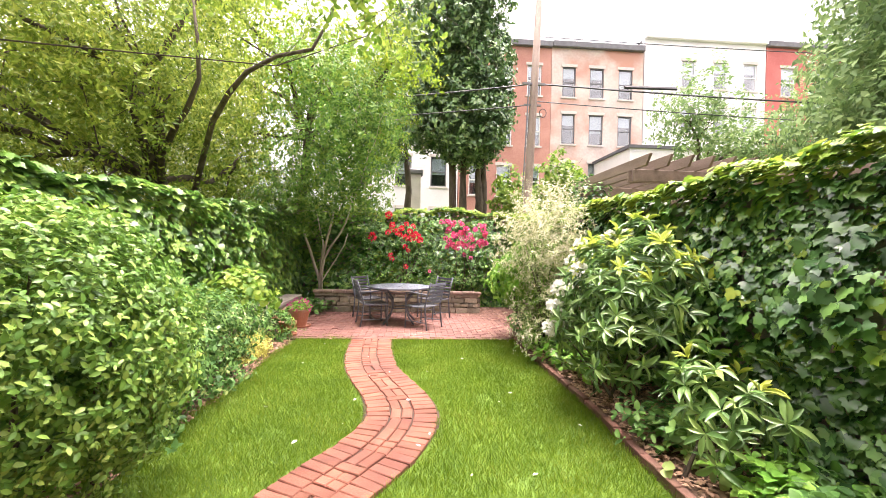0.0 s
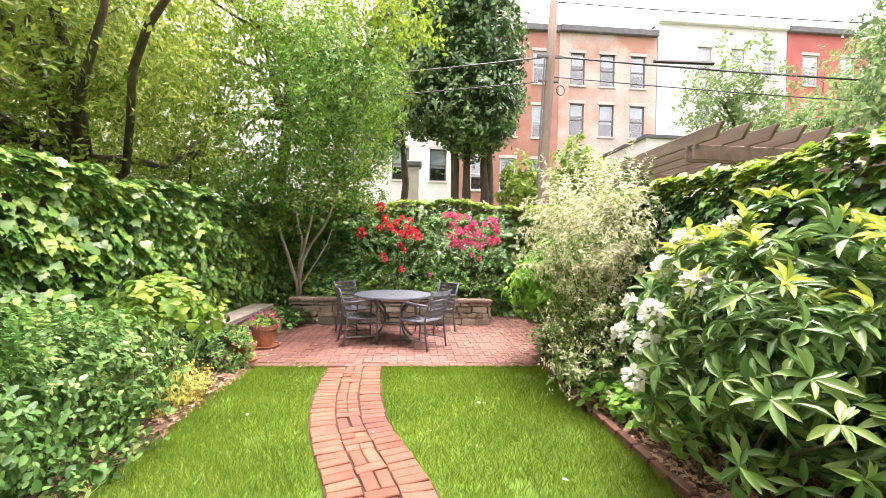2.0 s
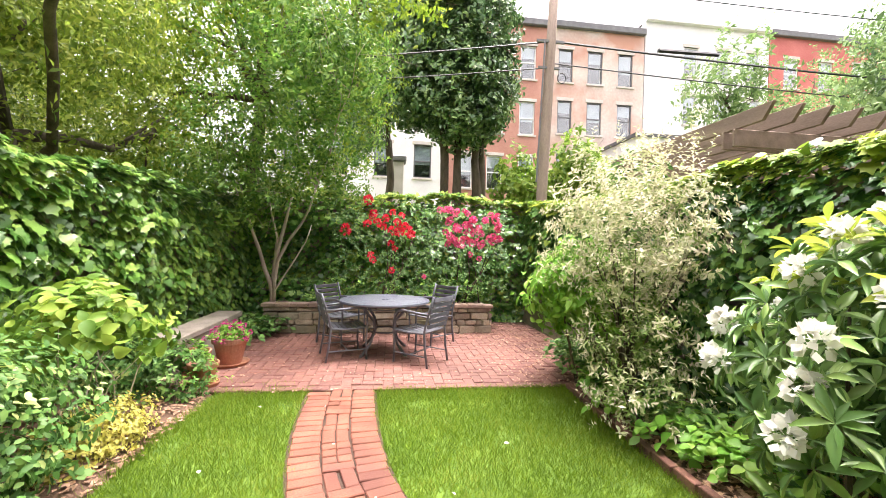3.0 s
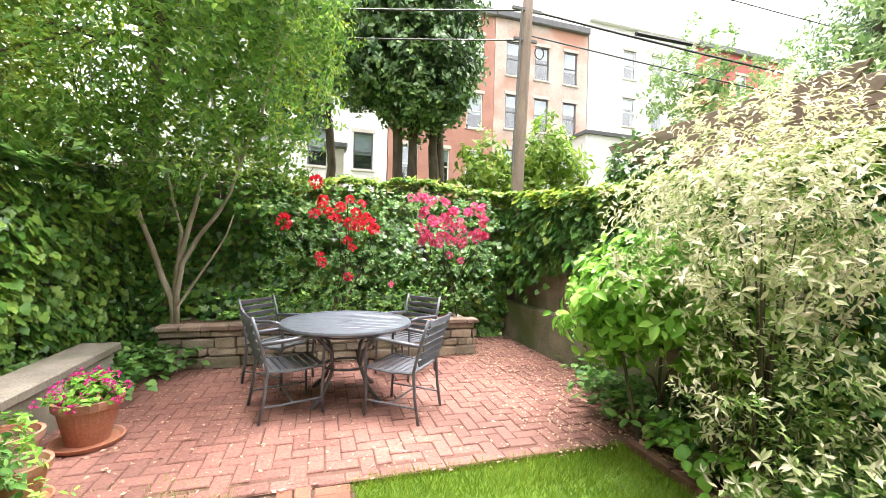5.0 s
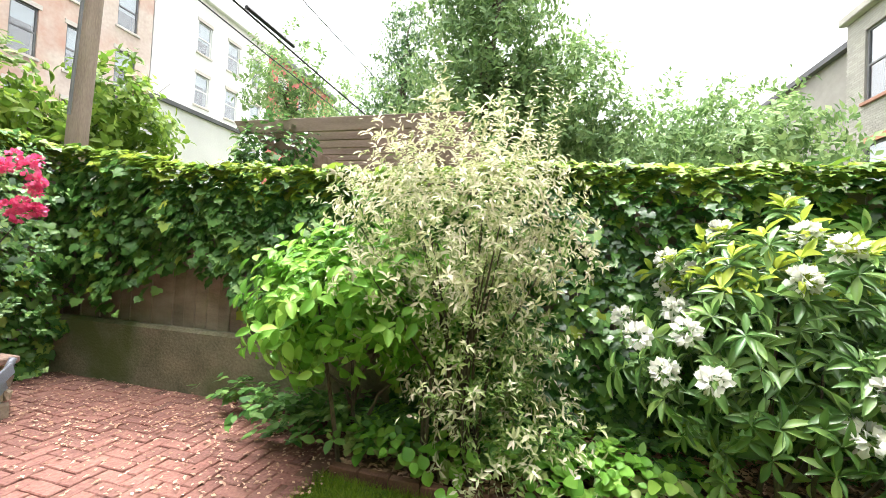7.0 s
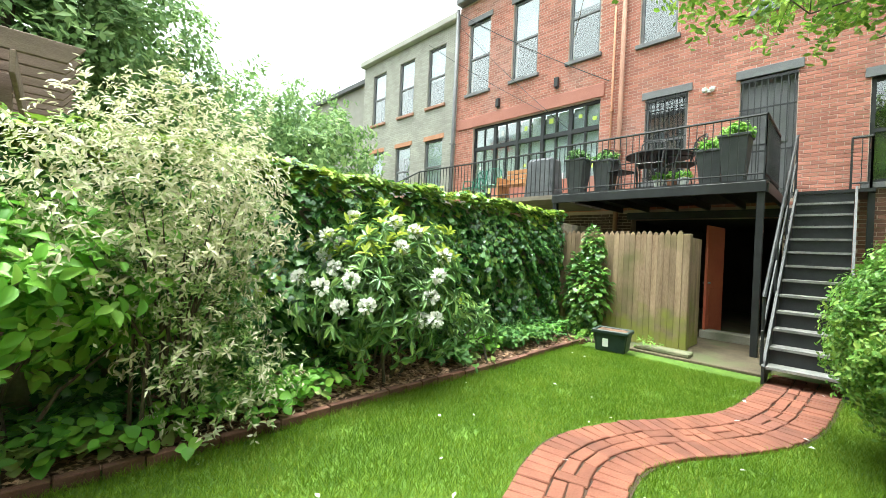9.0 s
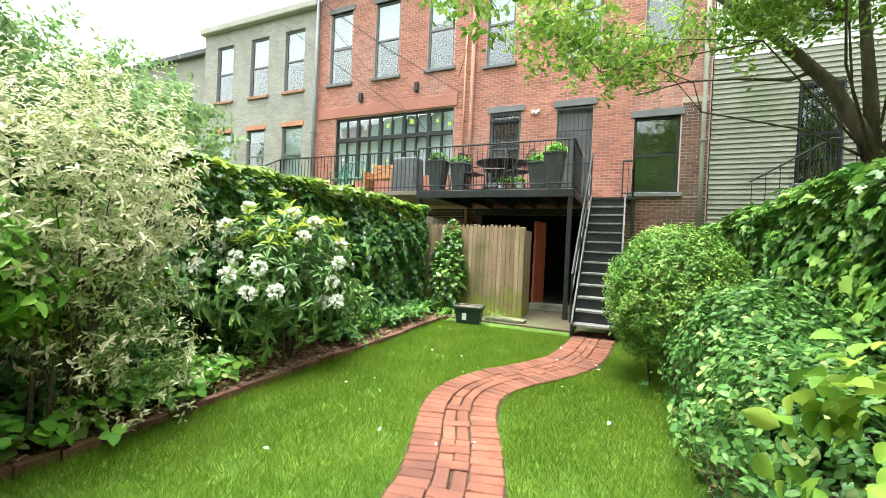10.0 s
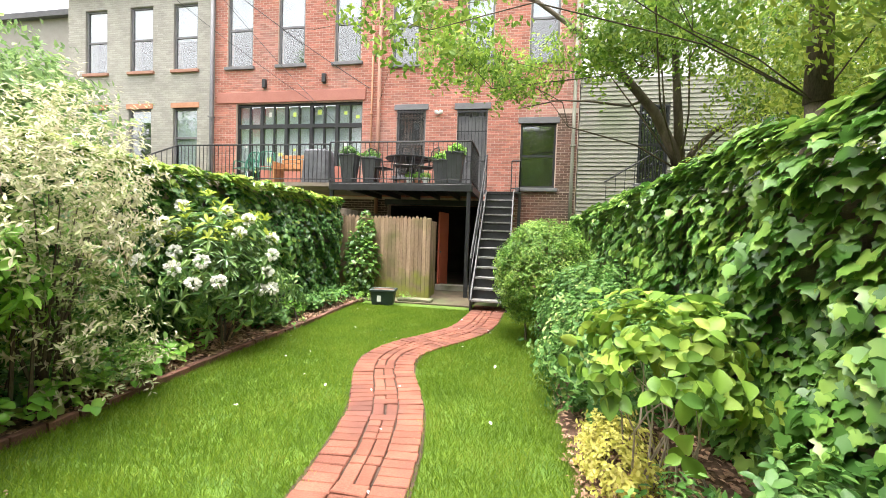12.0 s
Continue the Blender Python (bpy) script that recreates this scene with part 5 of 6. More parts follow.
part("passage_lintel", box(-0.5, 2.5, HY - 0.04, HY + 0.03, 2.3, 2.46), M_BLACK, house)
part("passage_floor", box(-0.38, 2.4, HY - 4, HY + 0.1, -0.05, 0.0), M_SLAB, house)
part("threshold", box(-0.36, 0.6, -2.4, -2.12, -0.04, 0.15, 0.015), M_CONCRETE, house, "worn concrete threshold step")
rd = part("door", box(-0.42, 0.42, -0.022, 0.022, 0.02, 2.05, 0.004, pose(0.5, -2.6, 0, 0, 0, 84)), M_ORANGE, house, "dull red basement door standing open")
part("panel", box(-0.3, 0.3, -0.03, 0.03, 0.2, 0.9, 0.004, pose(0.5, -2.6, 0, 0, 0, 84)), M_ORANGE, rd)
part("knob", tube([(0.5 + 0.36 * math.cos(radians(84)) - 0.06, -2.6 + 0.36 * math.sin(radians(84)), 1.0), (0.5 + 0.36 * math.cos(radians(84)) + 0.06, -2.6 + 0.36 * math.sin(radians(84)), 1.0)], 0.02, 8), M_TRIM, rd)


def wall_lamp(x, z):
    t = thing("wall_lamp", "black box wall lamp fixed on brick", "lamp", (x, HY + 0.008, z), group="wall lamps")
    part("housing", box(-0.06, 0.06, 0.0, 0.1, -0.13, 0.13, 0.008), M_BLACK, t)
    part("bracket", box(-0.04, 0.04, -0.004, 0.02, -0.16, 0.16), M_TRIM, t)


wall_lamp(6.58, 6.02)
wall_lamp(4.55, 6.12)
fl = thing("floodlight", "small white twin floodlight on the brick wall", "lamp", (0.92, HY + 0.008, 5.0))
part("base", box(-0.05, 0.05, 0.0, 0.04, -0.04, 0.04, 0.008), M_WHITE, fl)
for s in (-1, 1):
    part("lamp_head", lathe([(0.02, 0), (0.05, 0.03), (0.055, 0.09), (0.045, 0.1)], 12, (s * 0.07, 0.08, -0.05)), M_WHITE, fl)


def pipe(name, label, pts, r, mat):
    t = thing(name, label, "pipe", pts[0])
    o = Vector(pts[0])
    part("tube", tube([Vector(p) - o for p in pts], r, 10), mat, t, smooth=True)
    for p in pts[1:-1] or pts[-1:]:
        part("bracket", box(-r - 0.015, r + 0.015, -r - 0.02, r + 0.015, -0.02, 0.02, 0, Matrix.Translation(Vector(p) - o)), mat, t)


pipe("downpipe", "brown rainwater downpipe on brick wall", [(2.75, HY + 0.09, 0.0), (2.75, HY + 0.09, 4), (2.75, HY + 0.09, 9.6)], 0.055, M_SILL)
pipe("downpipe", "thin brown conduit running up brick wall", [(2.98, HY + 0.06, 2.7), (2.98, HY + 0.06, 5), (2.98, HY + 0.06, 7.6)], 0.025, M_TERRASTONE)
pipe("downpipe", "grey rainwater downpipe between two houses", [(8.42, HY + 0.12, 0.0), (8.42, HY + 0.12, 5), (8.42, HY + 0.12, 9.6)], 0.06, M_TRIM)
pipe("downpipe", "pale downpipe at the house corner", [(-2.86, HY + 0.1, 0.0), (-2.86, HY + 0.1, 4), (-2.86, HY + 0.1, 9.6)], 0.05, M_SIDING)

# grey neighbour on one side
grey = thing("grey_house", "pale grey painted brick row house", "house")
GW = [(12.65, 13.55, 6.6, 8.75), (10.8, 11.7, 6.6, 8.75), (9.08, 9.98, 6.6, 8.75), (10.85, 11.75, 3.4, 5.35), (9.06, 9.98, 3.4, 5.35), (12.65, 13.55, 3.4, 5.35)]
part("wall", wall_cells(8.44, 14.3, -0.1, 9.3, HY - 0.3, HY - 0.002, GW), M_GREYMORTAR, grey)
brick_skin("brickwork", 8.46, 14.3, 2.0, 9.3, HY, 1, [(a - 0.01, b + 0.01, c - 0.11, d + 0.01) for a, b, c, d in GW], M_GREYBRICK, grey, seed=9)
for i, g in enumerate(GW):
    sash_window(grey, *g, HY, 1, M_TRIM, M_SILL, M_TERRASTONE if i > 2 else None, (0.5, 0.5, 0.55, 0.2, 1.0, 0.5)[i])
part("cornice", box(8.44, 14.4, HY - 0.3, HY + 0.2, 9.3, 9.55, 0.03), M_GREYBRICK, grey)
part("roof", box(8.44, 14.3, HY - 9, HY - 0.3, 9.2, 9.35), M_ROOF, grey)
part("side_wall", box(14.28, 14.3, HY - 9, HY - 0.3, -0.1, 9.3), M_GREYMORTAR, grey)
# a further, lower house shows past its corner
fh = thing("grey_house", "dim far row house past the corner", "house")
part("wall", box(14.4, 20, HY - 9.5, HY - 0.5, -0.1, 8.9), M_GREYMORTAR, fh)
part("roof", box(14.4, 20.2, HY - 9.5, HY - 0.3, 8.9, 9.1), M_ROOF, fh)

# clapboard neighbour on the other side
clap = thing("clapboard_house", "pale weathered clapboard row house", "house")
CW = [(-5.3, -4.55, 3.0, 5.1), (-8.1, -7.3, 3.0, 5.0), (-5.4, -4.5, 6.4, 8.6), (-8.2, -7.3, 6.4, 8.6)]
part("wall", wall_cells(-10.0, -3.02, -0.1, 9.6, HY - 0.3, HY - 0.02, CW), M_SIDING, clap)
z = 0.0
while z < 9.5:
    runs = [(-10.0, -3.02)]
    for a, b, c, d in CW:
        if c < z + 0.11 and d > z:
            runs = [s for u, v in runs for s in ((u, min(v, a)), (max(u, b), v)) if s[1] > s[0]]
    bm = bmesh.new()
    for u, v in runs:
        box_into(bm, u, v, HY - 0.02, HY + 0.012, z, z + 0.11, 0, Matrix.Translation((0, 0, 0)))
        for vert in bm.verts:
            if vert.co.z > z + 0.1 and vert.co.y > HY:
                vert.co.y = HY - 0.01
    part("clapboard", bm, M_SIDING if z < 5.8 else M_WHITEWALL, clap)
    z += 0.112
for i, g in enumerate(CW):
    sash_window(clap, *g, HY, 1, M_WHITE if i > 1 else M_BLACK, M_TRIM, None, 0.4 if i else 0, i < 2)
part("cornice", box(-10.0, -3.02, HY - 0.3, HY + 0.2, 9.6, 9.9, 0.03), M_WHITE, clap)
part("roof", box(-10.0, -3.02, HY - 9, HY - 0.3, 9.5, 9.65), M_ROOF, clap)
for i, (x, z0) in enumerate(((-3.9, 2.7),)):
    sr = thing("landing_railing", "black iron stair railing on clapboard house", "railing", (x, HY + 0.9, 0))
    part("handrail", tube([(0.35, 0.1, z0 + 0.2), (-0.9, 0, z0 + 1.0), (-1.7, 0, z0 + 1.0)], 0.02, 6), M_BLACK, sr)
    for k in range(9):
        h = z0 + 0.2 + min(0.8, 0.16 * k + 0.05)
        part("baluster", tube([(0.3 - 0.22 * k, 0.05, h - 0.8), (0.3 - 0.22 * k, 0.05, h)], 0.009, 4), M_BLACK, sr)
    part("landing", box(-1.9, 0.4, -0.9, 0.15, z0 - 0.85, z0 - 0.7), M_BLACK, sr)
    part("post", box(-1.85, -1.75, 0, 0.1, -0.05, z0 - 0.85), M_BLACK, sr)


# ---- deck, railing, stairs ----
deck = thing("deck", "black steel deck with picket railing", "deck")
DX0, DX1, DY = -0.4, 3.12, -1.1
part("floor_plate", box(DX0, DX1, HY + 0.01, DY, 2.58, 2.65), M_BLACK, deck)
part("front_beam", box(DX0, DX1, DY - 0.06, DY + 0.02, 2.46, 2.62, 0.005), M_BLACK, deck)
part("side_beam", box(DX0 - 0.02, DX0 + 0.05, HY + 0.01, DY - 0.06, 2.46, 2.6), M_BLACK, deck)
for i in range(5):
    x = 0.2 + 0.6 * i
    part("joist", box(x, x + 0.05, HY + 0.01, DY - 0.07, 2.46, 2.58), M_BLACK, deck)
for x in (DX0 + 0.02, DX1 - 0.1):
    part("post", box(x, x + 0.09, DY - 0.1, DY - 0.01, -0.05, 2.46, 0.006), M_BLACK, deck)


def picket_run(parent, a, b, z, h=0.97, step=0.11, lean=0.0):
    a, b = Vector(a), Vector(b)
    n = max(2, int((b - a).length / step))
    part("top_rail", tube([a + Vector((0, 0, z + h)), b + Vector((0, 0, z + h + lean))], 0.022, 6), M_BLACK, parent)
    part("bottom_rail", tube([a + Vector((0, 0, z + 0.09)), b + Vector((0, 0, z + 0.09 + lean))], 0.014, 6), M_BLACK, parent)
    for i in range(n + 1):
        p = a.lerp(b, i / n) + Vector((0, 0, lean * i / n))
        r = 0.02 if i in (0, n) else 0.0085
        part("picket", tube([p + Vector((0, 0, z + 0.0)), p + Vector((0, 0, z + h))], r, 4), M_BLACK, parent)


picket_run(deck, (DX0 + 0.03, DY - 0.03, 0), (DX1, DY - 0.03, 0), 2.65)
picket_run(deck, (DX0 + 0.03, DY - 0.03, 0), (DX0 + 0.03, -2.6, 0), 2.65)
# neighbouring wooden deck
deck2 = thing("neighbour_deck", "neighbour's deck with dark picket railing", "deck")
part("floor_plate", box(DX1 + 0.02, 7.6, HY + 0.01, DY - 0.05, 2.55, 2.64), M_OLDWOOD, deck2)
for x in (5.0, 7.45):
    part("post", box(x, x + 0.1, DY - 0.2, DY - 0.1, -0.05, 2.55), M_OLDWOOD, deck2)
picket_run(deck2, (DX1 + 0.05, DY - 0.1, 0), (7.55, DY - 0.1, 0), 2.64, 0.95)
picket_run(deck2, (7.55, DY - 0.1, 0), (8.3, DY + 0.5, 0), 2.64, 0.95, 0.12, -0.5)

stairs = thing("staircase", "steep black metal stairs with worn treads", "stairs", (-0.98, 0.35, 0))
N_ST = 13
for i in range(N_ST - 1):
    z = 0.2 * (i + 1)
    y = -0.235 * i
    part("tread", box(-0.33, 0.33, y - 0.26, y, z - 0.035, z, 0.006), M_TREAD, stairs)
    # black risers added across the dark gaps between treads
    part("riser", box(-0.33, 0.33, y - 0.262, y - 0.25, z - 0.0, z + 0.165), M_BLACK, stairs)
    part("tread_edge", box(-0.33, 0.33, y, y + 0.012, z - 0.03, z - 0.001), M_TREAD, stairs)
part("landing", box(-0.55, 0.4, -3.83, -0.235 * 12, 2.57, 2.62), M_BLACK, stairs)
for s in (-1, 1):
    bm = bmesh.new()
    x = s * 0.35
    prof = [(0.04, -0.04), (0.04, 0.2), (-0.235 * 12, 2.66), (-0.235 * 12 - 0.1, 2.66), (-0.235 * 12 - 0.1, 2.35), (-0.2, -0.04)]
    v0 = [bm.verts.new((x - 0.015, a, b)) for a, b in prof]
    v1 = [bm.verts.new((x + 0.015, a, b)) for a, b in prof]
    bm.faces.new(v0)
    bm.faces.new(v1[::-1])
    for i in range(len(prof)):
        bm.faces.new((v0[i], v1[i], v1[(i + 1) % len(prof)], v0[(i + 1) % len(prof)]))
    part("stringer", bm, M_BLACK, stairs)
part("handrail", tube([(0.37, 0.02, 1.0), (0.37, -0.235 * 12, 3.55), (0.37, -3.0, 3.6)], 0.022, 8), M_BLACK, stairs)
part("mid_rail", tube([(0.37, 0.02, 0.6), (0.37, -0.235 * 12, 3.1)], 0.014, 6), M_BLACK, stairs)
for k in range(4):
    y = -0.95 * k
    part("rail_post", tube([(0.37, y, max(0.0, 0.2 - y * 0.85)), (0.37, y, 1.0 - y * 0.904)], 0.018, 6), M_BLACK, stairs)
picket_run(stairs, (-0.5, -2.85, 0), (-0.5, -3.75, 0), 2.62, 0.8)
picket_run(stairs, (-0.5, -2.85, 0), (-0.28, -2.85, 0), 2.62, 0.8)
part("landing_post", box(-0.55, -0.47, -2.95, -2.87, -0.05, 2.57), M_BLACK, stairs)

# cedar fence under the deck
cf = thing("cedar_fence", "weathered cedar stockade fence with mossy foot", "fence", (0.5, -0.55, 0))
for i in range(24):
    w = 0.088
    x = i * w
    r_ = random.Random(i)
    h = 1.82 + 0.03 * r_.random()
    bm = box(x + 0.001, x + w - 0.002, -0.012, 0.012 + 0.004 * r_.random(), 0.01, h - 0.05, 0.003)
    box_into(bm, x + 0.012, x + w - 0.013, -0.01, 0.011, h - 0.051, h - 0.02, 0.003)
    box_into(bm, x + 0.026, x + w - 0.027, -0.009, 0.01, h - 0.021, h, 0.003)
    part("picket", bm, M_WOODFENCE, cf)
for z in (0.35, 1.5):
    part("rail", box(0, 24 * 0.088, -0.06, -0.014, z, z + 0.08), M_WOODFENCE, cf)
part("corner_post", box(-0.1, -0.004, -0.1, 0.02, 0.0, 1.8, 0.01), M_WOODFENCE, cf)
for i in range(7):
    part("side_board", box(-0.06, -0.035, -0.2 - 0.1 * i, -0.105 - 0.1 * i, 0.02, 1.75, 0.004), M_WOODFENCE, cf)
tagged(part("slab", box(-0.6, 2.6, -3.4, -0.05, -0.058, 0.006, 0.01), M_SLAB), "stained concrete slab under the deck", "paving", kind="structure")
tagged(part("slab_step", box(0.25, 1.0, -0.35, -0.1, 0.006, 0.07, 0.015), M_MOSSY), "loose stone slab beside the cedar fence", "stone")


# ---- brick edging, patio, path ----
def brick_mesh(name, w, l, h, seed, mat):
    r = random.Random(seed)
    bm = box(-w / 2, w / 2, -l / 2, l / 2, -h, 0, 0.0)
    for v in bm.verts:
        v.co += Vector((r.uniform(-0.003, 0.003), r.uniform(-0.003, 0.003), r.uniform(-0.002, 0.002)))
    top = [e for e in bm.edges if all(v.co.z > -h / 2 for v in e.verts)]
    bmesh.ops.bevel(bm, geom=top, offset=0.006, segments=1, affect="EDGES")
    bmesh.ops.recalc_face_normals(bm, faces=bm.faces)
    me = bpy.data.meshes.new(name)
    bm.to_mesh(me)
    bm.free()
    me.materials.append(mat)
    return me


def lay(meshes, r, parent, x, y, z, turn, scale=1.0):
    ob = new("brick", r.choice(meshes))
    ob.parent = parent
    ob.matrix_world = pose(x, y, z + r.uniform(-0.004, 0.004), r.uniform(-0.8, 0.8), r.uniform(-0.8, 0.8), turn + r.uniform(-1.3, 1.3)) @ Matrix.Diagonal((scale, 1, 1, 1))
    return ob


def brick_path():
    r = random.Random(6)
    root = thing("brick_path", "winding path of worn red bricks through the lawn", "path", kind="structure")
    verts, faces = [], []
    ys = np.linspace(-0.25, 6.57, 70)
    for i, y in enumerate(ys):
        verts += [(path_x(y) - 0.345, y, -0.017), (path_x(y) + 0.345, y, -0.017)]
        if i:
            faces.append((2 * i - 2, 2 * i - 1, 2 * i + 1, 2 * i))
    link_mesh("sand_bed", verts, faces, M_PATHJOINT, root)
    meshes = [brick_mesh("brick", 0.206, 0.088, 0.05, 60 + i, M_PATH) for i in range(8)]
    half = [brick_mesh("brick", 0.098, 0.088, 0.05, 70 + i, M_PATH) for i in range(4)]

    def spot(y, o):
        dx = (path_x(y + 0.05) - path_x(y - 0.05)) / 0.1
        c = 1 / math.sqrt(1 + dx * dx)
        return path_x(y) + o * c, y - o * dx * c, -math.degrees(math.atan(dx)), c

    # outer columns of bricks set across, their courses fanned round the bends
    for side in (-1, 1):
        y = -0.2 + 0.03 * side
        while y < 6.53:
            x, yy, ang, c = spot(y, side * (0.213 + r.uniform(-0.006, 0.006)))
            lay(meshes, r, root, x, min(yy, 6.52), 0.0, ang + r.uniform(-2, 2))
            x2, yy2, _, _ = spot(y + 0.1, side * 0.213)
            gap = math.hypot(x2 - x, yy2 - yy) / 0.1
            y += 0.094 / max(0.75, min(1.3, gap))
    # middle column: pairs along the path, courses across and odd halves
    y = -0.2
    while y < 6.45:
        pick = r.random()
        x, yy, ang, c = spot(y, 0.0)
        if pick < 0.4:
            for o in (-0.051, 0.051):
                x, yy, ang, c = spot(y + 0.06 * c, o + r.uniform(-0.004, 0.004))
                lay(meshes, r, root, x, yy, 0.0, ang + 90 + r.uniform(-3, 3))
            y += 0.21 * c
        elif pick < 0.8:
            lay(meshes, r, root, x, yy, 0.0, ang + r.uniform(-3, 3))
            y += 0.096 * c
        else:
            for o in (-0.051, 0.051):
                x, yy, ang, c = spot(y, o)
                lay(half, r, root, x, yy, 0.0, ang + r.uniform(-4, 4))
            y += 0.096 * c


brick_path()


def patio():
    """Herringbone patio: the nearer bricks are pieces, the rest one mesh."""
    r = random.Random(7)
    root = thing("brick_patio", "red brick patio strewn with fallen petals", "patio", kind="structure")
    part("sand_bed", box(-2.62, 2.5, 6.58, 10.3, -0.055, -0.01), M_JOINT, root)
    meshes = [brick_mesh("brick", 0.212, 0.102, 0.05, 80 + i, M_PATIO) for i in range(5)]
    u = 0.109
    spots = []
    for i in range(-10, 60):
        for j in range(-40, 60):
            k = (i - j) % 4
            if k == 0:
                spots.append((i * u + u / 2, j * u, 0))
            elif k == 3:
                spots.append((i * u, j * u + u / 2, 90))
    c, s = math.cos(radians(0)), math.sin(radians(0))
    placed = []
    for a, b, t in spots:
        x, y = -2.5 + a * c - b * s, 8.2 + a * s + b * c
        if -2.52 < x < 2.42 and 6.69 < y < 9.2 or (1.62 < x < 2.42 and 9.2 <= y < 10.2) or (-2.52 < x < -2.1 and 9.2 <= y < 9.5):
            placed.append((x, y, t))
    placed.sort(key=lambda p: (p[1] > 7.65, (p[0] - 0.4) ** 2))
    for x, y, t in placed[:300]:
        lay(meshes, r, root, x, y, 0.0, t)
    V, F = [], []
    for x, y, t in placed[300:]:
        hx, hy = (0.106, 0.051) if t == 0 else (0.051, 0.106)
        z = r.uniform(-0.004, 0.004)
        tx, ty = r.uniform(-0.01, 0.01), r.uniform(-0.01, 0.01)
        n = len(V)
        for g, zz in ((0.0, -0.03), (0.0, -0.006), (0.006, 0.0)):
            for sx, sy in ((-1, -1), (1, -1), (1, 1), (-1, 1)):
                V.append((x + sx * (hx - g), y + sy * (hy - g), z + zz + tx * sx * hx + ty * sy * hy))
        for q in (0, 4):
            for e in range(4):
                F.append((n + q + e, n + q + (e + 1) % 4, n + q + 4 + (e + 1) % 4, n + q + 4 + e))
        F.append((n + 8, n + 9, n + 10, n + 11))
    far = link_mesh("far_bricks", V, F, M_PATIO, root)
    far["kind"] = "stuff"
    header = [brick_mesh("brick", 0.212, 0.102, 0.05, 90 + i, M_PATIO) for i in range(3)]
    x = -2.0
    while x < 1.7:
        lay(header, r, root, x, 6.636, 0.0, 0)
        x += 0.218


patio()


def edging():
    r = random.Random(9)
    root = thing("brick_edging", "row of tilted red bricks edging the bed", "edging", kind="structure")
    meshes = [brick_mesh("brick", 0.06, 0.2, 0.1, 95 + i, M_EDGE) for i in range(4)]
    y = 0.2
    while y < 6.6:
        ob = lay(meshes, r, root, 1.7 + 0.02 * math.sin(y * 2), y, 0.045, 0)
        y += 0.208


edging()


def bed(name, xa, xb, za, zb, y0, y1, seed):
    """Uneven soil of a planted bed, rising from za at xa to zb at xb."""
    nx, ny = 10, 60
    r = np.random.RandomState(seed)
    q = np.array([(xa + (xb - xa) * i / nx, y0 + (y1 - y0) * j / ny, 0) for j in range(ny + 1) for i in range(nx + 1)])
    q[:, 2] = za + (zb - za) * (q[:, 0] - xa) / (xb - xa) + 0.018 * lumps(q, seed, 5.0) * (np.abs(q[:, 0] - xa) > 0.01)
    w = nx + 1
    faces = [(j * w + i, j * w + i + 1, (j + 1) * w + i + 1, (j + 1) * w + i) for j in range(ny) for i in range(nx)]
    if xb < xa:
        faces = [f[::-1] for f in faces]
    ob = link_mesh(name, q, faces, M_SOIL, smooth=True)
    return tagged(ob, "dark soil of the planted bed", "soil", kind="structure")


bed("bed_soil", 1.72, 2.6, 0.005, 0.14, 0.05, 6.56, 21)
bed("bed_soil", -1.9, -3.03, -0.03, 0.1, 0.2, 6.9, 22)


def litter(name, label, x0, x1, y0, y1, z, n, size, mat, seed, bias=None):
    r = np.random.RandomState(seed)
    x, y = r.uniform(x0, x1, n), r.uniform(y0, y1, n)
    if bias:
        keep = r.rand(n) < bias(x, y)
        x, y = x[keep], y[keep]
    n = len(x)
    P = np.stack([x, y, (z(x) if callable(z) else np.full(n, z)) + 0.012 * r.rand(n)], 1)
    a = r.uniform(0, 6.28, n)
    D = np.stack([np.cos(a), np.sin(a), 0.15 * r.normal(size=n)], 1)
    N = np.stack([0.3 * r.normal(size=n), 0.3 * r.normal(size=n), np.ones(n)], 1)
    L = size * (0.5 + r.rand(n))
    tagged(leaf_object(name, P, D, N, L, L * 0.55, "diamond", mat, kind="stuff"), label, "litter")


litter("fallen_petals", "dry fallen petals and leaves on the patio", -2.4, 2.45, 6.5, 10.2, 0.006, 12000, 0.028, M_LITTER, 301, lambda x, y: np.clip(0.15 + 0.65 * (x > 1.0) * (x - 0.8) + 0.5 * (x > 1.75) + 0.35 * (y > 8.9), 0, 1))
litter("leaf_mulch", "brown leaf mulch covering the planted bed", 1.74, 2.5, 0.1, 6.5, lambda x: 0.022 + 0.155 * (x - 1.72), 7500, 0.05, M_MULCH, 302)
litter("leaf_mulch", "brown leaf mulch along the lawn edge", -2.9, -1.88, 0.3, 6.8, lambda x: -0.012 - 0.117 * (x + 1.9), 5600, 0.045, M_MULCH, 303)
litter("fallen_petals", "pale fallen petals scattered over the lawn", -2.0, 1.6, 0.4, 6.3, 0.028, 34, 0.036, M_WHITE, 304)


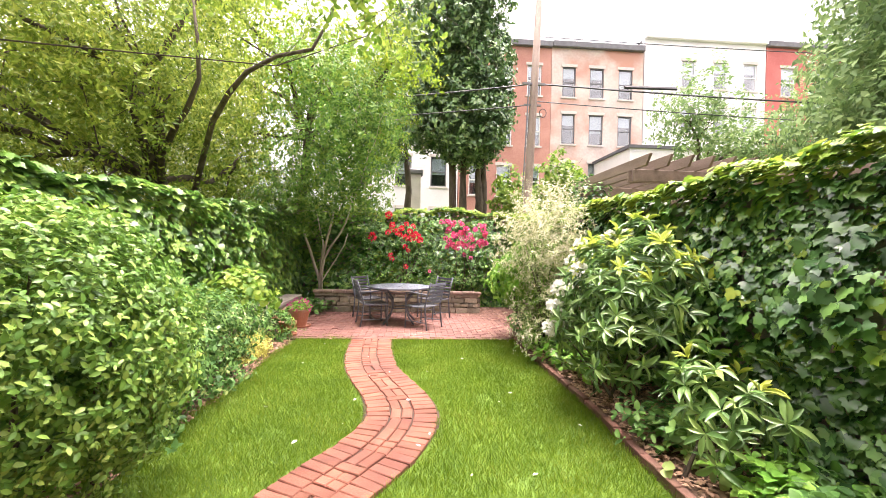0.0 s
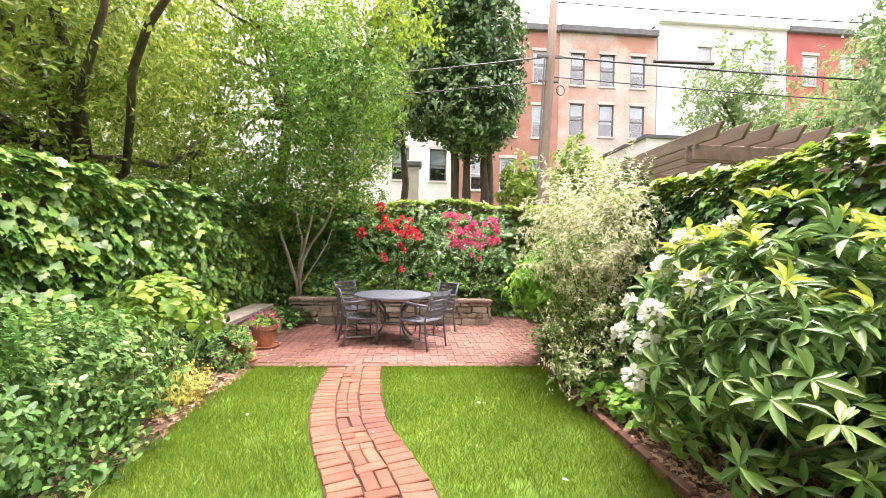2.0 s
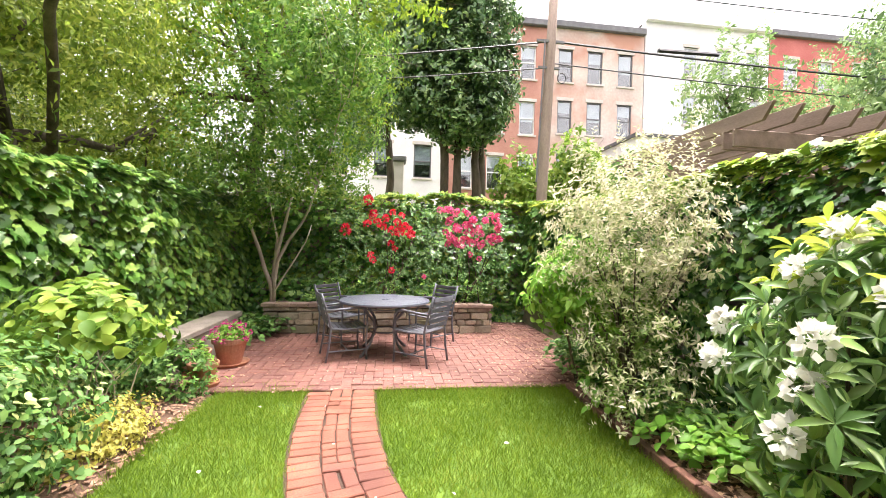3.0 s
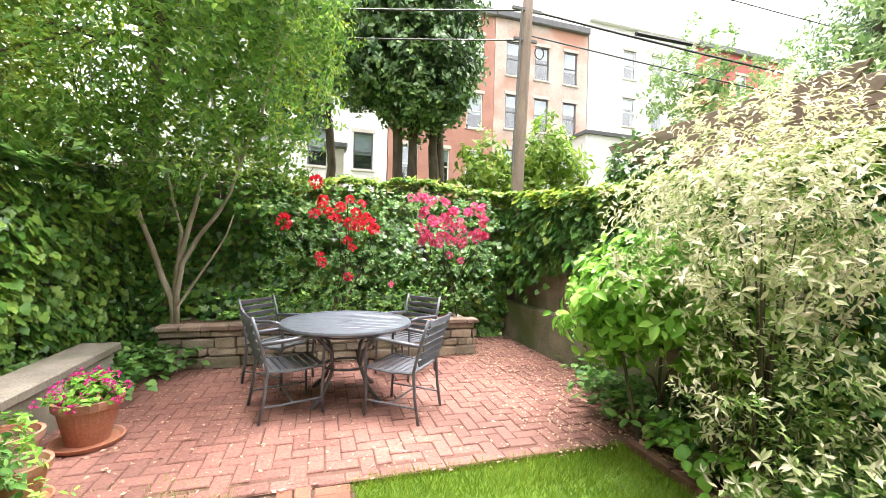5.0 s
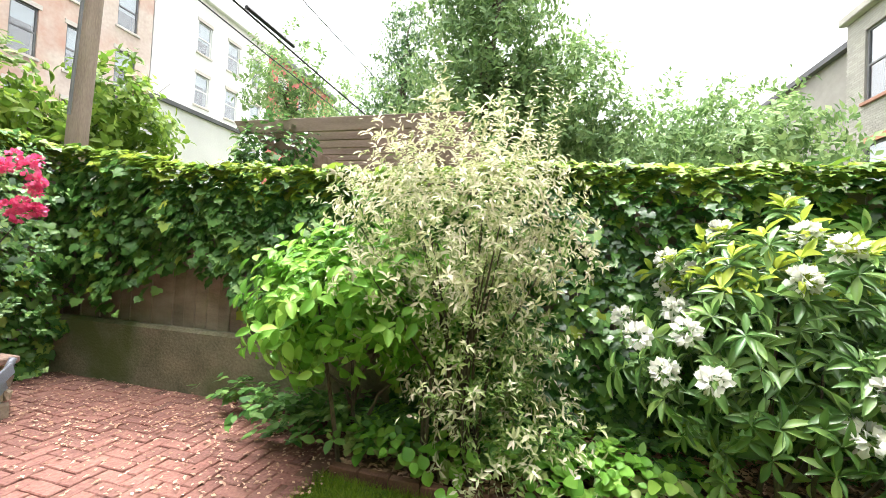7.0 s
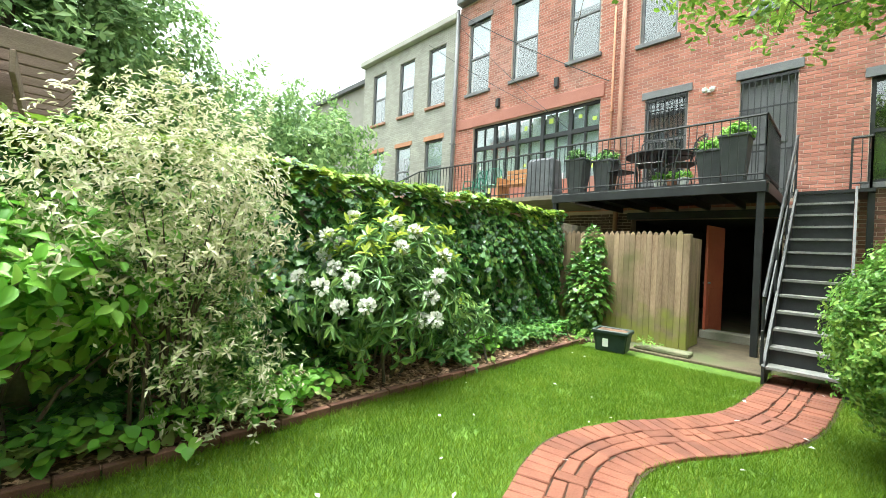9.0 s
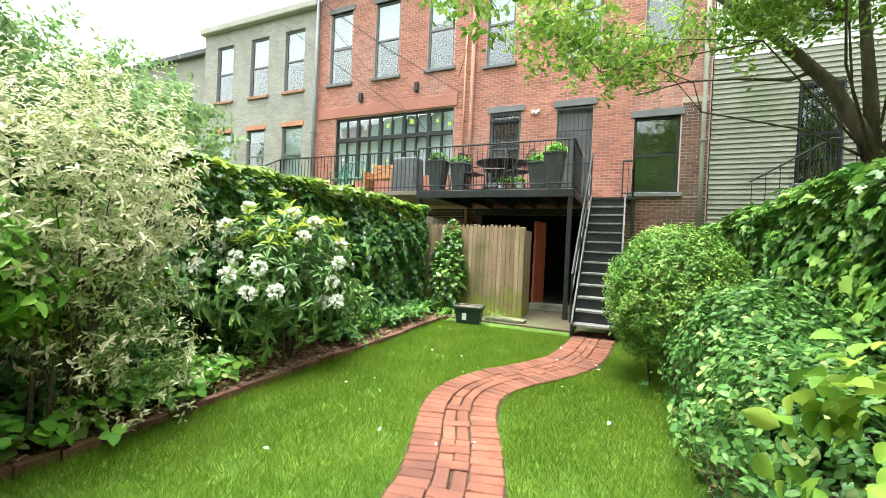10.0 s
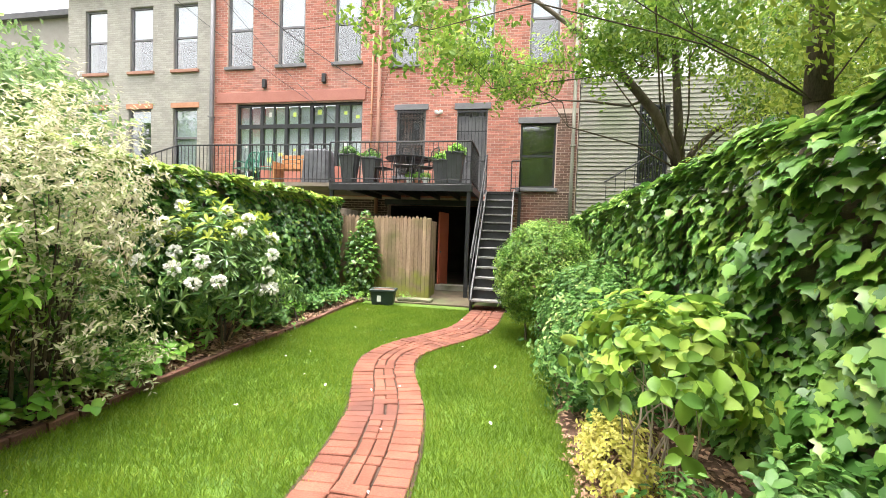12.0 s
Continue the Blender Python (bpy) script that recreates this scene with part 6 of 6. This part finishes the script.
def planter_wall():
    r = random.Random(12)
    root = thing("planter_wall", "low fieldstone planter wall with brick coping", "wall", kind="structure")
    part("core", box(-2.25, 1.5, 9.32, 10.2, -0.05, 0.4), M_SOIL, root)
    z = 0.0
    rows = [0.13, 0.1, 0.12, 0.08]
    for h in rows:
        x = -2.25
        while x < 1.52:
            w = min(r.uniform(0.1, 0.42), 1.54 - x)
            if w > 0.05:
                d = r.uniform(0.0, 0.03)
                bm = box(x + 0.006, x + w - 0.006, 9.22 - d, 9.34, z + 0.006, z + h - 0.006, 0.014)
                for v in bm.verts:
                    v.co += Vector((r.uniform(-0.012, 0.012), r.uniform(-0.01, 0.01), r.uniform(-0.012, 0.012)))
                part("stone", bm, M_STONE, root)
            x += w
        y = 9.34
        while y < 10.15:
            w = r.uniform(0.15, 0.3)
            bm = box(1.42, 1.53 + r.uniform(0, 0.03), y + 0.006, min(y + w, 10.2) - 0.006, z + 0.006, z + h - 0.006, 0.014)
            part("stone", bm, M_STONE, root)
            y += w
        z += h
    x = -2.27
    while x < 1.52:
        w = r.uniform(0.2, 0.34)
        part("coping", box(x + 0.004, min(x + w, 1.56) - 0.004, 9.18, 9.4, z, z + 0.06 + r.uniform(-0.008, 0.008), 0.01), M_COPING, root)
        x += w


M_COPING = surface("coping_stone", (0.2, 0.135, 0.105), (0.38, 0.28, 0.23), 5, 60, 0.9, 0.4, vary=0.2)
planter_wall()
low_plants("groundcover_plant", "bright low groundcover leaves in the planter", [(-1.5, 9.5), (-1.1, 9.55), (-0.7, 9.5), (-0.2, 9.55), (0.3, 9.5), (0.7, 9.55), (1.1, 9.5)], 0.06, 0.7, F_BRIGHT, 331, 0.2, 34, 0.62)
tagged(part("stone_slab", box(-2.72, -2.38, 6.95, 8.75, 0.36, 0.44, 0.012), M_OLDSLAB), "long grey stone slab capping a low wall", "bench")
tagged(part("slab_wall", box(-2.68, -2.42, 7.0, 8.7, -0.05, 0.36, 0.01), M_CONCRETE), "low pale concrete wall under a slab", "wall", kind="structure")


# ---- table and chairs ----
def table(at):
    t = thing("round_table", "round grey slatted metal patio table", "table", at)
    R, H = 0.61, 0.72
    part("rim", lathe([(R - 0.05, H - 0.03), (R, H - 0.03), (R + 0.006, H - 0.015), (R, H), (R - 0.03, H), (R - 0.05, H - 0.005)], 48), M_TABLE, t, smooth=False)
    for i in range(15):
        y = -0.53 + i * 0.0757
        hw = math.sqrt(max(0.01, (R - 0.03) ** 2 - y * y))
        part("slat", box(-hw, hw, y - 0.034, y + 0.034, H - 0.022, H - 0.004, 0.003), M_TABLE, t)
    part("hub_ring", lathe([(0.03, H - 0.004), (0.045, H - 0.004), (0.045, H + 0.002), (0.03, H + 0.002)], 20), M_TABLE, t)
    for k in range(4):
        a = radians(45 + 90 * k)
        c, s = math.cos(a), math.sin(a)
        pts = [(0.42 * c, 0.42 * s, 0.69), (0.36 * c, 0.36 * s, 0.6), (0.2 * c, 0.2 * s, 0.45), (0.18 * c, 0.18 * s, 0.3), (0.26 * c, 0.26 * s, 0.14), (0.42 * c, 0.42 * s, 0.0)]
        part("leg", tube(pts, [0.022, 0.02, 0.018, 0.018, 0.018, 0.022], 8), M_CHAIR, t, smooth=True)
    part("lower_ring", tube([(0.21 * math.cos(i * 0.3927), 0.21 * math.sin(i * 0.3927), 0.3) for i in range(17)], 0.012, 6), M_CHAIR, t)
    part("upper_ring", tube([(0.36 * math.cos(i * 0.3927), 0.36 * math.sin(i * 0.3927), 0.62) for i in range(17)], 0.01, 6), M_CHAIR, t)
    return t


def chair(at, rz, label):
    """Slatted metal armchair; it faces +y before its turn."""
    t = thing("patio_chair", label, "chair", at, rz, "chairs round the patio table")
    w = 0.235
    for i in range(8):
        y = -0.2 + i * 0.06
        part("seat_slat", box(-w + 0.02, w - 0.02, y - 0.023, y + 0.023, 0.405 + 0.018 * math.sin(i / 7 * 3.1) * -1, 0.417 - 0.018 * math.sin(i / 7 * 3.1), 0.003), M_CHAIR, t)
    for i in range(6):
        z = 0.49 + i * 0.066
        y = -0.235 - (z - 0.42) * 0.28
        bm = box(-w + 0.02, w - 0.02, -0.006, 0.006, -0.024, 0.024, 0.003, pose(0, y, z, -15))
        part("back_slat", bm, M_CHAIR, t)
    for s in (-1, 1):
        x = s * w
        part("back_leg", tube([(x, -0.275, 0.0), (x, -0.24, 0.2), (x, -0.22, 0.42), (x, -0.28, 0.66), (x, -0.345, 0.86)], 0.014, 8), M_CHAIR, t, smooth=True)
        part("front_leg", tube([(x, 0.235, 0.0), (x, 0.225, 0.2), (x, 0.235, 0.42), (x, 0.235, 0.6), (x, 0.19, 0.655)], 0.013, 8), M_CHAIR, t, smooth=True)
        part("armrest", tube([(x, 0.22, 0.648), (x * 1.02, 0.1, 0.665), (x * 1.02, -0.1, 0.65), (x, -0.275, 0.64)], 0.017, 8), M_CHAIR, t, smooth=True)
        part("seat_rail", tube([(x, -0.22, 0.41), (x, 0.0, 0.395), (x, 0.25, 0.41)], 0.012, 6), M_CHAIR, t)
    for x in (-w, w):
        part("side_stretcher", tube([(x, -0.25, 0.13), (x, 0.228, 0.13)], 0.009, 6), M_CHAIR, t)
    part("brace", tube([(-w, -0.01, 0.13), (w, -0.01, 0.13)], 0.008, 6), M_CHAIR, t)
    return t


table((-0.28, 8.05, 0))
chair((-0.79, 7.83, 0), -72, "grey slatted metal armchair pulled beside the table")
chair((0.18, 7.58, 0), 51, "grey slatted metal armchair pulled beside the table")
chair((-0.92, 8.62, 0), -128, "grey slatted metal armchair behind the table")
chair((0.42, 8.62, 0), 130, "grey slatted metal armchair behind the table")


def flower_pot(at, s, label, flowers, leaves=150):
    t = thing("flower_pot", label, "pot", at)
    part("pot", lathe([(0.13 * s, 0.02), (0.16 * s, 0.15 * s), (0.19 * s, 0.28 * s), (0.21 * s, 0.28 * s), (0.215 * s, 0.34 * s), (0.19 * s, 0.34 * s), (0.18 * s, 0.29 * s), (0.02, 0.28 * s)], 28), M_TERRA, t, smooth=False)
    part("saucer", lathe([(0.17 * s, 0.0), (0.21 * s, 0.005), (0.225 * s, 0.035), (0.21 * s, 0.035), (0.19 * s, 0.018), (0.02, 0.018)], 28), M_TERRA, t)
    part("soil", lathe([(0.175 * s, 0.27 * s), (0.178 * s, 0.296 * s), (0.05 * s, 0.305 * s)], 20), M_SOIL, t)
    r = np.random.RandomState(int(s * 100))
    P, o = shell(leaves, (0, 0, 0.34 * s), (0.2 * s, 0.2 * s, 0.14 * s), 9, 0.2, 3, 0.6, -0.1)
    A, D, N, L = sprays(P, o, 6, 0.05, 0.04, 9, 0.5)
    leaf_object("foliage", A, D, N, L, L * 0.6, "oval", F_BRIGHT, t)
    for i in range(flowers):
        j = r.randint(len(P))
        flower_truss(t, "bloom", P[j] + o[j] * 0.06, 0.034, 14, F_MAGENTA, 400 + i)


F_MAGENTA = foliage("magenta_petal", [(0.0, (0.6, 0.02, 0.25)), (1.0, (0.8, 0.1, 0.4))], 0.5, 0.25)
flower_pot((-2.08, 7.5, 0.004), 0.95, "terracotta pot of pink flowers on a saucer", 46)
flower_pot((-2.3, 7.1, 0.004), 0.78, "terracotta pot with a few pale leaves", 0, 22)
flower_pot((-2.06, 6.76, 0.004), 0.68, "terracotta pot of bare soil with small sprouts", 0, 12)


# ---- pergola next door ----
pg = thing("pergola", "brown timber pergola with notched rafters next door", "pergola", (4.5, 6.75, 0))
for x, y in ((0.0, 0.0), (3.7, 0.0), (0.0, 2.0), (3.7, 2.0)):
    part("post", box(x - 0.06, x + 0.06, y - 0.06, y + 0.06, -0.06, 2.9, 0.006), M_PERGOLA, pg)
for y in (-0.09, 0.07, 1.93, 2.07):
    part("beam", box(-0.8, 4.3, y - 0.02, y + 0.02, 2.72, 2.92, 0.006), M_PERGOLA, pg)
for i in range(14):
    x = -0.75 + 0.36 * i
    bm = box(x - 0.022, x + 0.022, -0.55, 2.6, 2.925, 3.1, 0.005)
    for v in bm.verts:
        if (v.co.y < -0.5 or v.co.y > 2.55) and v.co.z < 3.0:
            v.co.y += 0.12 if v.co.y < 0 else -0.12
    part("rafter", bm, M_PERGOLA, pg)

# ---- utility pole and wires ----
pole = thing("utility_pole", "leaning wooden utility pole with cables", "pole", (3.1, 11.3, 0))
part("mast", tube([(0, 0, -0.1), (0.08, 0, 3), (0.2, 0.02, 6), (0.32, 0.03, 9.2)], [0.13, 0.12, 0.11, 0.09], 12), M_POLE, pole, smooth=True)
part("bracket", box(-0.15, 0.5, -0.05, 0.0, 6.2, 6.26), M_TRIM, pole)
part("bracket", box(-0.1, 0.4, -0.05, 0.0, 5.6, 5.65), M_TRIM, pole)
part("cable_coil", tube([(0.45 + 0.1 * math.cos(i * 0.52), -0.06, 5.4 + 0.12 * math.sin(i * 0.52)) for i in range(13)], 0.012, 5), M_BLACK, pole)
part("conduit", tube([(-0.1, -0.1, 3.0), (0.02, -0.1, 6.2)], 0.02, 6), M_TRIM, pole)


def wire(a, b, sag, r, label="black overhead cable strung from the pole"):
    a, b = Vector(a), Vector(b)
    pts = [a.lerp(b, i / 16) - Vector((0, 0, sag * 4 * (i / 16) * (1 - i / 16))) for i in range(17)]
    t = thing("overhead_cable", label, "cable", a)
    part("strand", tube([p - a for p in pts], r, 5), M_BLACK, t)


PT = (3.32, 11.3, 6.25)
wire((-16, 16.0, 6.3), PT, 0.35, 0.022)
wire((-16, 16.0, 5.7), (3.3, 11.3, 5.65), 0.3, 0.016)
wire(PT, (40, 11.6, 7.6), 0.6, 0.026)
wire((3.3, 11.3, 5.75), (40, 11.7, 6.9), 0.6, 0.015)
wire((3.38, 11.3, 7.6), (40, 11.4, 9.2), 0.5, 0.015)
wire((6.0, 11.35, 6.3), (7.6, 11.37, 6.34), 0.0, 0.05, "thick black splice case on the overhead cable")
wire((8.3, HY + 0.1, 9.4), (3.05, HY + 0.1, 5.75), 0.1, 0.012, "black service cable running down the brick house")
wire((8.3, HY + 0.15, 9.0), (3.95, HY + 0.1, 4.6), 0.1, 0.009, "thin black cable running down the brick house")
wire((9.9, HY + 0.1, 8.9), (4.3, HY + 0.1, 5.0), 0.1, 0.008, "thin black cable running down the brick house")


# ---- terrace beyond the end fence ----
RY = 23.0


def terrace_house(name, label, x0, x1, top, wall, wins, trim, cornice, seed):
    h = thing(name, label, "house")
    part("wall", wall_cells(x0, x1, -0.1, top, RY + 0.02, RY + 0.35, wins), wall, h)
    for i, w in enumerate(wins):
        sash_window(h, *w, RY + 0.02, -1, trim, M_SILLPALE, M_SILLPALE, 0.35 if (i + seed) % 3 else 0.6)
    part("cornice", box(x0, x1, RY - 0.2, RY + 0.35, top, top + 0.35, 0.03), cornice, h)
    part("roof", box(x0, x1, RY + 0.35, RY + 9, top - 0.1, top + 0.05), M_ROOF, h)
    for a in (x0, x1 - 0.02):
        part("side_wall", box(a, a + 0.02, RY + 0.35, RY + 9, -0.1, top), wall, h)
    return h


M_SILLPALE = surface("pale_stone", (0.5, 0.46, 0.42), (0.62, 0.58, 0.54), 3, 40, 0.85, 0.1)
W3 = [(8.4, 9.2), (10.05, 10.9), (11.8, 12.65)]
terrace_house("terrace_house", "three-storey row house with worn cream paint", 7.75, 13.3, 13.35, M_CREAM, [(a, b, z0, z0 + 1.75) for a, b in W3 for z0 in (10.5, 7.75, 4.9, 1.8)], M_TRIM, M_TRIM, 1)
terrace_house("terrace_house", "red brick row house partly hidden by trees", 2.4, 7.73, 13.3, M_REDWALL, [(a, a + 0.85, z0, z0 + 1.75) for a in (6.3, 4.6, 3.0) for z0 in (10.5, 7.55, 4.6, 1.8)], M_WHITE, M_TRIM, 2)
terrace_house("terrace_house", "tall white rendered row house", 13.35, 21.0, 14.2, M_WHITEWALL, [(a, a + 0.85, z0, z0 + 1.6) for a in (15.7, 17.7, 19.6) for z0 in (11.4, 8.7, 5.9, 2.8)], M_WHITE, M_WHITE, 3)
terrace_house("terrace_house", "bright red row house with white-trimmed windows", 21.05, 29.0, 14.1, M_BRIGHTRED, [(a, a + 0.95, z0, z0 + 1.7) for a in (22.0, 24.3, 26.6) for z0 in (11.2, 8.3, 5.4, 2.4)], M_WHITE, M_TRIM, 4)
terrace_house("terrace_house", "pale row house glimpsed between the trees", -7.0, 2.36, 11.0, M_WHITEWALL, [(a, a + 0.9, z0, z0 + 1.7) for a in (-5.6, -3.4, -1.2, 0.8) for z0 in (8.0, 5.0, 2.0)], M_TRIM, M_TRIM, 5)
ext = thing("rear_extension", "low pale rear extension with flat roof", "extension")
part("wall", box(10.4, 14.6, 19.0, RY, -0.1, 6.6), M_WHITEWALL, ext)
part("roof", box(10.3, 14.7, 18.9, RY, 6.6, 6.75), M_ROOF, ext)


# ---- things on the decks ----
def tall_planter(at, h, label, leaf):
    t = thing("tall_planter", label, "planter", at)
    bm = box(-0.2, 0.2, -0.2, 0.2, 0.0, h, 0.006)
    for v in bm.verts:
        k = 0.68 + 0.32 * v.co.z / h
        v.co.x, v.co.y = v.co.x * k, v.co.y * k
    part("pot", bm, M_PLANTER, t)
    part("rim", box(-0.215, 0.215, -0.215, 0.215, h - 0.04, h + 0.005, 0.006), M_PLANTER, t)
    P, o = shell(130, (0, 0, h + 0.03), (0.2, 0.18, 0.13), int(at[0] * 10) + 50, 0.25, 3, 0.6, -0.2)
    A, D, N, L = sprays(P, o, 6, 0.08, 0.06, 5, 0.5)
    leaf_object("foliage", A, D, N, L, L * 0.6, "oval", leaf, t)


M_PLANTER = surface("charcoal_resin", (0.05, 0.055, 0.06), (0.09, 0.095, 0.1), 5, 80, 0.5, 0.1)
M_COVER = surface("grill_cover_cloth", (0.07, 0.075, 0.085), (0.13, 0.135, 0.15), 5, 60, 0.7, 0.3)
M_GREENCHAIR = surface("green_resin", (0.02, 0.14, 0.09), (0.05, 0.22, 0.15), 5, 80, 0.45, 0.05)
M_HONEYWOOD = surface("honey_wood", (0.32, 0.15, 0.06), (0.5, 0.27, 0.13), 3, 60, 0.6, 0.2, stretch=(1, 1, 4))
tall_planter((2.75, -1.45, 2.652), 0.72, "tall tapered charcoal planter with leafy plant", F_SHRUB)
tall_planter((2.3, -1.75, 2.652), 0.7, "tall tapered charcoal planter with low plant", F_SHRUB)
tall_planter((0.05, -1.42, 2.652), 0.76, "tall tapered charcoal planter with light green plant", F_BRIGHT)
tall_planter((0.42, -1.65, 2.652), 0.62, "tall tapered charcoal planter with light green plant", F_BRIGHT)
g = thing("covered_grill", "barbecue grill under a dark grey cover", "grill", (3.75, -1.75, 2.642))
bm = box(-0.38, 0.38, -0.26, 0.26, 0.0, 0.92, 0.05)
for v in bm.verts:
    if v.co.z > 0.6:
        v.co.x, v.co.y = v.co.x * 0.86, v.co.y * 0.8
part("cover", bm, M_COVER, g)
part("hem", box(-0.39, 0.39, -0.27, 0.27, 0.0, 0.04), M_COVER, g)


def deck_table(at):
    t = thing("deck_table", "round black metal table on the deck", "table", at)
    part("tabletop", lathe([(0.02, 0.69), (0.58, 0.69), (0.6, 0.7), (0.6, 0.72), (0.58, 0.73), (0.02, 0.73)], 36), M_BLACK, t)
    part("pedestal", lathe([(0.04, 0.05), (0.035, 0.35), (0.05, 0.69)], 12), M_BLACK, t)
    for k in range(4):
        a = radians(90 * k + 20)
        part("foot", tube([(0, 0, 0.1), (0.2 * math.cos(a), 0.2 * math.sin(a), 0.07), (0.36 * math.cos(a), 0.36 * math.sin(a), 0.0)], 0.02, 6), M_BLACK, t)


def deck_chair(name, at, rz, mat, label, group):
    t = thing(name, label, "chair", at, rz, group)
    part("seat", box(-0.23, 0.23, -0.22, 0.22, 0.42, 0.445, 0.01), mat, t)
    for s in (-1, 1):
        part("back_leg", tube([(0.21 * s, -0.3, 0), (0.21 * s, -0.21, 0.43), (0.2 * s, -0.3, 0.9)], 0.014, 6), mat, t)
        part("front_leg", tube([(0.21 * s, 0.24, 0), (0.21 * s, 0.21, 0.43), (0.22 * s, 0.16, 0.64)], 0.014, 6), mat, t)
        part("armrest", tube([(0.22 * s, 0.16, 0.64), (0.23 * s, -0.05, 0.66), (0.21 * s, -0.26, 0.65)], 0.014, 6), mat, t)
    part("back_hoop", tube([(-0.2, -0.3, 0.88), (-0.12, -0.325, 0.96), (0.12, -0.325, 0.96), (0.2, -0.3, 0.88)], 0.014, 6), mat, t)
    for i in range(7):
        x = -0.16 + 0.32 * i / 6
        part("back_bar", tube([(x, -0.215, 0.45), (x * 1.05, -0.31, 0.93)], 0.007, 4), mat, t)


deck_table((1.35, -1.95, 2.652))
for x, y, rz in ((2.0, -1.75, 70), (0.85, -1.6, -50), (1.5, -2.65, 180), (1.3, -1.35, 10)):
    deck_chair("deck_chair", (x, y, 2.652), rz, M_BLACK, "black metal armchair at the deck table", "deck chairs")
deck_chair("resin_chair", (5.35, -1.75, 2.642), 20, M_GREENCHAIR, "dark green resin armchair on neighbour's deck", "green chairs")
deck_chair("resin_chair", (6.0, -1.85, 2.642), -10, M_GREENCHAIR, "dark green resin armchair on neighbour's deck", "green chairs")
wb = thing("wooden_bench", "honey-coloured wooden bench on neighbour's deck", "bench", (4.55, -1.8, 2.642))
for i in range(4):
    part("seat_board", box(-0.45, 0.45, -0.2 + 0.1 * i, -0.11 + 0.1 * i, 0.4, 0.43, 0.004), M_HONEYWOOD, wb)
for i in range(3):
    part("back_board", box(-0.45, 0.45, -0.24, -0.215, 0.5 + 0.12 * i, 0.6 + 0.12 * i, 0.004), M_HONEYWOOD, wb)
for sx in (-1, 1):
    part("side_panel", box(0.42 * sx - 0.03, 0.42 * sx + 0.03, -0.24, 0.22, 0.0, 0.6, 0.006), M_HONEYWOOD, wb)
for i, (x, y) in enumerate(((0.75, -1.35), (0.95, -1.4), (1.15, -1.35))):
    t = thing("small_pot", "small white flower pot with green plant", "pot", (x, y, 2.652))
    part("pot", lathe([(0.06, 0.0), (0.085, 0.13), (0.09, 0.13), (0.09, 0.15), (0.07, 0.15), (0.06, 0.13)], 14), M_WHITE if i != 1 else M_TERRA, t)
    P, o = shell(50, (0, 0, 0.17), (0.1, 0.1, 0.09), 60 + i, 0.2, 3, 0.5, -0.1)
    A, D, N, L = sprays(P, o, 5, 0.04, 0.04, 60 + i, 0.5)
    leaf_object("foliage", A, D, N, L, L * 0.6, "oval", F_BRIGHT, t)

# ---- by the cedar fence ----
tub = thing("planter_tub", "dark green plastic planter tub with white label", "planter", (1.16, 0.3, -0.014), 8)
bm = box(-0.24, 0.24, -0.17, 0.17, 0.0, 0.3, 0.02)
for v in bm.verts:
    k = 0.86 + 0.14 * v.co.z / 0.3
    v.co.x, v.co.y = v.co.x * k, v.co.y * k
part("body", bm, M_TUB, tub)
part("soil", box(-0.2, 0.2, -0.13, 0.13, 0.295, 0.31), M_SOIL, tub)
for a in ((-0.26, 0.26, 0.15, 0.19), (-0.26, 0.26, -0.19, -0.15), (-0.26, -0.21, -0.15, 0.15), (0.21, 0.26, -0.15, 0.15)):
    part("rim", box(*a, 0.27, 0.325, 0.01), M_TUB, tub)
part("label", box(0.02, 0.1, 0.165, 0.168, 0.08, 0.2, 0, pose(0, 0, 0, 0)), M_WHITE, tub)
low_plants("groundcover_plant", "weedy green tuft on bare soil", [(1.55, 0.35), (1.75, 0.2), (0.8, -0.2), (-2.0, 6.6), (-2.12, 6.45)], 0.05, 0.4, F_BRIGHT, 501, 0.14, 22, 0.12)


def ivy_mound(at, radii, cz, n, seed, mat=F_VINE, label="ivy clump climbing up the cedar fence"):
    root = thing("ivy_clump", label, "ivy", (at[0], at[1], 0))
    P, o = shell(n, (0, 0, cz), radii, seed, 0.25, 3, 0.35)
    P[:, 2] = np.maximum(P[:, 2], 0.02)
    r = np.random.RandomState(seed)
    D = unit(np.array([0, 0, -1.0]) + 0.5 * o + 0.5 * r.normal(size=o.shape))
    L = 0.085 * (0.6 + 0.7 * r.rand(len(P)))
    leaf_object("foliage", P, D, o + np.array([0, 0, 0.5]) + 0.3 * r.normal(size=o.shape), L, L, "ivy", mat, root)


ivy_mound((1.95, -0.35), (0.42, 0.22, 0.75), 0.75, 950, 511)
ivy_mound((1.85, -0.4), (0.2, 0.14, 0.4), 1.5, 260, 512)


ivy_mound((3.85, 8.85), (0.35, 0.6, 0.35), 2.8, 420, 513, F_IVY, "dark ivy clump hanging on the pergola")
ivy_mound((3.75, 9.0), (0.25, 0.4, 0.7), 2.1, 420, 514, F_IVY, "dark ivy clump growing up the pergola")


# ---- old post and ivy-clad trunk beyond the end fence ----
bt = thing("gate_pier", "pale stone gate pier beyond the fence", "pier", (-0.1, 19.6, 0))
part("shaft", box(-0.32, 0.32, -0.32, 0.32, -0.1, 5.0, 0.03), M_SILLPALE, bt)
part("cap", box(-0.42, 0.42, -0.42, 0.42, 5.0, 5.25, 0.05), M_TRIM, bt)
